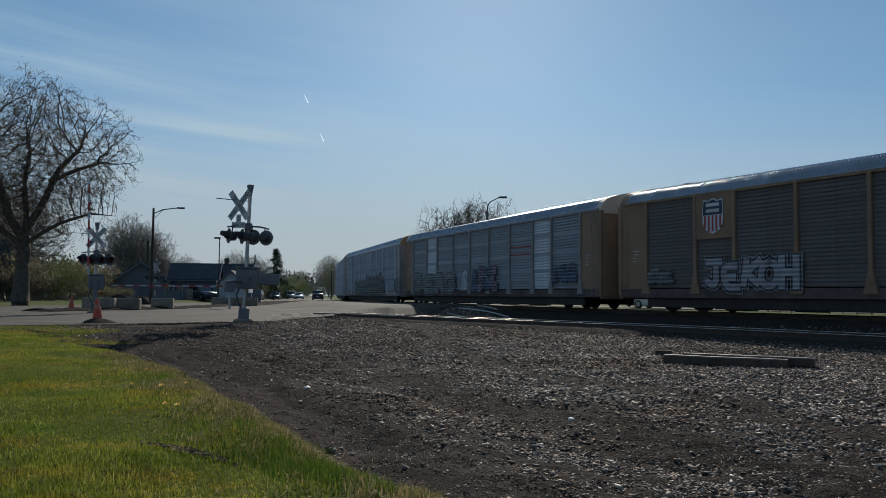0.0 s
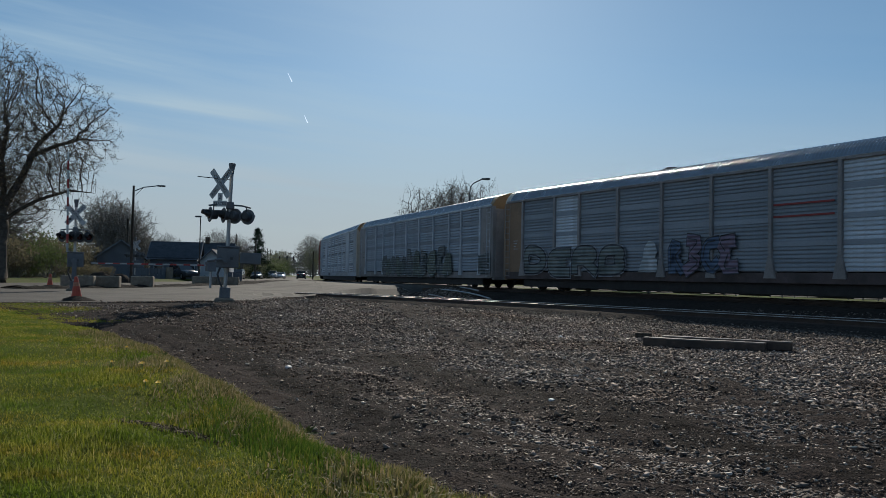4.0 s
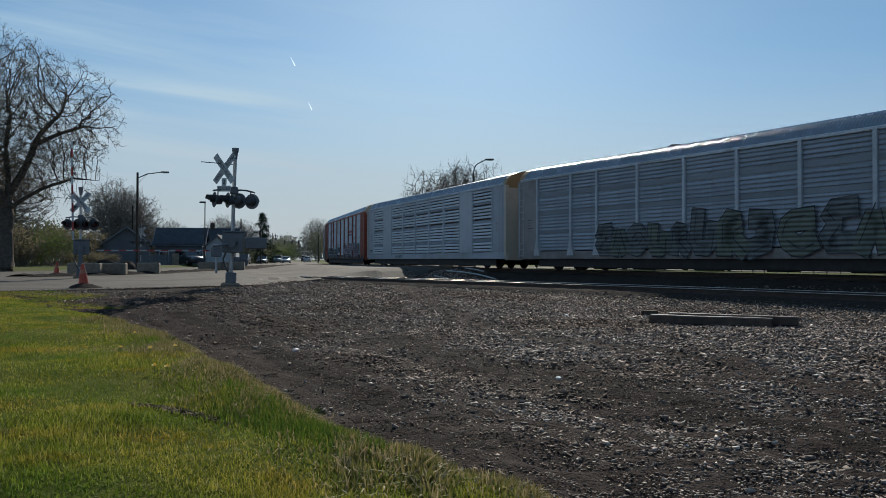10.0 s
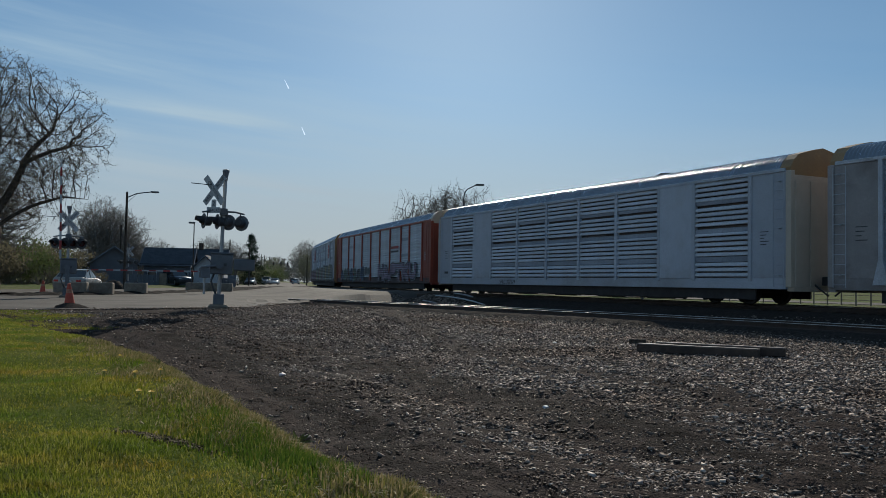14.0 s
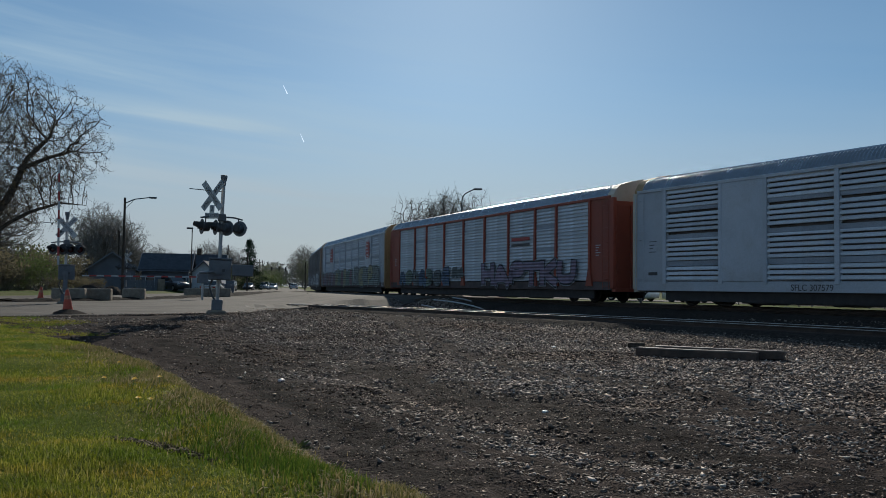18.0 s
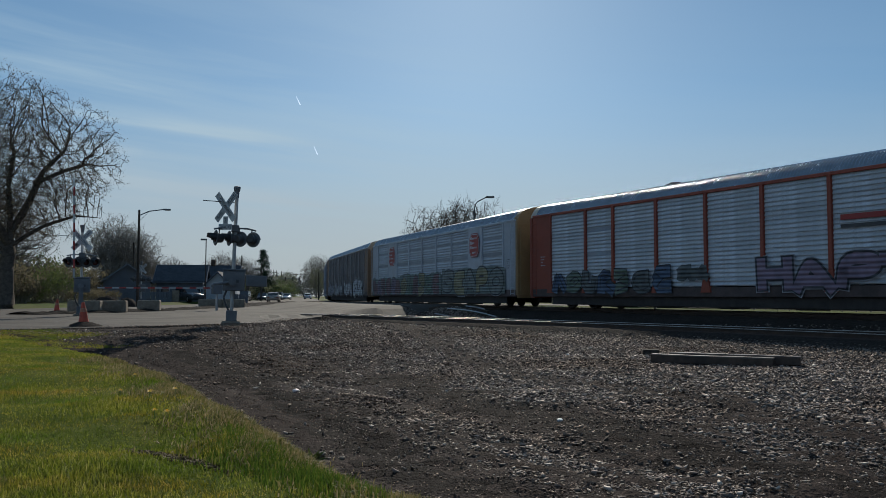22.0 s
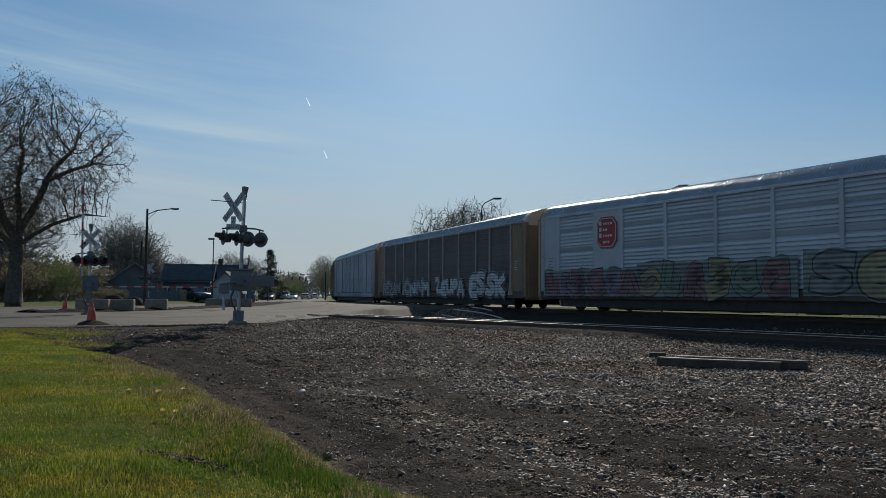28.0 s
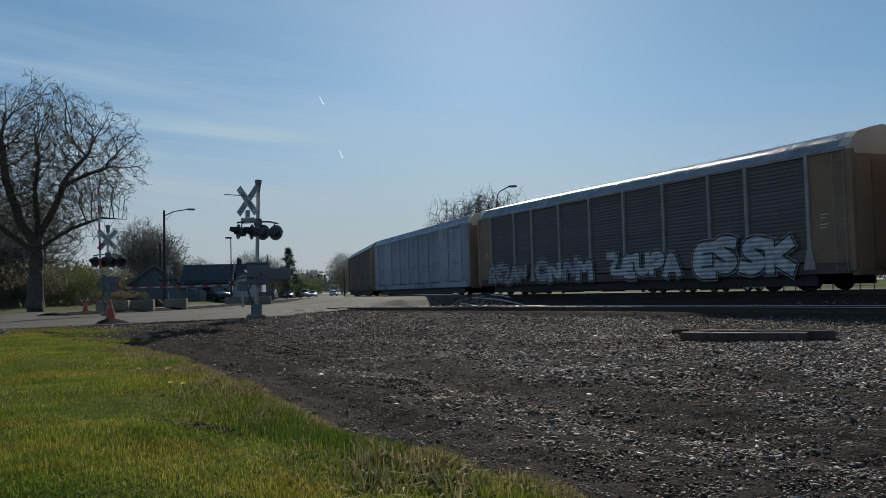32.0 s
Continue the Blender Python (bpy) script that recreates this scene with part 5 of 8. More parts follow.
street_lamp("wooden pole street lamp with a long thin arm", Matrix.Translation((-77.95, 12.9, 0.1)) @ Matrix.Rotation(radians(79), 4, "Z"), 8.4, 2.0, M["pole"])
street_lamp("black curved-arm street lamp behind the train", Matrix.Translation((-58.93, 35.9, -0.1)) @ Matrix.Rotation(radians(55), 4, "Z"), 8.0, 1.0, M["black"], curved=True)
street_lamp("black curved-arm street lamp behind the train", Matrix.Translation((-45.0, 42.4, -0.3)) @ Matrix.Rotation(radians(50), 4, "Z"), 8.15, 1.2, M["black"], curved=True)


M["collar"] = surface("dirty_collar", (0.34, 0.13, 0.07), (0.44, 0.22, 0.15), 9, 0.7, 0, 0.1, 40)


def cone(x, y, lean=0):
    c = thing("traffic_cone", "orange traffic cone with a faded dirty collar", "traffic cone", Matrix.Translation((x, y, gz(x, y) + 0.03)) @ Matrix.Rotation(radians(lean), 4, "X"), "cones by the crossing")
    part("body", turned_body(bmesh.new(), [(0.17, 0.03), (0.125, 0.30), (0.105, 0.44)], 16), M["cone"], c)
    part("collar", turned_body(bmesh.new(), [(0.106, 0.44), (0.082, 0.56)], 16), M["collar"], c)
    part("tip", turned_body(bmesh.new(), [(0.081, 0.56), (0.045, 0.74), (0.03, 0.745)], 16), M["cone"], c)
    part("base", box(-0.21, 0.21, -0.21, 0.21, 0.0, 0.035, 0.01), M["black"], c)


def dirt_pile(x, y, r, hgt):
    bm = bmesh.new()
    rd = random.Random(int(abs(x) * 10))
    rings = []
    for k, (u, v) in enumerate(((1.0, -0.06), (0.75, 0.35), (0.4, 0.85), (0.1, 1.0))):
        rings.append([bm.verts.new((x + math.cos(a * 0.524) * r * u * rd.uniform(0.8, 1.15), y + math.sin(a * 0.524) * r * u * rd.uniform(0.8, 1.15), gz(x, y) + 0.03 + hgt * v * rd.uniform(0.8, 1.1))) for a in range(12)])
    for p, q in zip(rings, rings[1:]):
        for i in range(12):
            bm.faces.new((p[i], p[(i + 1) % 12], q[(i + 1) % 12], q[i]))
    bm.faces.new(rings[-1])
    tagged(new("dirt_pile", mesh("dirt_pile", bm, M["ballast"], True)), "small heap of dark dirt by the road edge", "dirt", kind="stuff")


dirt_pile(-28.9, 3.2, 0.55, 0.13)
dirt_pile(-79.5, 10.6, 1.5, 0.9)
dirt_pile(-79.2, 12.2, 1.3, 0.75)
dirt_pile(-49.4, 4.2, 1.0, 0.16)
cone(-29.1, 3.2, 3)
cone(-49.6, 4.1, -2)


def barrier(x, y, heading, length, hgt, depth):
    b = thing("concrete_block", "large weathered tan concrete barrier block on the asphalt", "barrier", Matrix.Translation((x, y, gz(x, y) + 0.02)) @ Matrix.Rotation(radians(heading), 4, "Z"), "concrete blocks along the road")
    bm = box(-length / 2, length / 2, -depth / 2, depth / 2, 0, hgt, 0.045)
    part("block", bm, M["concrete"], b)
    part("lifting_loop", tube(bmesh.new(), [(-0.1, 0, hgt - 0.02), (-0.07, 0, hgt + 0.07), (0.07, 0, hgt + 0.07), (0.1, 0, hgt - 0.02)], 0.014, 6), M["rail"], b)


for bx0, by0, hd, ln in ((-51.8, 5.75, 72, 1.75), (-52.3, 7.4, 72, 1.35), (-56.1, 10.0, 72, 1.35), (-69.9, 17.3, 72, 1.9), (-69.5, 19.1, 72, 1.8)):
    barrier(bx0, by0, hd, ln, 0.68, 0.75)


def dirt_ridge():
    """A low ridge of dark dirt between the two carriageways."""
    bm = bmesh.new()
    line = [(-47.5, 2.2), (-49.5, 4.6), (-53, 7.6), (-57, 10.6), (-64, 14.4), (-73, 19.0), (-86, 25.6), (-98, 31.5), (-108, 37.5)]
    pts = []
    for a, b in zip(line, line[1:]):
        for i in range(10):
            pts.append((a[0] + (b[0] - a[0]) * i / 10, a[1] + (b[1] - a[1]) * i / 10))
    rows = []
    for i, (x, y) in enumerate(pts):
        q = pts[min(i + 1, len(pts) - 1)]
        p = pts[max(i - 1, 0)]
        h = math.atan2(q[1] - p[1], q[0] - p[0])
        w = 0.9 + 0.3 * math.sin(i * 0.9) + (0.8 if i > 50 else 0)
        t = 0.10 + 0.05 * math.sin(i * 1.7) + 0.02 * random.random() + (0.12 if i > 50 else 0)
        row = []
        for u, v in ((-1, -0.05), (-0.6, 0.7), (0, 1), (0.6, 0.6), (1, -0.05)):
            xx, yy = x - math.sin(h) * u * w, y + math.cos(h) * u * w
            row.append(bm.verts.new((xx, yy, gz(xx, yy) + 0.03 + v * t)))
        rows.append(row)
    for p, q in zip(rows, rows[1:]):
        for i in range(4):
            bm.faces.new((p[i], p[i + 1], q[i + 1], q[i]))
    bmesh.ops.recalc_face_normals(bm, faces=bm.faces[:])
    tagged(new("dirt_strip", mesh("dirt_strip", bm, M["nearblack"], True)), "low ridge of dark dirt beside the road", "dirt", kind="structure")


dirt_ridge()

# ---- spare rails and broken ties by the near track ----


def timber(bm, length, w, t, seed):
    """A squared timber with worn edges and a slight sweep, from x = 0, its underside at z = 0."""
    r = random.Random(seed)
    n = 7
    rings = []
    for i in range(n):
        x = length * i / (n - 1)
        dy, dz, c = r.uniform(-.006, .006), r.uniform(-.004, .004), 0.018 + r.uniform(0, 0.012)
        rings.append([bm.verts.new((x, y + dy, z + dz)) for y, z in ((c, 0), (w - c, 0), (w, c), (w, t - c), (w - c, t), (c, t), (0, t - c), (0, c))])
    for p, q in zip(rings, rings[1:]):
        for i in range(8):
            bm.faces.new((p[i], q[i], q[(i + 1) % 8], p[(i + 1) % 8]))
    bm.faces.new(rings[0])
    bm.faces.new(rings[-1][::-1])
    bmesh.ops.recalc_face_normals(bm, faces=bm.faces[:])
    return bm


M["oldtie"] = surface("weathered_tie_wood", (0.0381, 0.0231, 0.0165), (0.0838, 0.053, 0.0367), 5, 0.55, 0, 0.5, 22, c3=(0.0228, 0.015, 0.011), big=1.5)


def spare_tie(x, y, turn, length, lift, label):
    o = new("spare_tie", mesh("spare_tie", timber(bmesh.new(), length, 0.23, 0.19, int(-x * 10)), M["oldtie"]))
    o.matrix_basis = Matrix.Translation((x, y, gz(x + 1, y + 0.6) + lift)) @ Matrix.Rotation(radians(turn), 4, "Z")
    tagged(o, label, "railway tie", "spare ties on the gravel")


spare_tie(-13.65, 12.72, 31.0, 2.46, 0.0, "brown weathered spare tie lying on the gravel")
spare_tie(-13.52, 13.12, 32.5, 2.60, 0.012, "brown spare tie lying close behind another")


def plank(x, y, z, heading, tilt, length, w=0.22, t=0.16, label="broken dark wooden tie lying by the crossing", mat_="tie"):
    p = new("old_tie", mesh("old_tie", box(-length / 2, length / 2, -w / 2, w / 2, 0, t, 0.015), M[mat_]))
    p.matrix_basis = pose(x, y, z, 0, tilt, heading)
    tagged(p, label, "railway tie", "discarded ties")


plank(-39.6, 22.3, 0.27, 4, -4, 3.0)
plank(-36.9, 22.5, 0.22, -5, 6, 2.8)


def bent_rail(pts, label):
    bm = bmesh.new()
    tube(bm, pts, 0.034, 6)
    tagged(new("old_rail", mesh("old_rail", bm, M["alu"])), label, "rail", "scrap by the crossing")


bent_rail([(-38.4, 21.75, 0.31), (-37.4, 21.75, 0.28), (-36.4, 21.75, 0.24), (-35.5, 21.75, 0.18), (-34.6, 21.75, 0.09), (-33.7, 21.75, -0.03)], "long bent pale steel bar lying over a dark heap")
bent_rail([(-39.2, 21.45, 0.03), (-38.4, 21.45, -0.02), (-37.7, 21.45, -0.08)], "short pale steel bar beside the track")
bent_rail([(-37.4, 22.3, 0.44), (-36.4, 22.3, 0.39), (-35.6, 22.3, 0.30)], "bent steel bar on a dark heap")


def mound(x, y, rx, ry, hgt):
    """A low heap of dark earth between the tracks."""
    bm = bmesh.new()
    rd = random.Random(8)
    rings = []
    for u, v in ((1.0, -0.1), (0.8, 0.35), (0.55, 0.72), (0.25, 0.95), (0.05, 1.0)):
        rings.append([bm.verts.new((x + math.cos(a * 0.3142) * rx * u * rd.uniform(0.9, 1.1), y + math.sin(a * 0.3142) * ry * u * rd.uniform(0.9, 1.1), -0.2 + hgt * v * rd.uniform(0.9, 1.05))) for a in range(20)])
    for p, q in zip(rings, rings[1:]):
        for i in range(20):
            bm.faces.new((p[i], p[(i + 1) % 20], q[(i + 1) % 20], q[i]))
    bm.faces.new(rings[-1])
    tagged(new("dirt_pile", mesh("dirt_pile", bm, M["ballast"], True)), "low heap of dark earth between the tracks", "dirt", kind="stuff")


mound(-38.4, 22.3, 4.6, 0.85, 0.62)
mound(-40.4, 22.1, 2.6, 0.6, 0.36)
plank(-15.5, 14.45, gz(-15.5, 14.45) - 0.04, 50, 0, 0.4, 0.22, 0.16)


def rubble_heap(x0, y0, rx, ry, hgt, n):
    rr = random.Random(9)
    bm = bmesh.new()
    for i in range(n):
        a, r = rr.uniform(0, 6.28), math.sqrt(rr.random())
        x, y = x0 + math.cos(a) * r * rx, y0 + math.sin(a) * r * ry
        s = rr.uniform(0.025, 0.07)
        z = gz(x, y) + hgt * (1 - r * r) + 0.0
        m = Matrix.Translation((x, y, z)) @ Euler((rr.uniform(0, 3), rr.uniform(0, 3), rr.uniform(0, 3))).to_matrix().to_4x4()
        bx(bm, -s, s, -s * 0.7, s * 0.7, -s * 0.6, s * 0.6, 0, m)
    return bm




M["black_text"] = M["black"]
lettering("SFLC 307579", 0.30, M["black_text"], c3, (8.3 - HALF, -1.566, 1.08))


def marks(car, x, z, n, w, hgt, material, gap=0.14):
    """Rows of small stencilled lines too small to read, as plain bars."""
    for i in range(n):
        part("stencil_line", box(x - w / 2, x + w / 2 - 0.1 * (i % 3), -1.572, -1.564, z - i * gap, z - i * gap + hgt), M[material], car)


for car_, mat_ in ((c0, "s_white"), (c1, "s_white"), (c2, "black"), (c3, "black"), (c4, "s_white"), (c5, "black"), (c6, "s_white")):
    marks(car_, 0.95 - HALF, 2.9, 4, 0.4, 0.03, mat_)
    marks(car_, 25.9 - HALF, 2.9, 5, 0.36, 0.03, mat_, 0.11)
part("stencil_panel", box(0.7 - HALF, 1.2 - HALF, -1.574, -1.564, 1.55, 1.68), M["black"], c3)

# ---- vehicles ----
M["carglass"] = glass("car_glass", (0.02, 0.022, 0.025))
M["tyre"] = surface("tyre_rubber", (0.015, 0.015, 0.015), (0.03, 0.03, 0.03), 6, 0.85, 0, 0.2, 40)
M["rim"] = surface("wheel_rim", (0.4, 0.4, 0.4), (0.55, 0.55, 0.55), 5, 0.35, 0.8, 0.05, 40)
M["tail"] = surface("tail_lamp", (0.35, 0.015, 0.012), (0.42, 0.02, 0.015), 6, 0.25, 0, 0.02, 40)
M["headlamp"] = surface("headlamp", (0.6, 0.62, 0.64), (0.75, 0.76, 0.78), 6, 0.15, 0.2, 0.02, 40)
for nm, c in (("beige", (0.36, 0.32, 0.27)), ("slate", (0.05, 0.055, 0.065)), ("carwhite", (0.7, 0.7, 0.7)), ("carsilver", (0.45, 0.46, 0.48)), ("carred", (0.25, 0.03, 0.03)), ("carblue", (0.05, 0.08, 0.16))):
    M[nm] = surface(nm + "_car_paint", tuple(0.92 * v for v in c), tuple(min(1, 1.06 * v) for v in c), 1.0, 0.28, 0.25, 0.02, 40)


def car_loft(bm, rows, width_top):
    """A body from cross-sections (x, half width, bottom, shoulder, top)."""
    rings = []
    for x, hw, zb, zs, zt in rows:
        sec = [(-hw * 0.9, zb), (-hw, zb + 0.12), (-hw, zs - 0.08), (-hw * 0.96, zs), (-hw * width_top, zt), (hw * width_top, zt), (hw * 0.96, zs), (hw, zs - 0.08), (hw, zb + 0.12), (hw * 0.9, zb)]
        rings.append([bm.verts.new((x, y, z)) for y, z in sec])
    for p, q in zip(rings, rings[1:]):
        for i in range(10):
            bm.faces.new((p[i], p[(i + 1) % 10], q[(i + 1) % 10], q[i]))
    bm.faces.new(rings[0])
    bm.faces.new(rings[-1][::-1])
    bmesh.ops.recalc_face_normals(bm, faces=bm.faces[:])
    return bm


def vehicle(kind, colour, label, m, group=""):
    """A sedan, an suv or a pickup; the front is +x, wheels on z = 0."""
    car = thing(kind, label, "car", m, group)
    tall = {"sedan": 0.0, "suv": 0.22, "pickup": 0.28}[kind]
    L, hw = (2.42, 0.92) if kind != "pickup" else (2.75, 0.98)
    body = car_loft(bmesh.new(), [(-L, hw * 0.8, 0.38, 0.78 + tall, 0.84 + tall), (-L + 0.12, hw * 0.95, 0.28, 0.86 + tall, 0.94 + tall), (-L + 0.8, hw, 0.22, 0.90 + tall, 0.97 + tall), (0.0, hw, 0.2, 0.90 + tall, 0.96 + tall),
                                    (0.9, hw, 0.2, 0.86 + tall, 0.93 + tall), (L - 0.5, hw * 0.97, 0.22, 0.72 + tall, 0.80 + tall), (L - 0.12, hw * 0.88, 0.28, 0.62 + tall, 0.70 + tall), (L, hw * 0.75, 0.36, 0.56 + tall, 0.6 + tall)], 0.9)
    part("body", body, M[colour], car, smooth=True)
    zt = 1.43 + tall * 1.25
    if kind == "sedan":
        cab = [(-1.75, 0.94, 0.95), (-1.05, zt - 0.06, 0.80), (-0.5, zt, 0.78), (0.15, zt - 0.02, 0.78), (1.05, 0.92, 0.90)]
    elif kind == "suv":
        cab = [(-2.3, 0.94 + tall, 0.95), (-2.05, zt - 0.05, 0.84), (-1.0, zt, 0.82), (0.2, zt - 0.02, 0.80), (1.05, 0.92 + tall, 0.90)]
    else:
        cab = [(-0.75, 0.96 + tall, 0.94), (-0.62, zt - 0.04, 0.82), (-0.1, zt, 0.80), (0.55, zt - 0.02, 0.80), (1.35, 0.92 + tall, 0.90)]
    base = 0.90 + tall
    g = bmesh.new()
    ringA, ringB = [], []
    for x, z, w in cab:
        ringA.append((g.verts.new((x, -hw * w, z)), g.verts.new((x, hw * w, z))))
        ringB.append((g.verts.new((x, -hw * 0.95, base)), g.verts.new((x, hw * 0.95, base))))
    for i in range(len(cab) - 1):
        g.faces.new((ringA[i][0], ringA[i + 1][0], ringA[i + 1][1], ringA[i][1]))
        g.faces.new((ringB[i][0], ringB[i + 1][0], ringA[i + 1][0], ringA[i][0]))
        g.faces.new((ringB[i + 1][1], ringB[i][1], ringA[i][1], ringA[i + 1][1]))
    bmesh.ops.recalc_face_normals(g, faces=g.faces[:])
    part("cabin_glass", g, M["carglass"], car, "dark tinted windows")
    rf = bmesh.new()
    for i in range(1, len(cab) - 2):
        (x0, z0, w0), (x1, z1, w1) = cab[i], cab[i + 1]
        vs = [rf.verts.new(p) for p in ((x0, -hw * w0, z0 + 0.004), (x1, -hw * w1, z1 + 0.004), (x1, hw * w1, z1 + 0.004), (x0, hw * w0, z0 + 0.004), (x0, -hw * w0, z0 + 0.035), (x1, -hw * w1, z1 + 0.035), (x1, hw * w1, z1 + 0.035), (x0, hw * w0, z0 + 0.035))]
        for q in ((4, 5, 6, 7), (0, 1, 5, 4), (2, 3, 7, 6), (0, 4, 7, 3), (1, 2, 6, 5)):
            rf.faces.new([vs[k] for k in q])
    part("roof", rf, M[colour], car)
    for s in (-1, 1):
        for i in (0, 2, 3):
            pl = bmesh.new()
            (x0, z0, w0), (x1, z1, w1) = (cab[i], cab[i + 1]) if i != 2 else ((cab[2][0] - 0.05, base, 0.953), (cab[2][0] - 0.02, zt, cab[2][2] + 0.004))
            rod(pl, (x0, s * hw * w0, z0), (x1, s * hw * w1, z1), 0.035, 0.035, 5)
            part("pillar", pl, M[colour], car)
        part("mirror", box(0.72, 0.88, s * hw * 1.0 if s > 0 else s * hw * 1.18, s * hw * 1.18 if s > 0 else s * hw * 1.0, base - 0.02, base + 0.13, 0.02), M[colour], car)
        part("headlight", box(L - 0.2, L - 0.02, min(s * hw * 0.52, s * hw * 0.85), max(s * hw * 0.52, s * hw * 0.85), 0.56 + tall, 0.67 + tall, 0.02), M["headlamp"], car)
        part("tail_light", box(-L - 0.012, -L + 0.10, min(s * hw * 0.55, s * hw * 0.86), max(s * hw * 0.55, s * hw * 0.86), 0.66 + tall, 0.80 + tall, 0.02), M["tail"], car)
        for x in (-L + 0.98, L - 0.92):
            r = 0.33 + tall * 0.2
            w = part("wheel", cached(("tyre", kind), lambda: mesh("wheel", turned_body(bmesh.new(), [(r - 0.12, -0.11), (r - 0.02, -0.11), (r, -0.08), (r, 0.08), (r - 0.02, 0.11), (r - 0.12, 0.11)], 18, Matrix.Rotation(radians(90), 4, "X")), M["tyre"])), None, car)
            w.location = (x, s * (hw - 0.10), r)
            part("rim", cached(("rim", kind), lambda: mesh("rim", turned_body(bmesh.new(), [(r - 0.13, -0.118), (0.05, -0.10), (0.05, 0.10), (r - 0.13, 0.118)], 12, Matrix.Rotation(radians(90), 4, "X")), M["rim"])), None, w)
    part("bumper", box(-L - 0.03, -L + 0.1, -hw * 0.82, hw * 0.82, 0.36, 0.56, 0.03), M[colour], car)
    part("rear_plate", box(-L - 0.04, -L - 0.025, -0.26, 0.26, 0.62, 0.76), M["white"], car)
    return car


def on_road(x, y, heading):
    return Matrix.Translation((x, y, gz(x, y) + 0.032)) @ Matrix.Rotation(radians(heading), 4, "Z")


HEAD = 156.0
sedan = vehicle("sedan", "beige", "beige-silver sedan driving along the road", on_road(-47, 3.2, 120))
vehicle("suv", "slate", "dark parked van with a pale windscreen by the houses", on_road(-104.5, 23.3, 12))
vehicle("suv", "slate", "dark sport utility waiting on the far road", on_road(-140, 40.2, HEAD - 180), "waiting cars")
vehicle("sedan", "slate", "dark grey sedan waiting on the far road", on_road(-160, 49.6, HEAD - 180), "waiting cars")
vehicle("suv", "carsilver", "silver sport utility waiting on the far road", on_road(-185, 61.0, HEAD - 180), "waiting cars")
vehicle("sedan", "carwhite", "white car waiting on the far road", on_road(-188, 64.0, HEAD - 180), "waiting cars")
vehicle("sedan", "carsilver", "small silver sedan far down the road", on_road(-215, 79.0, HEAD), "far traffic")
van = vehicle("pickup", "slate", "dark pickup driving off down the road", on_road(-130, 46, HEAD))
vehicle("suv", "carwhite", "white car parked beyond the train", on_road(-56.0, 51.6, 15), "cars beyond the train")
vehicle("sedan", "carwhite", "white sedan parked beyond the train", on_road(-49.0, 51.8, 12), "cars beyond the train")

# ---- houses ----
M["slateroof"] = surface("dark_blue_shingles", (0.04675, 0.051, 0.0595), (0.07225, 0.0782, 0.08925), 1.5, 0.9, 0, 0.4, 12)
M["siding"] = surface("grey_blue_siding", (0.1152, 0.126, 0.1476), (0.1548, 0.1656, 0.1872), 0.8, 0.8, 0, 0.2, 20)
M["palewall"] = surface("pale_siding", (0.44, 0.46, 0.48), (0.56, 0.58, 0.60), 0.8, 0.7, 0, 0.2, 20)
M["window"] = glass("window_glass", (0.03, 0.035, 0.04))


def house(label, m, length, depth, eave, ridge, wall_mat, roof_mat, windows, chimney=None, trim="siding", gable=None):
    """A gabled house; local x runs along the ridge, -y faces the viewer."""
    h = thing("house", label, "house", m)
    hl, hd = length / 2, depth / 2
    bm = bmesh.new()
    prof = [(-hd, -0.5), (-hd, eave), (0, ridge), (hd, eave), (hd, -0.5)]
    part("wall", sweep(bm, prof, -hl, hl), wall_mat, h)
    for s in (-1, 1):
        r = bmesh.new()
        over = 0.35
        k = (ridge - eave) / hd
        A = [(0, ridge + 0.16), (s * (hd + over), eave - over * k + 0.16), (s * (hd + over), eave - over * k + 0.02), (0, ridge + 0.02)]
        sweep(r, A, -hl - 0.4, hl + 0.4)
        bmesh.ops.recalc_face_normals(r, faces=r.faces[:])
        part("roof", r, roof_mat, h)
    if gable:
        part("gable_end", sweep(bmesh.new(), [(0.97 * a, b - 0.02) for a, b in prof], hl, hl + 0.05), M[gable], h, "white gable end")
    for s in (-1, 1):
        f = bmesh.new()
        for q in (-1, 1):
            rod(f, (s * (hl + 0.42), 0, ridge + 0.05), (s * (hl + 0.42), q * (hd + 0.3), eave - 0.2), 0.09, 0.09, 4)
        part("fascia", f, M[trim], h, "fascia board")
    for x, z, w, hh in windows:
        fr = part("window", box(x - w / 2 - 0.08, x + w / 2 + 0.08, -hd - 0.05, -hd, z - 0.08, z + hh + 0.08, 0.01), M["palewall"], h)
        part("pane", box(x - w / 2, x + w / 2, -hd - 0.07, -hd - 0.052, z, z + hh), M["window"], fr)
        part("sill", box(x - w / 2 - 0.14, x + w / 2 + 0.14, -hd - 0.14, -hd - 0.05, z - 0.14, z - 0.08), M["palewall"], fr)
    part("gutter", rod(bmesh.new(), (-hl - 0.4, -hd - 0.42, eave - 0.28), (hl + 0.4, -hd - 0.42, eave - 0.28), 0.07, 0.07, 6), M[trim], h, "gutter")
    part("base_course", box(-hl - 0.05, hl + 0.05, -hd - 0.05, -hd, -0.5, 0.25), M["concrete"], h)
    if chimney is not None:
        part("chimney", box(chimney - 0.3, chimney + 0.3, -0.3, 0.3, ridge - 0.6, ridge + 0.95, 0.02), M["tie"], h, "brown brick chimney")
    return h


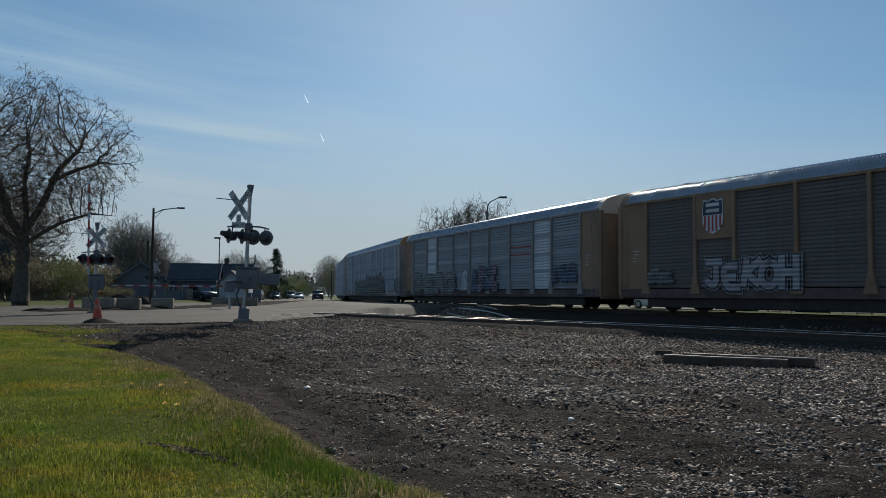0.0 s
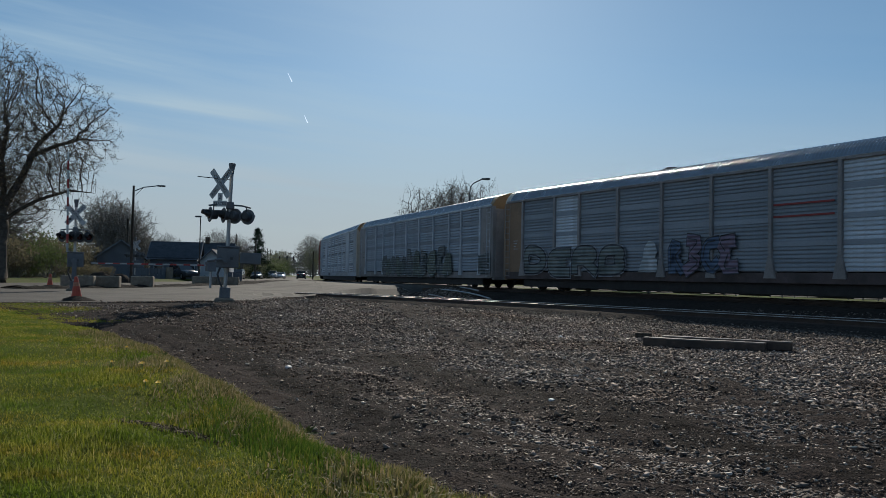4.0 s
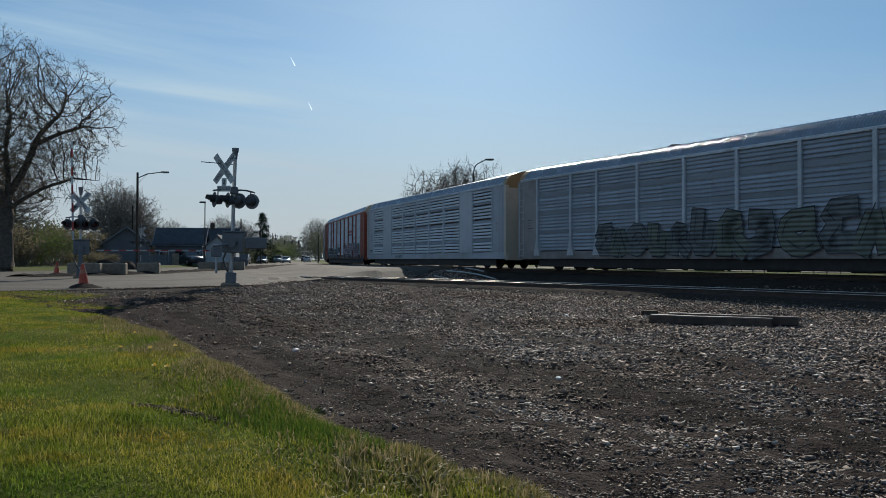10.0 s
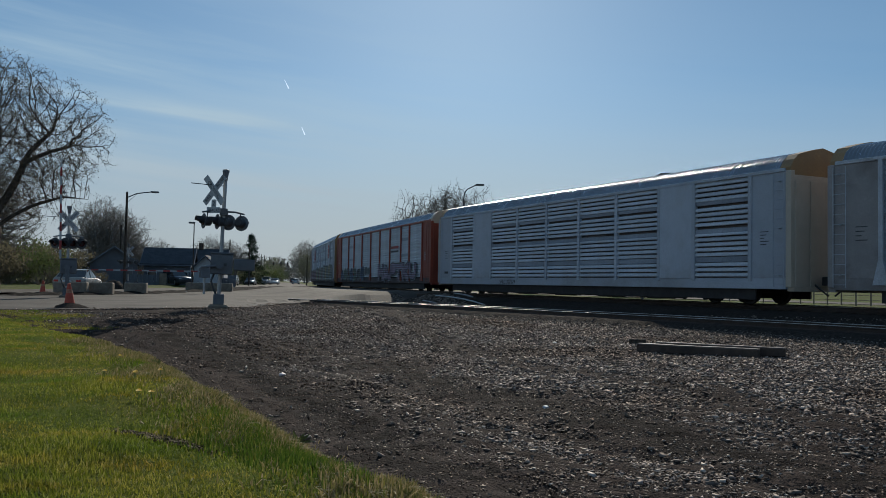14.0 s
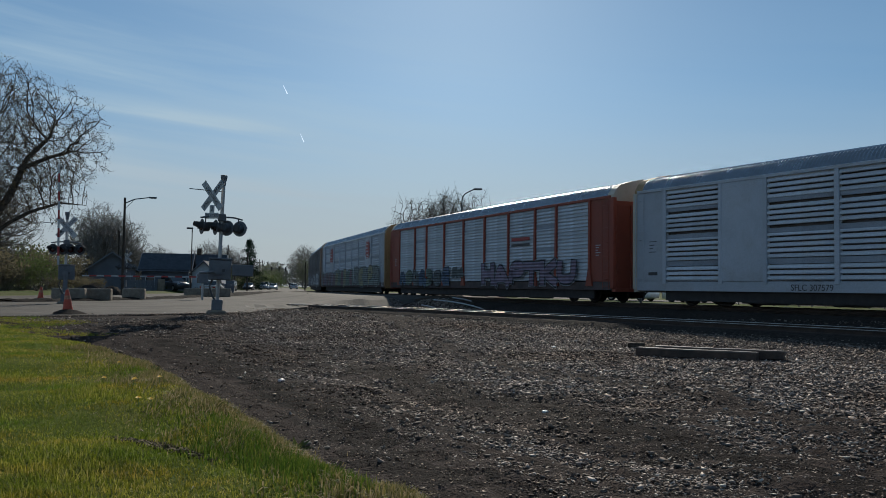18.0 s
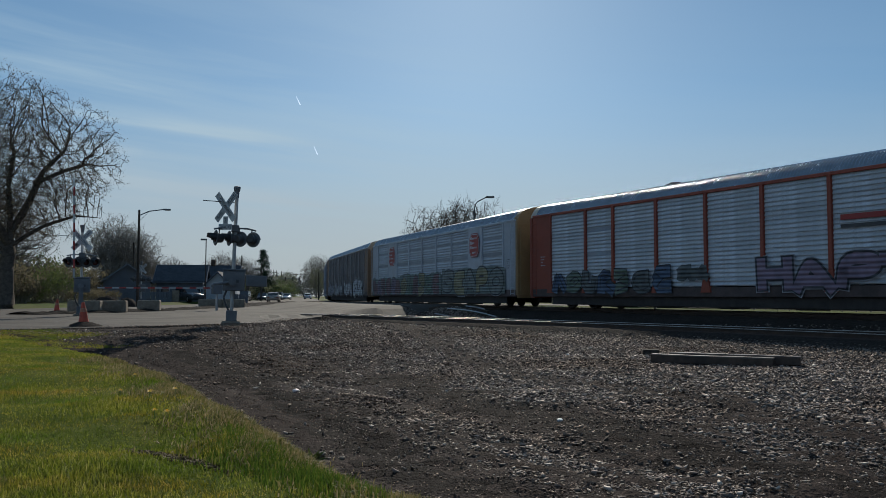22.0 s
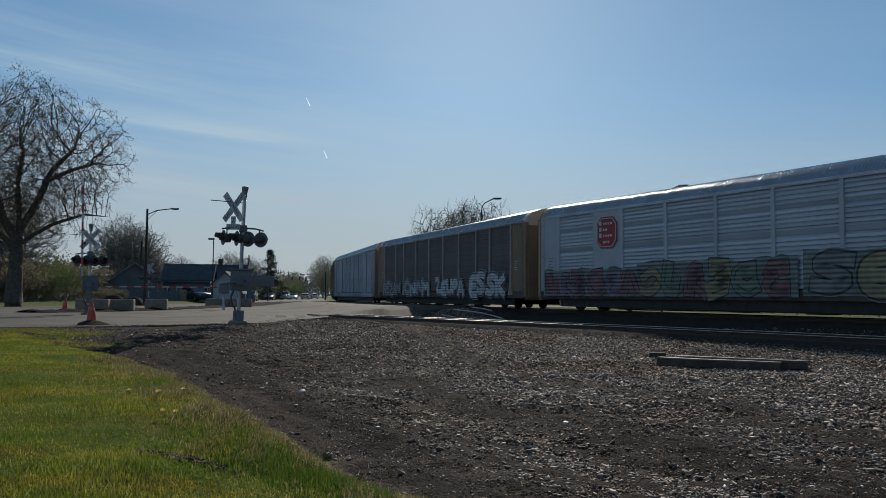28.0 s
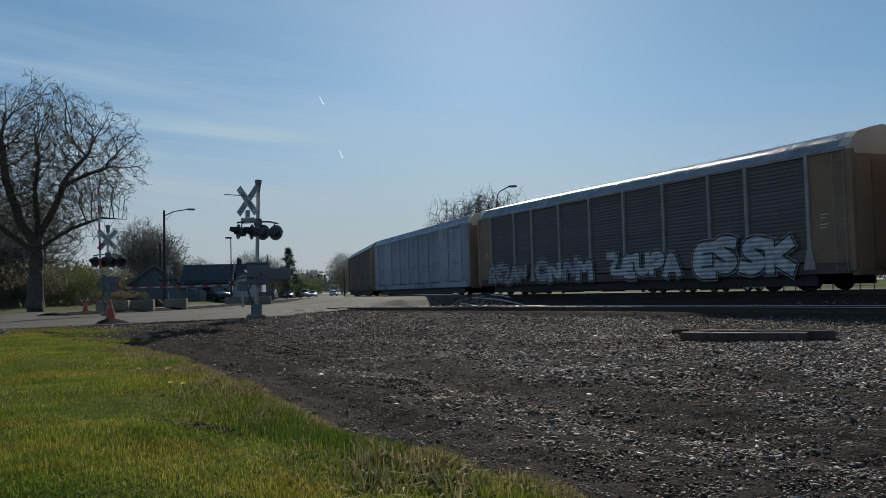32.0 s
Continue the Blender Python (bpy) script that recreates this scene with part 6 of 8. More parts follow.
house("low dark house with a long blue-black shingle roof", facing(-112.0, 24.1, 0.0) @ Matrix.Rotation(radians(-7), 4, "Z"), 5.6, 6.0, 2.9, 4.8, M["siding"], M["slateroof"], ((-1.8, 0.7, 1.0, 1.1), (0.2, 0.7, 1.0, 1.1), (2.0, 0.7, 1.0, 1.1)), gable="palewall")
house("dark roofed house with a brown chimney behind its neighbour", facing(-119.5, 30.6, 0.0) @ Matrix.Rotation(radians(-6), 4, "Z"), 5.4, 6.0, 3.4, 5.1, M["siding"], M["slateroof"], ((-1.2, 0.7, 1.0, 1.1), (1.2, 0.7, 1.0, 1.1)), -0.7, gable="palewall")
house("small grey-blue house with a steep gable", facing(-109, 16.8, 0.3) @ Matrix.Rotation(radians(90), 4, "Z"), 7.0, 5.2, 2.4, 4.3, M["siding"], M["slateroof"], ((-1.4, 0.8, 0.9, 1.1), (1.4, 0.8, 0.9, 1.1)))
house("narrow pale house with a white gable beside the dark roofs", facing(-110.5, 28.7, 0.0) @ Matrix.Rotation(radians(80), 4, "Z"), 5.0, 2.9, 2.5, 3.9, M["palewall"], M["slateroof"], ((-1.2, 0.8, 0.9, 1.1), (1.2, 0.8, 0.9, 1.1)))
house("dark shed at the edge of the trees", facing(-92, -3.0, 0.2), 9.0, 6.0, 3.4, 5.6, M["siding"], M["slateroof"], ((-2, 1, 1, 1.1), (2, 1, 1, 1.1)))


def yard_wall(x, y, n, label, end=True):
    w = thing("yard_fence", label, "fence", facing(x, y, gz(x, y) - 0.03))
    for i in range(n):
        part("board", cached("yboard", lambda: mesh("board", box(-0.14, 0.14, -0.02, 0.02, 0.0, 1.25, 0.006), M["siding"])), None, w).location = (-4.5 + i * 0.3, random.uniform(-.01, .01), random.uniform(-.02, .02))
    for i in range(n // 8 + 1):
        part("post", cached("ypost", lambda: mesh("post", box(-0.06, 0.06, 0.02, 0.14, -0.2, 1.3, 0.006), M["tie"])), None, w).location = (-4.5 + i * 2.4, 0, 0)
    if end:
        part("end_post", box(4.4, 5.2, -0.3, 0.1, -0.2, 1.4, 0.02), M["concrete"], w, "pale concrete end post")


yard_wall(-104.1, 16.7, 30, "long grey board fence in front of the houses")
yard_wall(-109.2, 28.6, 26, "grey board fence behind the parked van", False)


def utility_pole(x, y, hgt, arm=True):
    p = thing("utility_pole", "dark wooden utility pole" + (" with a short cross arm" if arm else ""), "utility pole", facing(x, y, gz(x, y)), "utility poles along the road")
    part("pole", rod(bmesh.new(), (0, 0, -0.5), (0, 0, hgt), 0.14, 0.10, 8), M["pole"], p)
    if arm:
        part("cross_arm", box(-0.7, 0.7, -0.06, 0.06, hgt - 0.7, hgt - 0.58, 0.01), M["pole"], p)
        for x0 in (-0.6, 0.0, 0.6):
            part("insulator", rod(bmesh.new(), (x0, 0, hgt - 0.58), (x0, 0, hgt - 0.42), 0.05, 0.03, 6), M["grey"], p)
        part("transformer", rod(bmesh.new(), (0.35, 0, hgt - 2.6), (0.35, 0, hgt - 1.7), 0.28, 0.28, 10), M["grey"], p)


for x, y, hgt, arm in ((-276, 89.1, 9.6, False), (-304, 99.3, 10.2, True), (-284.6, 94.9, 9.4, True), (-168.2, 64.2, 6.0, False), (-163.5, 46.4, 8.8, False), (-143.5, 44.2, 6.6, False), (-118.4, 19.0, 7.8, False)):
    utility_pole(x, y, hgt, arm)


def traffic_signal():
    p = thing("traffic_signal", "span-arm traffic signal over the far road", "traffic light", facing(-245.5, 84.5, gz(-245.5, 84.5)))
    part("pole", rod(bmesh.new(), (-3.2, 0, -0.5), (-3.2, 0, 6.4), 0.14, 0.1, 8), M["grey"], p)
    part("arm", rod(bmesh.new(), (-3.2, 0, 6.0), (3, 0, 6.2), 0.09, 0.06, 8), M["grey"], p)
    for x in (-1.4, 0.8, 2.7):
        hd = part("signal_head", box(x - 0.2, x + 0.2, -0.2, 0.1, 5.4, 6.5, 0.03), M["black"], p)
        for k in range(3):
            part("lens", rod(bmesh.new(), (x, -0.24, 5.6 + 0.34 * k), (x, -0.2, 5.6 + 0.34 * k), 0.12, 0.12, 10), M["lamp_red"], hd)


traffic_signal()


def fence_beyond():
    """A low rail fence on the sunny side beyond the train."""
    f = thing("rail_fence", "low pale wire fence along the grass beyond the train", "fence")
    for i in range(46):
        x = -44 + i * 1.0
        part("post", cached("fpost", lambda: mesh("post", box(-0.035, 0.035, -0.035, 0.035, 0, 1.0, 0.005), M["concrete"])), None, f).location = (x, 49.0, gz(x, 49.0) - 0.02)
    for z in (0.35, 0.65, 0.92):
        part("wire", rod(bmesh.new(), (-44, 49.0, gz(-44, 49) + z), (1, 49.0, gz(0, 49) + z), 0.018, 0.018, 5), M["concrete"], f)


fence_beyond()
strip("far_street", [((-90 + 15 * i, 53), (-90 + 15 * i, 62)) for i in range(9)], M["asphalt"], 0.03, "sunlit street beyond the railway", "road")

# ---- trees ----
M["bark"] = surface("bark", (0.075, 0.065, 0.056), (0.14, 0.12, 0.10), 4, 0.95, 0, 0.8, 14)
M["twig"] = surface("twigs", (0.1736, 0.155, 0.1364), (0.2356, 0.2108, 0.186), 2, 0.95, 0, 0.2, 14)
M["bud"] = surface("young_buds", (0.1125, 0.1013, 0.06375), (0.1575, 0.1387, 0.09), 1.5, 0.8, 0, 0.1, 20, trans=0.55)
M["leaf"] = surface("spring_leaves", (0.0825, 0.1125, 0.03375), (0.1425, 0.1725, 0.06), 0.8, 0.8, 0, 0.1, 20, trans=0.35)
M["leaf_pale"] = surface("pale_spring_leaves", (0.1445, 0.1615, 0.085), (0.2125, 0.221, 0.136), 0.8, 0.8, 0, 0.1, 20, trans=0.45)
M["needle"] = surface("dark_needles", (0.012, 0.028, 0.014), (0.025, 0.045, 0.022), 1.2, 0.85, 0, 0.1, 20)


class Wood:
    """Collects tapered limbs and leaves as plain lists."""

    def __init__(self, seed):
        self.r = random.Random(seed)
        self.v, self.f, self.lv, self.lf, self.tips = [], [], [], [], []
        self.env = None
        self.wild, self.fine = 0.13, 0.008

    def limb(self, pts, n):
        base = len(self.v)
        for i, (p, rad) in enumerate(pts):
            d = (pts[min(i + 1, len(pts) - 1)][0] - pts[max(i - 1, 0)][0]).normalized()
            q = d.to_track_quat("Z", "Y").to_matrix()
            for k in range(n):
                self.v.append(p + q @ Vector((rad * math.cos(6.2832 * k / n), rad * math.sin(6.2832 * k / n), 0)))
        for i in range(len(pts) - 1):
            for k in range(n):
                a, b = base + i * n + k, base + i * n + (k + 1) % n
                self.f.append((a, b, b + n, a + n))

    def grow(self, p, d, length, rad, depth, spread, lift, kids, bare=0.35):
        r = self.r
        steps = 4 if depth > 1 else 3
        pts = [(p.copy(), rad)]
        at = [p.copy()]
        cur, dv = p.copy(), d.normalized()
        for i in range(steps):
            dv = (dv + Vector((r.gauss(0, self.wild), r.gauss(0, self.wild), r.gauss(0, self.wild * 0.8) + lift))).normalized()
            cur = cur + dv * length / steps
            stop = False
            if self.env:
                c, ra = self.env
                q = Vector(((cur.x - c[0]) / ra[0], (cur.y - c[1]) / ra[1], (cur.z - c[2]) / ra[2]))
                stop = q.length > r.uniform(0.86, 1.02)
            pts.append((cur.copy(), max(rad * (1 - 0.55 * (i + 1) / steps), self.fine)))
            at.append(cur.copy())
            if stop:
                steps = i + 1
                break
        self.limb(pts, 8 if rad > 0.15 else (5 if rad > 0.04 else 3))
        if depth == 0:
            self.tips.append((cur.copy(), dv.copy()))
            return
        n = kids[min(depth, len(kids) - 1)]
        for k in range(n):
            u = bare + (1 - bare) * (k + r.random()) / n
            seg = min(int(u * steps), steps - 1)
            w = u * steps - seg
            start = at[seg].lerp(at[seg + 1], w)
            side = Vector((r.gauss(0, 1), r.gauss(0, 1), r.gauss(0, .5))).normalized()
            nd = (dv * (1.05 - spread * 0.3) + side * spread + Vector((0, 0, 0.12))).normalized()
            self.grow(start, nd, length * r.uniform(0.52, 0.8), pts[seg][1] * r.uniform(0.42, 0.62), depth - 1, spread, lift, kids, 0.2)

    def leaves(self, where, count, spread, size):
        r = self.r
        for _ in range(count):
            p, d = r.choice(where)
            c = p + Vector((r.gauss(0, spread), r.gauss(0, spread), r.gauss(0, spread)))
            q = Euler((r.uniform(0, 6.3), r.uniform(0, 6.3), r.uniform(0, 6.3))).to_matrix()
            s = size * r.uniform(0.6, 1.3)
            b = len(self.lv)
            for u, w in ((-0.5, 0), (0, -0.35), (0.5, 0), (0, 0.35)):
                self.lv.append(c + q @ Vector((u * s, w * s, 0.1 * s * (u * u))))
            self.lf.append((b, b + 1, b + 2, b + 3))

    def make(self, name, label, category, m, bark, leaf, group=""):
        t = thing(name, label, category, m, group)
        me = bpy.data.meshes.new("trunk")
        me.from_pydata(self.v, [], self.f)
        me.materials.append(bark)
        me.polygons.foreach_set("use_smooth", [True] * len(me.polygons))
        part("trunk", me, None, t)
        if self.lf:
            me = bpy.data.meshes.new("crown")
            me.from_pydata(self.lv, [], self.lf)
            me.materials.append(leaf)
            part("crown", me, None, t)
        return t


def spread_crown(w, stems, centre, radii, count, step, reach, kill, tip, droop=0.0, low=-1.0):
    """Grows boughs from the given stems towards points strewn in a crown, then thickens them from the tips down."""
    rg = np.random.default_rng(w.r.randrange(10 ** 6))
    q = rg.normal(size=(count * 3, 3))
    q = q / np.linalg.norm(q, axis=1)[:, None] * (rg.random(len(q)) ** 0.42)[:, None]
    ang = np.arctan2(q[:, 1], q[:, 0])
    q = q * (1 + 0.10 * np.sin(3 * ang + 5 * q[:, 2]) + 0.07 * np.sin(7 * ang - 4 * q[:, 2]))[:, None]
    goal = (q[q[:, 2] > low] * np.array(radii) + np.array(centre))[:count]
    nodes, up = [], []
    for line in stems:
        prev = -1
        if nodes:
            prev = int(np.argmin(np.linalg.norm(np.array(nodes) - np.array(line[0]), axis=1)))
        for a, b in zip(line, line[1:]):
            n = max(1, int(math.dist(a, b) / step))
            for i in range(1 if nodes else 0, n + 1):
                u = i / n
                nodes.append([a[k] + (b[k] - a[k]) * u + (rg.normal(0, 0.05 * step) if 0 < u < 1 else 0) for k in range(3)])
                up.append(prev)
                prev = len(nodes) - 1
    P = np.array(nodes)
    dist = np.linalg.norm(goal[:, None] - P[None], axis=2)
    who, near = dist.argmin(1), dist.min(1)
    way = np.zeros_like(P)
    seen = set()
    for _ in range(160):
        act = near < reach
        if not act.any():
            break
        pull = np.zeros_like(P)
        d = goal[act] - P[who[act]]
        np.add.at(pull, who[act], d / np.linalg.norm(d, axis=1)[:, None])
        idx = np.unique(who[act])
        v = pull[idx]
        v = v / (np.linalg.norm(v, axis=1)[:, None] + 1e-9) + 0.55 * way[idx] + rg.normal(0, 0.10, v.shape)
        v[:, 2] -= droop
        v = v / (np.linalg.norm(v, axis=1)[:, None] + 1e-9)
        fresh = P[idx] + v * step
        cells = [tuple(c) for c in np.round(fresh / (0.4 * step)).astype(int).tolist()]
        free = np.array([c not in seen for c in cells])
        seen.update(cells)
        if not free.any():
            break
        fresh, v, idx = fresh[free], v[free], idx[free]
        base = len(P)
        P, way, up = np.vstack([P, fresh]), np.vstack([way, v]), up + idx.tolist()
        dist = np.linalg.norm(goal[:, None] - fresh[None], axis=2)
        k = dist.argmin(1)
        best = dist[np.arange(len(goal)), k]
        closer = best < near
        who, near = np.where(closer, base + k, who), np.where(closer, best, near)
        keep = near > kill
        goal, who, near = goal[keep], who[keep], near[keep]
        if not len(goal) or len(P) > 45000:
            break
    n = len(P)
    kids = [[] for _ in range(n)]
    load = np.zeros(n)
    rad = np.zeros(n)
    for i in range(n - 1, -1, -1):
        rad[i] = max(tip, load[i] ** (1 / 2.25))
        if up[i] >= 0:
            kids[up[i]].append(i)
            load[up[i]] += rad[i] ** 2.25
    starts = [(0, -1)]
    V = [Vector(p) for p in P]
    while starts:
        i, root = starts.pop()
        pts = [(V[root], min(rad[i] * 1.1, rad[root]))] if root >= 0 else []
        while True:
            pts.append((V[i], rad[i]))
            ch = sorted(kids[i], key=lambda c: rad[c])
            if not ch:
                w.tips.append((V[i], Vector(way[i])))
                break
            starts += [(c, i) for c in ch[:-1]]
            i = ch[-1]
        w.limb(pts, 10 if pts[0][1] > 0.2 else (5 if pts[0][1] > 0.05 else 3))
    return float(rad[0])


def twigs(w, per, length, rad):
    """Short fine twigs fanned about every tip."""
    r = w.r
    for p, d in list(w.tips):
        for _ in range(per):
            e = (d + Vector((r.gauss(0, 0.6), r.gauss(0, 0.6), r.gauss(0, 0.6)))).normalized()
            f = (e + Vector((r.gauss(0, 0.4), r.gauss(0, 0.4), r.gauss(0, 0.4)))).normalized()
            ln = length * r.uniform(0.5, 1.2)
            a, b = p + e * ln * 0.5, p + e * ln * 0.5 + f * ln * 0.5
            w.limb([(p, rad), (a, rad * 0.8), (b, rad * 0.5)], 3)
            w.tips.append((b, f))


def big_tree():
    w = Wood(11)
    stems = [[(0, 0, -0.4), (0.05, 0, 2.4), (0.15, 0, 4.4), (0.2, 0.1, 6.6), (0.0, 0.3, 9.0), (0.3, 0.2, 11.5)],
             [(0.15, 0, 4.4), (1.2, -0.3, 5.2), (2.6, -0.4, 6.1), (4.6, -0.3, 6.9), (6.4, -0.2, 6.8)],
             [(0.2, 0.1, 5.4), (1.3, 0.4, 7.6), (2.3, 0.5, 10.2), (3.8, 0.4, 12.0)],
             [(0.15, 0, 4.6), (-1.0, -0.5, 6.6), (-1.9, -0.6, 9.6), (-2.2, -0.6, 12.4)],
             [(0.15, 0, 4.2), (-1.8, 0.6, 5.8), (-4.2, 0.9, 7.6)], [(2.0, 0.45, 9.4), (3.8, 0.6, 10.4), (5.4, 0.6, 11.0)]]
    r0 = spread_crown(w, stems, (-1.0, 0, 10.6), (8.5, 5.5, 6.1), 12000, 0.30, 1.7, 0.38, 0.016, 0.0, -0.88)
    twigs(w, 5, 0.65, 0.013)
    # flare of the trunk
    w.limb([(Vector((0, 0, -0.4)), 1.9 * r0), (Vector((0, 0, 0.2)), 1.4 * r0), (Vector((0.02, 0, 1.0)), 1.15 * r0), (Vector((0.05, 0, 2.4)), 1.02 * r0), (Vector((0.07, 0, 2.9)), 0.9 * r0)], 12)
    w.leaves(w.tips, 24000, 0.14, 0.09)
    return w


big = big_tree().make("tree", "large bare tree with spreading dark limbs and first buds", "tree", facing(-69.96, 2.3, 0.1), M["bark"], M["bud"], "trees")


def bare_tree(seed, hgt, spread=0.6, leaves=0, size=0.08, fine=0.022):
    w = Wood(seed)
    k = hgt / 10
    r = w.r
    stems = [[(0, 0, -0.3), (0, 0, 1.2 * k), (0.05 * k, 0, 2.6 * k)]]
    for i in range(5):
        a = i * 1.257 + r.random()
        stems.append([(0.0, 0, r.uniform(0.9, 1.6) * k), (0.7 * k * math.cos(a), 0.7 * k * math.sin(a), 3.2 * k), (1.3 * k * math.cos(a), 1.3 * k * math.sin(a), 5.2 * k)])
    spread_crown(w, stems, (0, 0, 6.0 * k), ((3.2 + spread) * k, (3.2 + spread) * k, 4.2 * k), 1800, 0.28 * k, 1.5 * k, 0.40 * k, fine, 0.0, -0.8)
    twigs(w, 3, 0.75 * k, fine * 0.75)
    if leaves:
        w.leaves(w.tips, leaves, 0.2 * k, size)
    return w


kinds = [bare_tree(21, 10, 0.7, 1800).make("tree", "bare brown tree with fine twigs beside the road", "tree", facing(-129, 20.5, 0.4), M["twig"], M["bud"], "trees"),
         bare_tree(22, 10, 0.8, 1600).make("tree", "bare brown tree with fine twigs beside the road", "tree", facing(-126, 17.5, 0.4), M["twig"], M["bud"], "trees"),
         bare_tree(23, 9, 0.6, 5200, 0.17).make("tree", "small tree in pale young leaf far down the road", "tree", facing(-296.0, 112.2, 0.2), M["twig"], M["leaf_pale"], "trees"),
         bare_tree(24, 11, 0.66, 400, 0.1, 0.018).make("tree", "bare tree standing behind the train", "tree", facing(-83.4, 45.6, -0.2), M["bark"], M["bud"], "trees")]
rt = random.Random(5)


def more(k, x, y, scale, turn=None):
    c = copy_thing(kinds[k], Matrix.Translation((x, y, gz(x, y) - 0.1)) @ Matrix.Rotation(rt.uniform(0, 6.28) if turn is None else turn, 4, "Z"))
    scale *= 1.28
    c.scale = (scale, scale, scale * rt.uniform(0.92, 1.08))
    return c


for k, x, y, s in ((0, -131, 22.5, 0.5), (0, -133, 18.5, 0.9), (1, -130, 24.5, 0.4), (1, -127, 23.0, 0.42), (0, -129, 17.5, 0.8), (1, -134, 21.0, 0.92), (0, -128, 19.0, 0.82),
                   (1, -165, 33.0, 0.62), (0, -168, 35.0, 0.6), (1, -170, 31.0, 0.6),
                   (0, -168, 47.0, 0.7), (1, -172, 44.5, 0.75), (0, -176, 49.5, 0.7), (1, -160, 42.0, 0.66),
                   (2, -215, 66, 0.5), (2, -245, 80, 0.55), (2, -275, 92, 0.6), (2, -232, 74.5, 0.42), (2, -292, 99, 0.7), (2, -318, 109, 0.8), (2, -200, 61, 0.42), (2, -188, 56, 0.34), (2, -225, 95, 0.5), (0, -330, 125, 1.3), (1, -340, 130, 1.3), (0, -350, 134, 1.2),
                   (3, -81.5, 46.3, 0.76), (3, -80.3, 47.6, 0.76), (3, -83.8, 48.2, 0.76), (3, -66.0, 57.0, 0.62), (3, -74.0, 53.0, 0.6),
                   (0, -166, 48.3, 0.62), (0, -108, 3.5, 0.27), (1, -110, 6.0, 0.27), (0, -112, 8.5, 0.3), (1, -106, 0.5, 0.27), (1, -114, 11.0, 0.34), (0, -104, -2.5, 0.27), (1, -92, 1.0, 0.85), (0, -95, 3.0, 0.8), (0, -90, -4, 0.8), (0, -88, -1.5, 0.75), (1, -97, 2.5, 1.0), (3, -79.6, 48.6, 0.76), (3, -82.0, 48.4, 0.76)):
    more(k, x, y, s)


kinds[2].scale = (0.78, 0.78, 1.15)


def conifer(x, y, hgt):
    w = Wood(31)
    w.limb([(Vector((0, 0, -0.3)), 0.2), (Vector((0, 0, hgt * 0.6)), 0.12), (Vector((0, 0, hgt)), 0.02)], 7)
    r = w.r
    z = 0.8
    while z < hgt - 0.2:
        k = 1 - z / hgt
        for i in range(6):
            a = r.uniform(0, 6.28)
            ln = (0.3 + 4.4 * k) * r.uniform(0.6, 1.1)
            tip = Vector((math.cos(a) * ln, math.sin(a) * ln, z - 0.22 * ln + 0.1))
            w.limb([(Vector((0, 0, z)), 0.03), (tip, 0.008)], 3)
            for j in range(8):
                w.tips.append((Vector((0, 0, z)).lerp(tip, 0.3 + 0.7 * (j / 7) ** 0.7), Vector((0, 0, 1))))
        z += 0.58
    w.leaves(w.tips, 15000, 0.2, 0.15)
    return w.make("conifer", "dark green spruce with drooping boughs behind the houses", "tree", facing(x, y, gz(x, y)), M["bark"], M["needle"], "trees")


conifer(-171.9, 53.4, 10.6)


def shrub(seed, hgt, wide, count, size, leaf, x, y, label):
    """A many-stemmed bush: stems with leaves strewn in uneven clumps about their ends."""
    w = Wood(seed)
    r = w.r
    for i in range(16):
        a = r.uniform(0, 6.28)
        e = r.uniform(0.5, 2.2)
        w.grow(Vector((math.cos(a) * wide * 0.15, math.sin(a) * wide * 0.15, -0.1)), Vector((math.cos(a), math.sin(a), e)), hgt * r.uniform(0.5, 0.85), 0.05, 2, 0.6, 0.05, (0, 3, 4))
    w.leaves(w.tips, count, hgt * 0.09, size)
    return w.make("bush", label, "bush", facing(x, y, gz(x, y)), M["twig"], M[leaf], "roadside bushes")


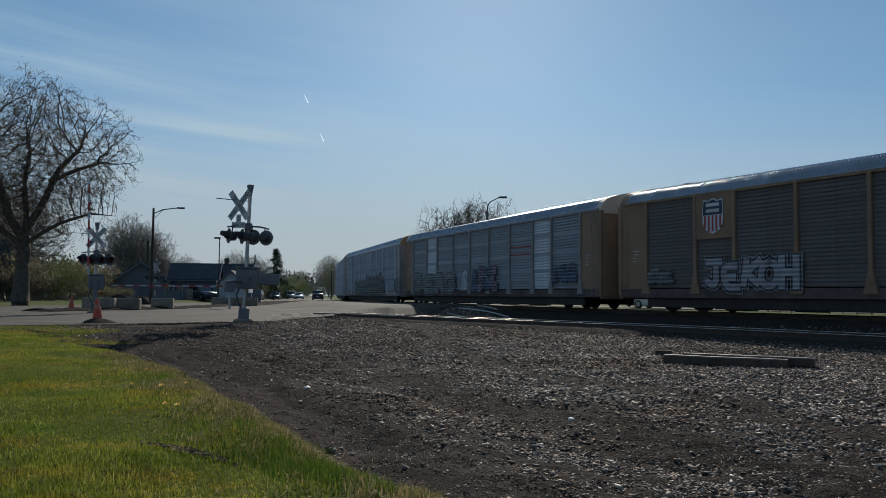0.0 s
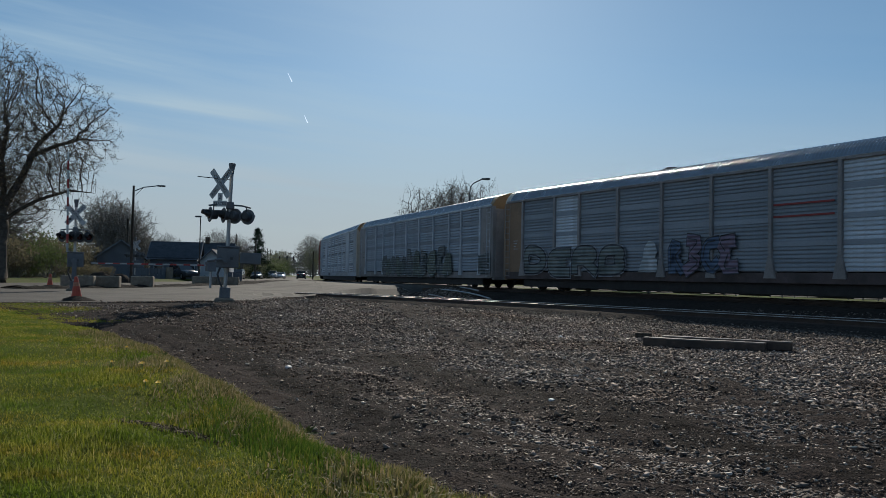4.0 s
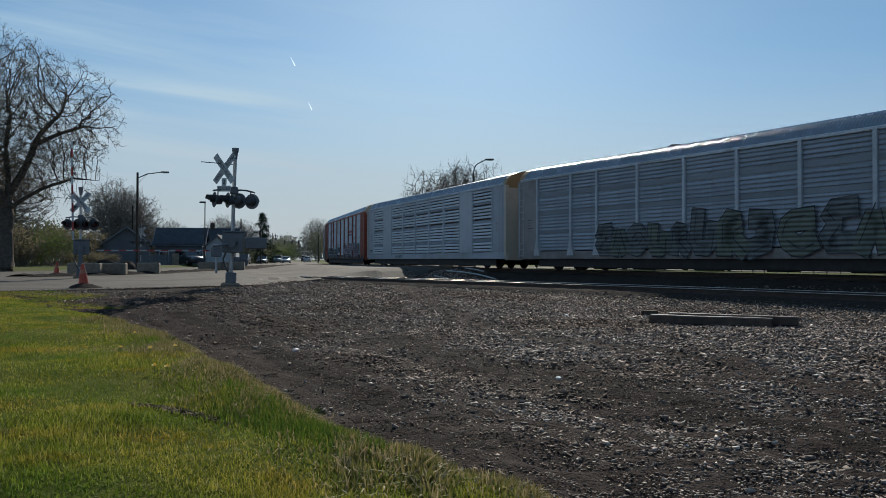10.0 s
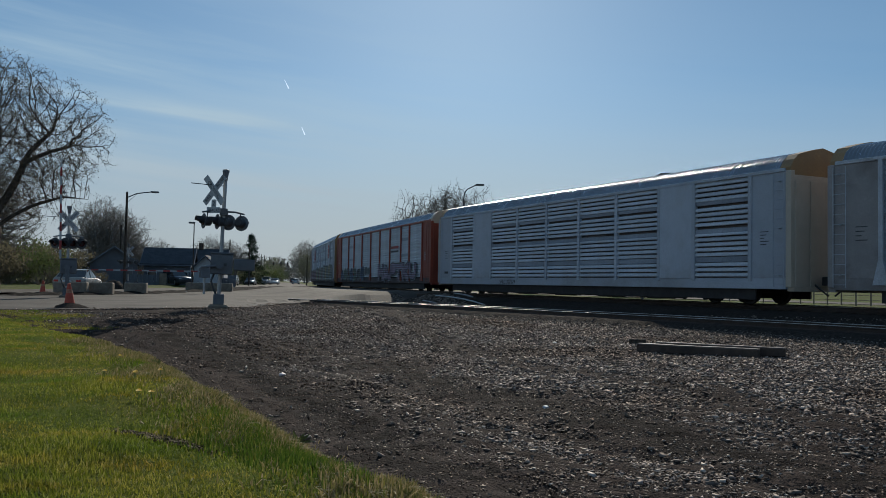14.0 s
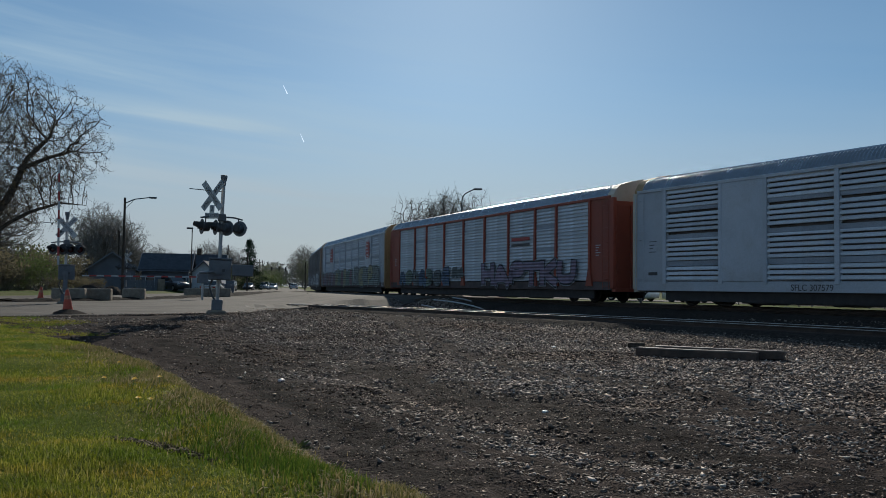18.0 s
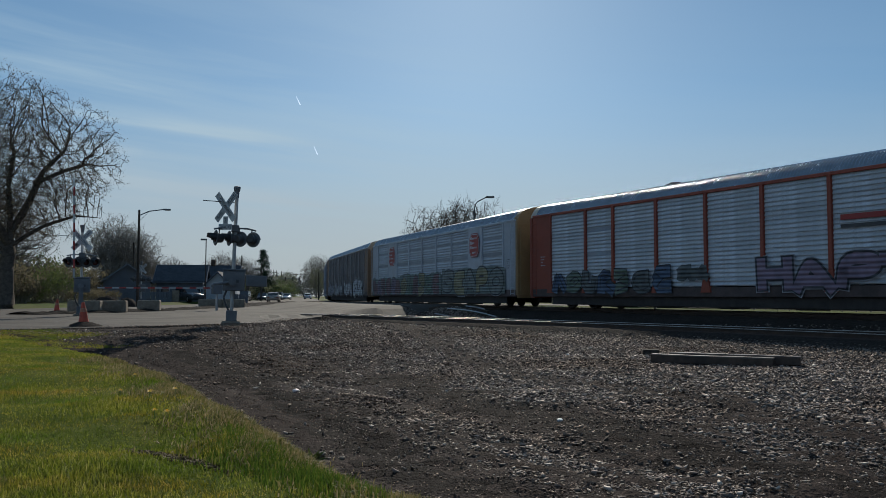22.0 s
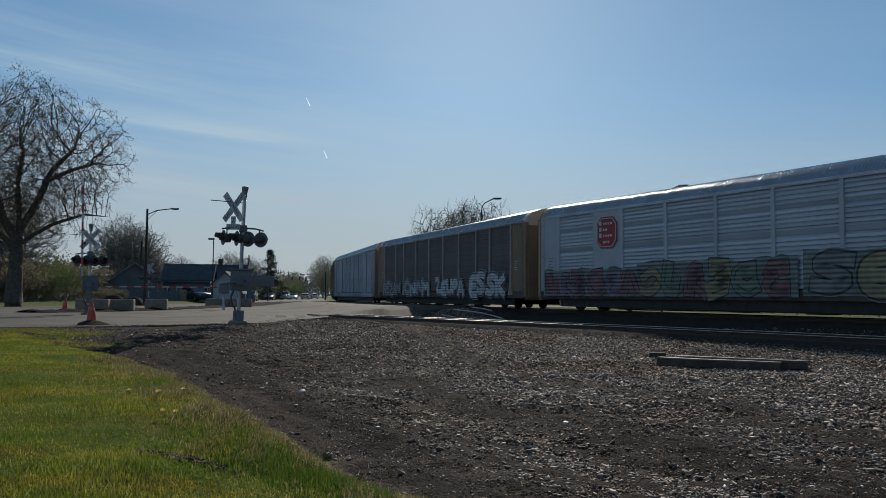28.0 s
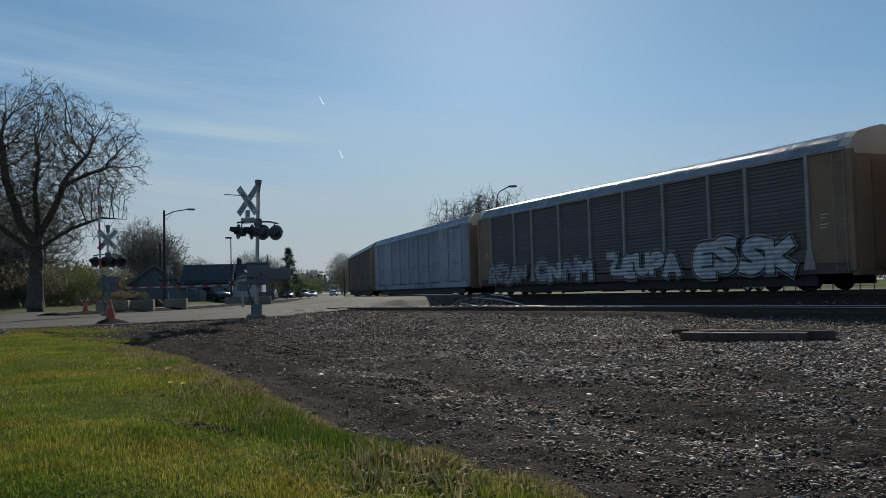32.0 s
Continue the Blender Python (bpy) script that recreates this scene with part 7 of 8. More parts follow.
bushes = [shrub(41, 4.2, 3, 2600, 0.28, "leaf", -88.0, 7.2, "bushy green shrub in young leaf at the road edge"),
          shrub(42, 3.0, 3, 1500, 0.26, "bud", -84.0, 2.0, "tangled brown shrub with first leaves"),
          shrub(43, 2.6, 3, 4000, 0.2, "leaf_pale", -150, 39.0, "pale green shrub along the far road")]
bushes[0].scale = (0.55, 0.55, 0.6)
for k, x, y, s in ((0, -89, 5.6, 0.42), (1, -86, 3.4, 0.45), (1, -87, -1.0, 1.3), (1, -92, 9.0, 0.42), (1, -90, 10.3, 0.4), (1, -95, 11.6, 0.4), (0, -90, -3.5, 1.0), (1, -84, -4.0, 1.3), (1, -98, 13.4, 0.38),
                   (2, -160, 43.6, 1.0), (2, -172, 49, 0.9), (2, -184, 54.5, 1.1), (2, -196, 59.5, 1.0), (2, -208, 64.5, 1.1), (2, -222, 70.5, 1.2), (0, -158, 41.5, 0.7), (2, -143, 36.5, 0.8), (2, -240, 78.5, 1.4), (2, -262, 88, 1.5), (0, -212, 71, 0.8),
                   (1, -82, 0.5, 0.7), (1, -84, -1.6, 0.8), (1, -82.5, 2.4, 0.6), (1, -80, -3.0, 0.7), (1, -85, 4.0, 0.75), (1, -130, 17.0, 1.0), (1, -127, 19.0, 1.0), (1, -131, 14.0, 1.1), (1, -100, 4.4, 1.1), (0, -99, 6.2, 0.75), (1, -101, 8.2, 1.1), (1, -103, 2.2, 1.2), (1, -102, 0.0, 1.2), (1, -104, 10.4, 1.1), (0, -106, 6.0, 0.9), (1, -107, 8.0, 1.3), (1, -100, 2.0, 0.9)):
    c = copy_thing(bushes[k], Matrix.Translation((x, y, gz(x, y) - 0.05)) @ Matrix.Rotation(rt.uniform(0, 6.28), 4, "Z"))
    c.scale = (s, s, s)


def far_woods():
    """The wooded skyline all round, far off, as uneven clumps of twigs and leaves."""
    r = random.Random(77)
    v, f = [], []
    for i in range(1300):
        a = r.uniform(radians(-100), radians(-20))
        d = r.uniform(420, 560)
        x, y = math.sin(a) * d, math.cos(a) * d
        hgt = r.uniform(5, 13)
        for k in range(60):
            c = Vector((x + r.gauss(0, 3), y + r.gauss(0, 3), 1.0 + hgt * r.random() ** 0.8))
            q = Euler((r.uniform(0, 6.3), r.uniform(0, 6.3), r.uniform(0, 6.3))).to_matrix()
            b = len(v)
            for u, w in ((-1, 0), (0, -0.7), (1, 0), (0, 0.7)):
                v.append(c + q @ Vector((u * 0.55, w * 0.55, 0)))
            f.append((b, b + 1, b + 2, b + 3))
    me = bpy.data.meshes.new("far_woods")
    me.from_pydata(v, [], f)
    me.materials.append(M["twig"])
    tagged(new("far_woods", me), "distant line of bare brown woods on the horizon", "woods", kind="stuff")


far_woods()


# ---- trails of aircraft, far up ----
trails = []
# The trails glow by themselves, in place of sunlight scattered in the vapour.
M["vapour"] = glow("self_lit_vapour", (0.85, 0.93, 1.0), 1.0)
for a, b in (((-2366, 807, 594), (-2362, 819, 569)), ((-2349, 854, 478), (-2346, 864, 455))):
    bm = bmesh.new()
    rod(bm, a, b, 0.5, 1.7, 8)
    trails.append(tagged(new("contrail", mesh("contrail", bm, M["vapour"])), "short white vapour trail of a distant aircraft", "contrail", "vapour trails", "structure"))

# ---- stones and grass ----


def by_island(name, stops, rough, trans=0.0, patch=None):
    """A material whose tone differs from piece to piece of one mesh, and in patches over the ground."""
    m = bpy.data.materials.new(name)
    m.use_nodes = True
    t = m.node_tree
    t.nodes.clear()
    geo = wire(t, "ShaderNodeNewGeometry")
    col = ramp(t, geo.outputs["Random Per Island"], stops)
    for scale, tint, lo, hi in patch or ():
        n = wire(t, "ShaderNodeTexNoise", {"Vector": geo.outputs["Position"], "Scale": scale, "Detail": 4.0})
        fac = ramp(t, n.outputs["Fac"], [(lo, (0, 0, 0)), (hi, (1, 1, 1))])
        col = wire(t, "ShaderNodeMixRGB", {0: fac, 1: col, 2: (*tint, 1)}, blend_type="MULTIPLY").outputs[0]
    s = wire(t, "ShaderNodeBsdfPrincipled", {"Base Color": col, "Roughness": rough, "Specular IOR Level": 0.2})
    out = s.outputs[0]
    if trans:
        tl = wire(t, "ShaderNodeBsdfTranslucent", {0: col})
        out = wire(t, "ShaderNodeMixShader", {0: trans, 1: out, 2: tl.outputs[0]}).outputs[0]
    wire(t, "ShaderNodeOutputMaterial", {0: out})
    return m


M["stones"] = by_island("loose_stones", [(0.0, (0.053, 0.043, 0.037)), (0.5, (0.15, 0.123, 0.107)), (0.82, (0.29, 0.243, 0.21)), (1.0, (0.60, 0.52, 0.45))], 0.9, patch=[(0.3, (0.644, 0.559, 0.4954), 0.44, 0.6)])
M["grit"] = by_island("grit", [(0.0, (0.05562, 0.0432, 0.03579)), (0.5, (0.1483, 0.117, 0.09778)), (1.0, (0.3708, 0.3015, 0.2444))], 0.75, patch=[(0.5, (0.4635, 0.378, 0.3143), 0.45, 0.62)])
M["clods"] = by_island("earth_clods", [(0.0, (0.04, 0.032, 0.016)), (1.0, (0.12, 0.095, 0.045))], 0.95)
M["rocks"] = by_island("ballast_stones", [(0.0, (0.05, 0.042, 0.036)), (0.5, (0.11, 0.09, 0.076)), (1.0, (0.30, 0.25, 0.21))], 0.9)
M["grass"] = by_island("grass_blades", [(0.0, (0.15, 0.165, 0.016)), (0.5, (0.27, 0.265, 0.03)), (0.85, (0.38, 0.345, 0.06)), (1.0, (0.46, 0.39, 0.13))], 0.75, 0.45, patch=[(0.8, (0.45, 0.68, 0.45), 0.42, 0.64), (1.7, (1.15, 0.88, 0.9), 0.5, 0.68), (7.0, (0.72, 0.78, 0.72), 0.45, 0.6)])
M["lush"] = by_island("lush_grass", [(0.0, (0.045, 0.085, 0.01)), (0.7, (0.09, 0.14, 0.016)), (1.0, (0.2, 0.2, 0.04))], 0.7, 0.4)
M["weeds"] = by_island("dry_weeds", [(0.0, (0.08, 0.10, 0.02)), (0.35, (0.17, 0.155, 0.05)), (0.75, (0.27, 0.215, 0.095)), (1.0, (0.40, 0.32, 0.18))], 0.7, 0.4)
tagged(new("stone_heap", mesh("stone_heap", rubble_heap(-41.9, 22.5, 2.6, 0.9, 0.2, 2000), M["rocks"])), "heap of crushed stone between the tracks", "stone heap", kind="stuff")
tagged(new("stone_heap", mesh("stone_heap", rubble_heap(-38.4, 22.2, 4.4, 0.8, 0.60, 2600), M["rocks"])), "crushed stone strewn over a dark heap of earth", "stone heap", kind="stuff")


def wedge(rr, n, r0, r1, a0, a1, power):
    """Plan places spread over a wedge of ground, thinning out with distance."""
    u = rr.random(n)
    e = 2 - power
    r = (r0 ** e + u * (r1 ** e - r0 ** e)) ** (1 / e)
    a = np.radians(rr.uniform(a0, a1, n))
    return r * np.sin(a), r * np.cos(a), r


def scatter_mesh(name, verts, faces, material, label, category):
    me = bpy.data.meshes.new(name)
    n, k = faces.shape
    me.vertices.add(len(verts))
    me.vertices.foreach_set("co", verts.reshape(-1).astype(np.float32))
    me.loops.add(n * k)
    me.loops.foreach_set("vertex_index", faces.reshape(-1).astype(np.int32))
    me.polygons.add(n)
    me.polygons.foreach_set("loop_start", np.arange(0, n * k, k, dtype=np.int32))
    me.update(calc_edges=True)
    me.materials.append(material)
    return tagged(new(name, me), label, category, kind="stuff")


# a chip of stone: a flat four-cornered top on a pointed foot sunk in the dirt
CHIP = np.array([(1, 0.15, 0.5), (0.1, 1, 0.5), (-1, -0.1, 0.5), (-0.1, -1, 0.5), (0.0, 0.0, -1.4)], float)
CHIPF = np.array([(0, 1, 2), (0, 2, 3), (1, 0, 4), (2, 1, 4), (3, 2, 4), (0, 3, 4)])


def stones(name, x, y, size, rr, material, label, sink=0.25, flat=(0.35, 0.75), tilt=0.3):
    n = len(x)
    v = CHIP[None] * rr.uniform(0.6, 1.25, (n, 5, 1)) + rr.normal(0, 0.10, (n, 5, 3))
    v = v * np.stack([rr.uniform(0.9, 1.5, n), rr.uniform(0.6, 1.0, n), rr.uniform(flat[0], flat[1], n)], -1)[:, None]
    a = rr.uniform(0, 6.283, n)
    b = rr.normal(0, tilt, n)
    c, s = np.cos(b), np.sin(b)
    vx, vz = v[..., 0] * c[:, None] - v[..., 2] * s[:, None], v[..., 0] * s[:, None] + v[..., 2] * c[:, None]
    c, s = np.cos(a), np.sin(a)
    vx, vy = vx * c[:, None] - v[..., 1] * s[:, None], vx * s[:, None] + v[..., 1] * c[:, None]
    v = np.stack([vx, vy, vz], -1) * size[:, None, None]
    v += np.stack([x, y, ground_z(x, y) + size * sink], -1)[:, None]
    f = (CHIPF[None] + 5 * np.arange(n)[:, None, None]).reshape(-1, 3)
    return scatter_mesh(name, v.reshape(-1, 3), f, material, label, "stones")


def patchy(x, y):
    """Where stones lie thick (1) and where the dirt is bare (0)."""
    p = 0.78 + 0.16 * np.sin(x * 0.9 + 1.1 * np.sin(y * 0.7)) * np.sin(y * 1.3 + 0.6) + 0.14 * np.sin(x * 2.3 + y) * np.sin(y * 1.9 - x * 0.6)
    for line, half, how in BARE:
        wob = half * (1 + 0.3 * np.sin(x * 2.9 + y * 1.3))
        p = p * (1 - how * np.exp(-(off_line(x, y, line) / wob) ** 4))
    return np.clip(p, 0.04, 1)


rr = np.random.default_rng(12)
sx, sy, sr = wedge(rr, 240000, 3.6, 27.0, -97, -28, 0.85)
keep = (sy > lawn_edge(sx) - 0.15 + rr.normal(0, 0.12, len(sx))) & (sy < near_line(sx) - 3.0) & (sx > -26.5 + 0.2 * sy)
band = smooth01(0.9, 3.4, sy - lawn_edge(sx))
keep &= rr.random(len(sx)) < (0.10 + 0.90 * band) * patchy(sx, sy)
sx, sy, sr = sx[keep], sy[keep], sr[keep]
cx_, cy_, cr_ = wedge(rr, 90000, 9.0, 26.0, -78, -28, 0.0)
keep = (cy_ > 7.5 + 1.2 * np.sin(cx_ * 0.7) + rr.normal(0, 0.5, len(cx_))) & (cy_ < near_line(cx_) - 3.6) & (patchy(cx_, cy_) > rr.random(len(cx_)) * 0.7)
stones("loose_stones", cx_[keep], cy_[keep], np.clip(rr.lognormal(-3.8, 0.35, keep.sum()), 0.01, 0.05), rr, M["stones"], "thick spread of pale crushed stone towards the track")
# stones spilt along the edge of the road
kx, ky = [-26.3, -26.5, -27.5, -30.0, -39.0, -41.2], [-8.0, -6.0, 3.0, 9.3, 15.0, 16.3]
u = rr.uniform(1, 4.9, 6000)
ex_, ey_ = np.interp(u, range(6), kx) + rr.normal(0.2, 0.4, 6000), np.interp(u, range(6), ky) + rr.normal(-0.2, 0.4, 6000)
stones("spilt_stones", ex_, ey_, np.clip(rr.lognormal(-4.2, 0.4, len(ex_)), 0.006, 0.035), rr, M["stones"], "stones and grit spilt along the edge of the asphalt", 0.5, (0.4, 0.8))
ax_, ay_ = rr.uniform(-48, -12, 80000), rr.uniform(6, 18.2, 80000)
ok = (ay_ < near_line(ax_) - 2.6) & (ay_ > road_near(ax_) + 0.5 + rr.normal(0, 0.3, 80000)) & (np.hypot(ax_, ay_) > 25.5) & (rr.random(80000) < 0.42 * patchy(ax_, ay_))
stones("loose_stones", ax_[ok], ay_[ok], np.clip(rr.lognormal(-3.75, 0.4, ok.sum()), 0.01, 0.06), rr, M["stones"], "loose crushed stones between the road and the track")
stones("loose_stones", sx, sy, np.clip(rr.lognormal(-4.1, 0.42, len(sx)) * np.interp(np.hypot(sx, sy), [4, 9], [0.62, 1.0]), 0.006, 0.045), rr, M["stones"], "loose pale and dark crushed stones over the gravel yard")
sx, sy, sr = wedge(rr, 150000, 3.6, 16.0, -97, -28, 0.9)
keep = (sy > lawn_edge(sx) - 0.1 + rr.normal(0, 0.12, len(sx))) & (rr.random(len(sx)) < 0.25 + 0.75 * smooth01(0.3, 1.5, sy - lawn_edge(sx)))
keep &= rr.random(len(sx)) < 0.35 + 0.65 * patchy(sx, sy)
sx, sy, sr = sx[keep], sy[keep], sr[keep]
# a drift of pale grit beside the lawn
gu = rr.random(16000)
gx_, gy_ = -5.9 + 2.8 * gu + rr.normal(0, 0.1, 16000), 2.2 + 0.35 * gu + rr.normal(0, 0.22, 16000)
ok = gy_ > lawn_edge(gx_) - 0.05 + rr.normal(0, 0.1, 16000)
sx, sy = np.concatenate([sx, gx_[ok]]), np.concatenate([sy, gy_[ok]])
stones("grit", sx, sy, np.clip(rr.lognormal(-4.8, 0.4, len(sx)), 0.004, 0.018), rr, M["grit"], "fine brown grit and splinters over the dirt")
hx_, hy_ = rr.normal(-4.78, 0.2, 1100), rr.normal(0, 0.045, 1100)
stones("dirt_clods", hx_, 1.0 + 0.45 * (hx_ + 4.78) + hy_, np.clip(rr.lognormal(-5.1, 0.4, 1100), 0.003, 0.016), rr, M["clods"], "dark clods of earth in a bare patch of the lawn", 0.1, (0.4, 0.9), 0.3)
bx_ = rr.uniform(-42, 6, 46000)
by_ = near_line(bx_) - 4.4 + rr.random(46000) * 2.85
ok = by_ > road_near(bx_) + 0.4
bx_, by_ = bx_[ok], by_[ok]
stones("ballast_stones", bx_, by_, np.clip(rr.lognormal(-3.75, 0.35, len(bx_)), 0.014, 0.06), rr, M["rocks"], "dark ballast stones on the shoulder of the near track", 0.3, (0.4, 0.8), 0.35)
bx_ = rr.uniform(-42, 6, 9000)
by_ = near_line(bx_) - 0.65 + rr.random(9000) * 3.6
stones("ballast_stones", bx_, by_, np.clip(rr.lognormal(-3.4, 0.35, len(bx_)), 0.02, 0.07), rr, M["rocks"], "dark ballast stones between the rails", 0.3, (0.4, 0.8), 0.35)


def blades(name, x, y, h, w, rr, material, label, lean=0.35):
    n = len(x)
    a = rr.uniform(0, 6.283, n)
    ld = rr.uniform(0, 6.283, n)
    l1 = np.abs(rr.normal(0, lean, n))
    z = ground_z(x, y) - 0.005
    cx, sx_ = np.cos(a) * w / 2, np.sin(a) * w / 2
    dx, dy = np.cos(ld) * l1 * h, np.sin(ld) * l1 * h
    v = np.empty((n, 5, 3))
    v[:, 0] = np.stack([x - cx, y - sx_, z], -1)
    v[:, 1] = np.stack([x + cx, y + sx_, z], -1)
    v[:, 2] = np.stack([x + cx * 0.8 + dx * 0.35, y + sx_ * 0.8 + dy * 0.35, z + h * 0.55], -1)
    v[:, 3] = np.stack([x - cx * 0.8 + dx * 0.35, y - sx_ * 0.8 + dy * 0.35, z + h * 0.55], -1)
    v[:, 4] = np.stack([x + dx, y + dy, z + h * np.sqrt(np.clip(1 - 0.6 * l1 * l1, 0.2, 1))], -1)
    k = 5 * np.arange(n)[:, None]
    f = np.concatenate([k + np.array([[0, 1, 2]]), k + np.array([[0, 2, 3]]), k + np.array([[3, 2, 4]])], 0)
    return scatter_mesh(name, v.reshape(-1, 3), f, material, label, "grass")


gx, gy, gr = wedge(rr, 430000, 2.6, 27.0, -101, -50, 1.4)
ax_, ay_ = rr.uniform(-3.5, 7, 70000), rr.uniform(-6, 2.6, 70000)
gx, gy, gr = np.concatenate([gx, ax_]), np.concatenate([gy, ay_]), np.concatenate([gr, np.full(70000, 4.0)])
keep0 = np.hypot(gx, gy) > 0.9
gx, gy, gr = gx[keep0], gy[keep0], gr[keep0]
bare = ((gx + 4.78) / 0.42) ** 2 + ((gy - 1.0 - 0.45 * (gx + 4.78)) / 0.085) ** 2
keep = (gy < lawn_edge(gx) + rr.normal(-0.04, 0.16, len(gx))) & (gx > -25.5) & (bare > 1 + rr.normal(0, 0.2, len(gx)))
clump = 0.5 + 0.5 * np.sin(gx * 2.1 + 1.3 * np.sin(gy * 2.7)) * np.sin(gy * 3.3 + gx * 0.7)
keep &= rr.random(len(gx)) < 0.6 + 0.5 * clump
keep &= rr.random(len(gx)) < 0.2 + 0.8 * smooth01(-0.35, -1.15, gy - lawn_edge(gx) + 0.18 * np.sin(gx * 3.7))
gx, gy, gr, clump = gx[keep], gy[keep], gr[keep], clump[keep]
blades("grass", gx, gy, rr.uniform(0.016, 0.042, len(gx)) * (0.6 + 0.9 * clump ** 2), 0.003 + 0.0005 * gr, rr, M["grass"], "short sunlit spring grass on the bank", 0.75)
ex = np.concatenate([rr.uniform(-13, -2.5, 120000), rr.uniform(-2.5, 8, 16000)])
ey = lawn_edge(ex) + rr.normal(-0.55, 0.26, len(ex)) + 0.10 * np.sin(ex * 2.6)
tuft = 0.5 + 0.5 * np.sin(ex * 6.1 + 3 * np.sin(ey * 4.3)) * np.sin(ey * 9.0 + ex * 2.2)
keep = rr.random(len(ex)) < 0.12 + 0.9 * tuft ** 2
ex, ey, tuft = ex[keep], ey[keep], tuft[keep]
blades("edge_weeds", ex, ey, rr.uniform(0.02, 0.06, len(ex)) * (0.5 + 1.1 * tuft), 0.008, rr, M["weeds"], "dry and green weeds along the edge of the lawn", 0.9)
tx, ty = rr.normal(-4.4, 0.55, 5000), rr.normal(0.0, 0.16, 5000)
ty = lawn_edge(tx) - 0.85 + ty
blades("tall_grass", tx, ty, rr.uniform(0.03, 0.08, len(tx)), 0.006, rr, M["lush"], "taller dark green tufts near the lawn edge", 0.45)
fx, fy = rr.uniform(-26.6, -21.0, 16000), rr.uniform(0.2, 4.0, 16000)
keep = (fy < 2.5 + 0.6 * np.sin(fx * 2) + rr.normal(0, 0.25, len(fx)))
blades("verge_grass", fx[keep], fy[keep], rr.uniform(0.02, 0.05, keep.sum()), 0.012, rr, M["grass"], "thin grass along the road verge", 0.5)

M["petal"] = surface("dandelion_yellow", (0.75, 0.50, 0.01), (0.85, 0.60, 0.02), 20, 0.6, 0, 0.3, 80, trans=0.2)
M["stem"] = surface("green_stem", (0.10, 0.16, 0.03), (0.14, 0.2, 0.04), 20, 0.6)
M["litter"] = surface("pale_pink_litter", (0.65, 0.5, 0.48), (0.8, 0.7, 0.68), 20, 0.5)


def dandelion(x, y):
    d = thing("dandelion", "yellow dandelion in the grass", "flower", Matrix.Translation((x, y, gz(x, y))), "dandelions in the lawn")
    part("stem", rod(bmesh.new(), (0, 0, -0.01), (0.005, 0, 0.06), 0.003, 0.003, 5), M["stem"], d)
    bm = bmesh.new()
    for ring, (r, z) in enumerate(((0.024, 0.062), (0.017, 0.068), (0.009, 0.073))):
        for i in range(12):
            a = 6.2832 * (i + ring * 0.4) / 12
            c = Vector((0.005, 0, z - 0.006))
            o = Vector((math.cos(a) * r, math.sin(a) * r, 0.006))
            s = Vector((-math.sin(a), math.cos(a), 0)) * 0.005
            bm.faces.new([bm.verts.new(p) for p in (c, c + o * 0.7 - s, c + o, c + o * 0.7 + s)])
    part("flower_head", bm, M["petal"], d)


for x, y in ((-7.51, 1.11), (-7.21, 1.29), (-7.26, 1.31), (-7.39, 1.53), (-6.02, 1.11), (-5.96, 1.18), (-9.2, 1.5)):
    dandelion(x, y)


def leafy_weed(x, y, n, size):
    w = thing("weed", "leafy green weed at the edge of the grass", "plant", Matrix.Translation((x, y, gz(x, y))), "weeds by the lawn edge")
    r = random.Random(int(abs(x * 100)))
    for i in range(n):
        a = r.uniform(0, 6.28)
        e = r.uniform(0.3, 1.3)
        ln = size * r.uniform(0.6, 1.1)
        d = Vector((math.cos(a) * math.cos(e), math.sin(a) * math.cos(e), math.sin(e)))
        s = Vector((-math.sin(a), math.cos(a), 0)) * ln * 0.16
        bm = bmesh.new()
        q = [Vector((0, 0, 0.0)), d * ln * 0.45 + s, d * ln - Vector((0, 0, ln * 0.15)), d * ln * 0.45 - s]
        bm.faces.new([bm.verts.new(p) for p in q])
        bmesh.ops.solidify(bm, geom=bm.faces[:], thickness=0.002)
        part("leaf", bm, M["leaf"], w)


leafy_weed(-6.15, 2.3, 16, 0.16)
leafy_weed(-5.2, 2.2, 12, 0.13)
leafy_weed(-9.4, 1.9, 12, 0.12)
leafy_weed(-7.1, 2.15, 10, 0.10)


def pebble(name, x, y, s, material, label, category):
    bm = bmesh.new()
    bmesh.ops.create_icosphere(bm, subdivisions=2, radius=s)
    r = random.Random(3)
    for v in bm.verts:
        v.co *= r.uniform(0.8, 1.15)
        v.co.z *= 0.6
    ob = new(name, mesh(name, bm, M[material]))
    ob.location = (x, y, gz(x, y) + s * 0.35)
    tagged(ob, label, category)


pebble("litter", -12.26, 4.32, 0.055, "litter", "crumpled pale pink scrap lying on the dirt", "litter")
pebble("pale_stone", -7.46, 2.88, 0.045, "concrete", "pale stone at the lawn edge", "stone")
pebble("pale_stone", -7.2, 2.98, 0.03, "concrete", "small pale stone at the lawn edge", "stone")
pebble("pale_stone", -16.07, 12.37, 0.05, "white", "pale stone on the gravel", "stone")
pebble("pale_stone", -8.34, 6.29, 0.04, "white", "pale stone on the gravel yard", "stone")


# the bodies hang low between their bogies
for spec, car in CARS:
    for p in car.children:
        if not p.name.startswith(("bogie", "underframe", "coupler")):
            p.location.z -= RAIL_Z

# ---- what moves ----
RUN = [(0, -63.5), (3, -48.75), (6, -33.9), (9, -19.1), (13, 0.25), (18, 24.4), (20, 34.1), (24, 53.2), (28, 72.2), (32, 91.0)]


def run_at(t):
    """How far the train has rolled at t seconds, smoothed between the stations of RUN."""
    ts, vs = zip(*RUN)
    c = np.polyfit(ts, vs, 4)
    return float(np.polyval(c, t))


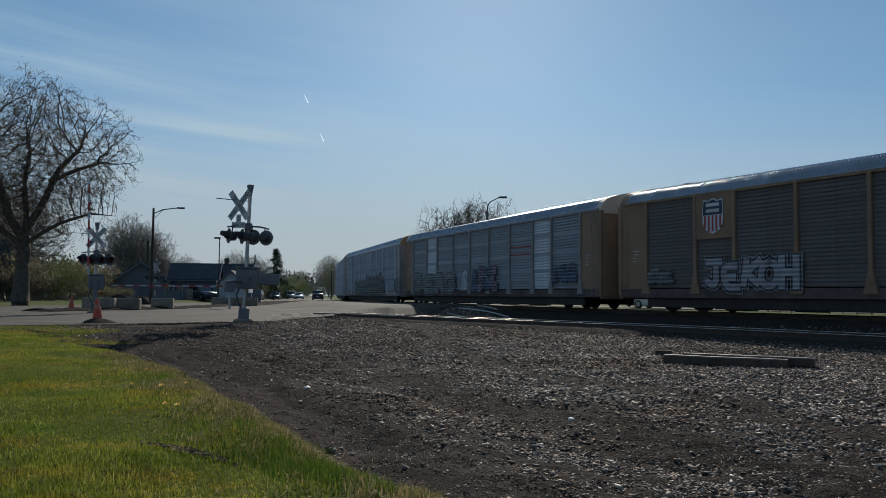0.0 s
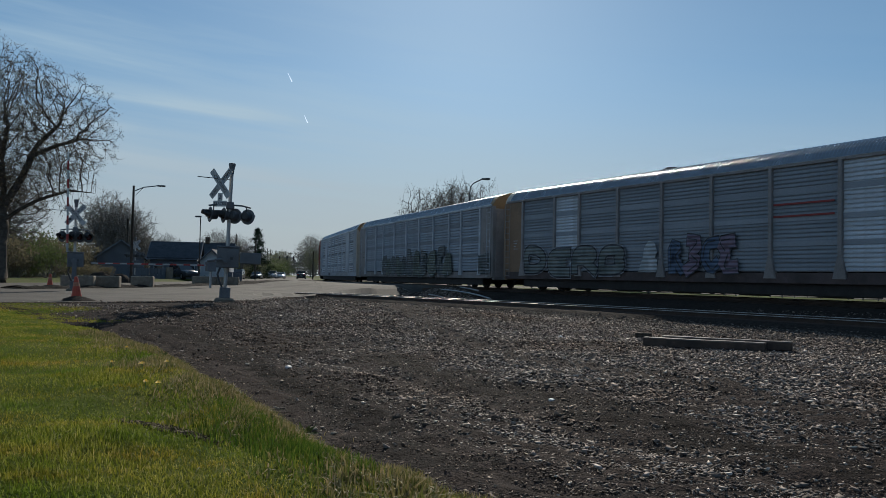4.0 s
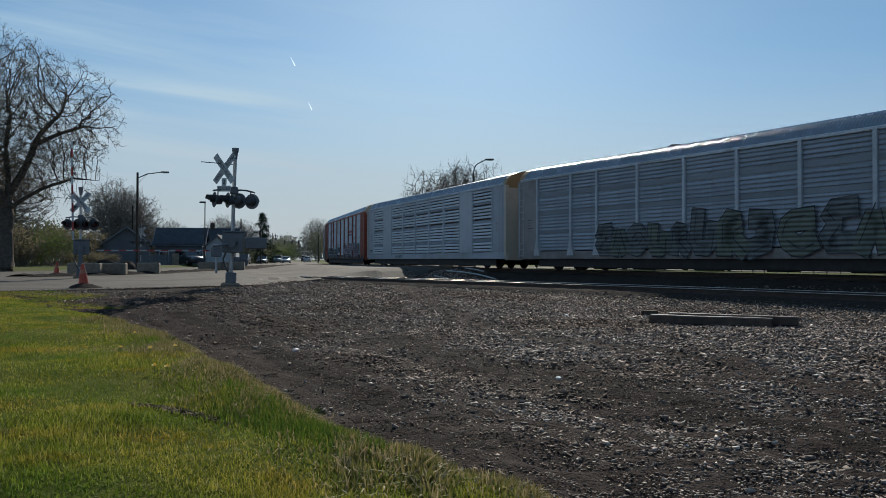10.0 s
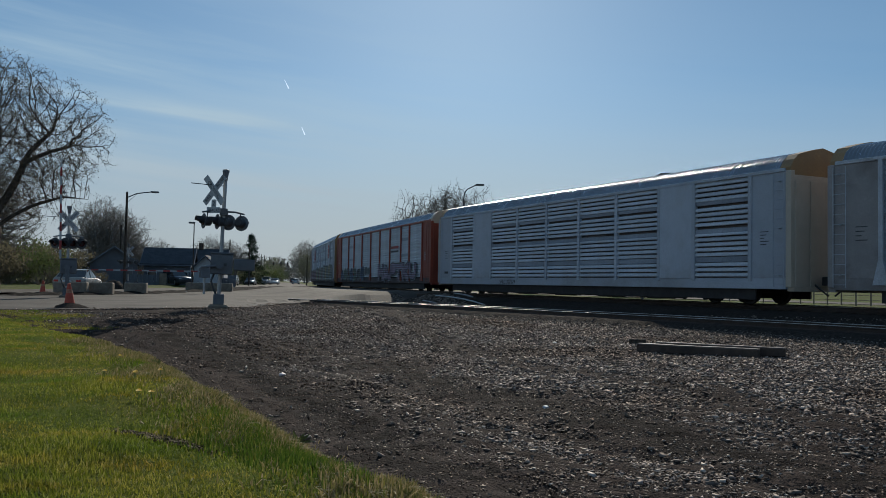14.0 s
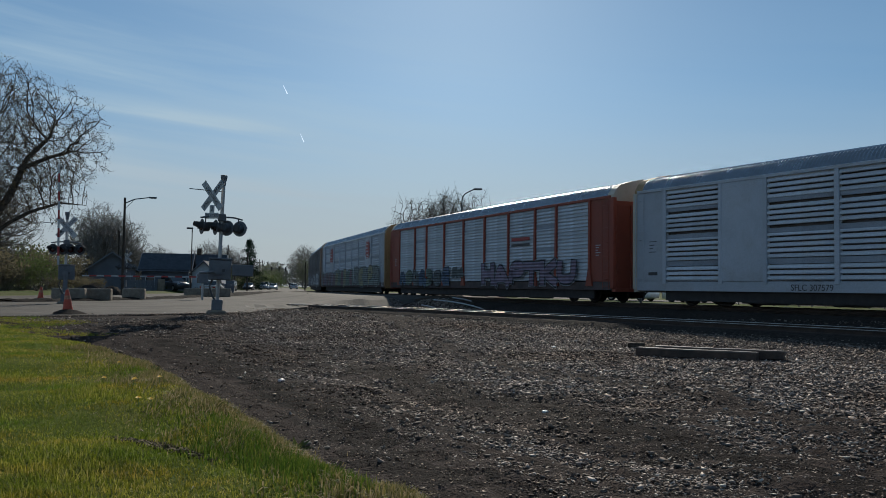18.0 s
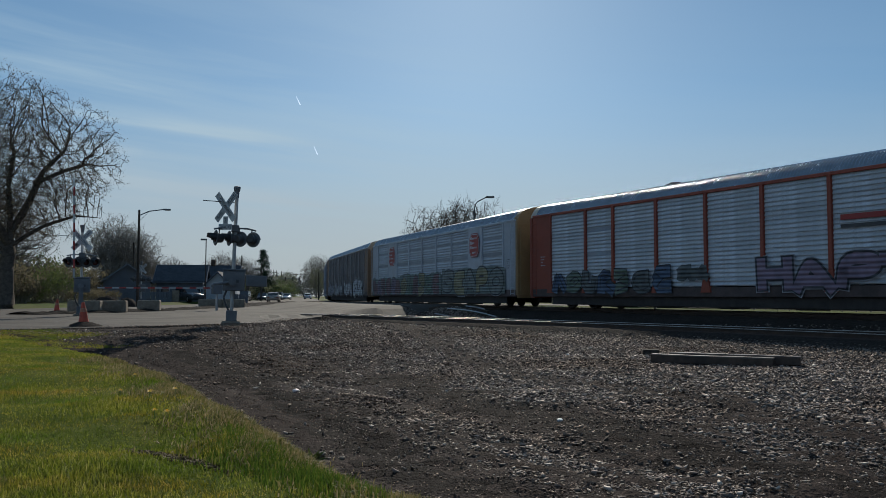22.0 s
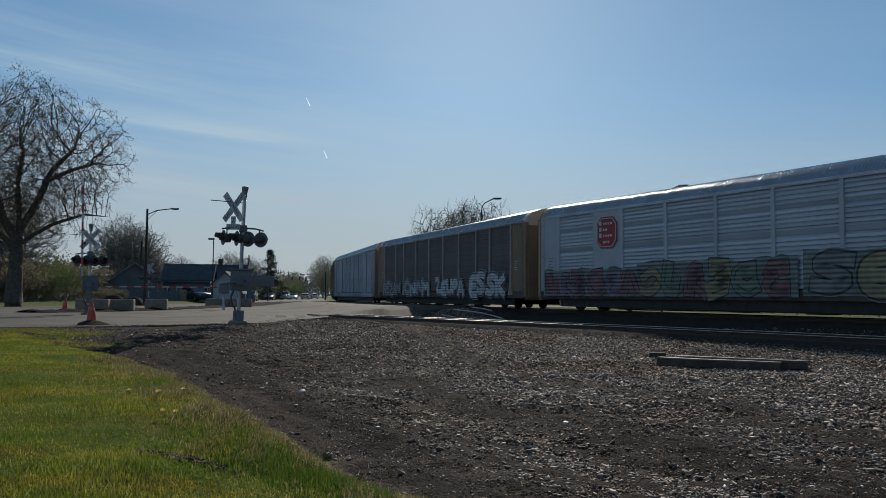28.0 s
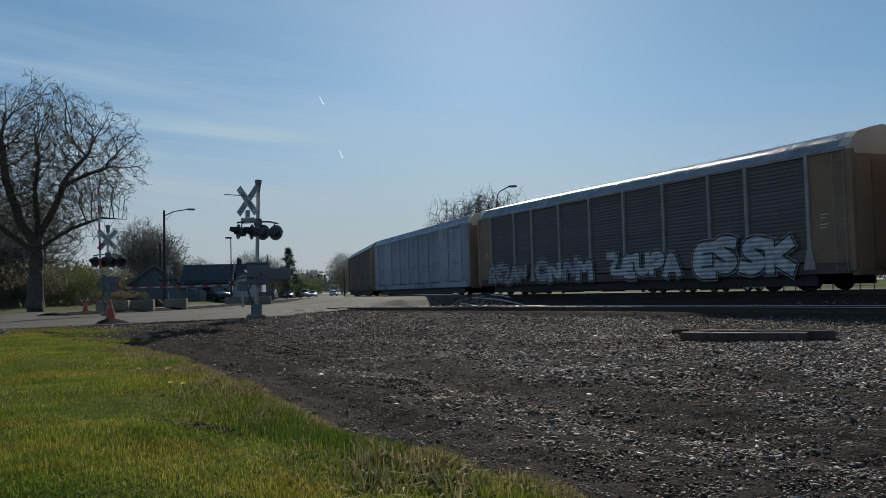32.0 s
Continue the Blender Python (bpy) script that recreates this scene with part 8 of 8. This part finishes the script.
def car_pose(mid):
    """A car stands with both bogies on the track."""
    a = Vector((*along(mid - 10.2)[:2], 0))
    b = Vector((*along(mid + 10.2)[:2], 0))
    c, d = (a + b) / 2, b - a
    return Matrix.Translation(c + Vector((0, 0, RAIL_Z))) @ Matrix.Rotation(math.atan2(d.y, d.x), 4, "Z")


# the beige sedan comes in from the side street and drives off down the road
DRIVE = [(0.0, -42.0, -112.0), (10.5, -47.6, -17.0), (11.5, -48.3, -7.5), (12.0, -49.0, -2.2), (12.5, -50.0, 1.6), (13.0, -51.9, 3.8), (13.5, -54.6, 5.2), (14.0, -58.2, 6.9), (14.5, -64.0, 9.2), (16.5, -77.1, 17.1), (17.0, -81.7, 19.5), (18.0, -91.3, 24.3), (19.0, -100.9, 29.2), (20.0, -110.0, 33.4), (21.0, -120.2, 37.8), (22.0, -130.3, 42.2), (24.0, -150.7, 50.7), (32.0, -236.0, 87.0)]


def drive(car, stops):
    """Keys a car along its stops, headed the way it goes."""
    ts = [s[0] for s in stops]
    fine = sorted(set(np.round(np.arange(0, 32.01, 0.5), 2).tolist()))

    def at(t):
        # a smooth line through the stops
        i = max(0, min(len(ts) - 2, sum(1 for q in ts if q <= t) - 1))
        h = ts[i + 1] - ts[i]
        u = (t - ts[i]) / h
        res = []
        for k in (1, 2):
            def slope(j):
                if j == 0 or j == len(ts) - 1:
                    a, b = (0, 1) if j == 0 else (j - 1, j)
                    return (stops[b][k] - stops[a][k]) / (ts[b] - ts[a])
                return (stops[j + 1][k] - stops[j - 1][k]) / (ts[j + 1] - ts[j - 1])
            m0, m1 = slope(i) * h, slope(i + 1) * h
            p0, p1 = stops[i][k], stops[i + 1][k]
            res.append((2 * u ** 3 - 3 * u * u + 1) * p0 + (u ** 3 - 2 * u * u + u) * m0 + (-2 * u ** 3 + 3 * u * u) * p1 + (u ** 3 - u * u) * m1)
        return res
    rows = []
    for t in fine:
        x, y = at(t)
        x2, y2 = at(min(t + 0.05, 32.0))
        x1, y1 = at(max(t - 0.05, 0.0))
        rows.append((t, on_road(x, y, math.degrees(math.atan2(y2 - y1, x2 - x1)))))
    walk(car, rows)


def motions():
    for spec, car in CARS:
        walk(car, [(t, car_pose(spec["left"] + HALF + run_at(t))) for t in np.arange(0, 32.01, 1.0)])
    for wheel, k in wheel_sets:
        x0 = wheel.location.copy()
        walk(wheel, [(t, Matrix.Translation(x0) @ Matrix.Rotation((run_at(t) - run_at(0)) / 0.46, 4, "Y")) for t in np.arange(0, 241) * 0.13333])
    drive(sedan, DRIVE)
    for trail, (side_, drop) in zip(trails, ((26.7, -8.9), (32.0, -55.0))):
        walk(trail, [(t, Matrix.Translation((0.476 * side_ * t / 32, 0.88 * side_ * t / 32, drop * t / 32))) for t in (0.0, 8.0, 16.0, 24.0, 32.0)])
    drive(van, [(0.0, -150, 54.6), (6.0, -195, 71.5), (12.0, -270, 98.0), (32.0, -470, 172)])


motions()
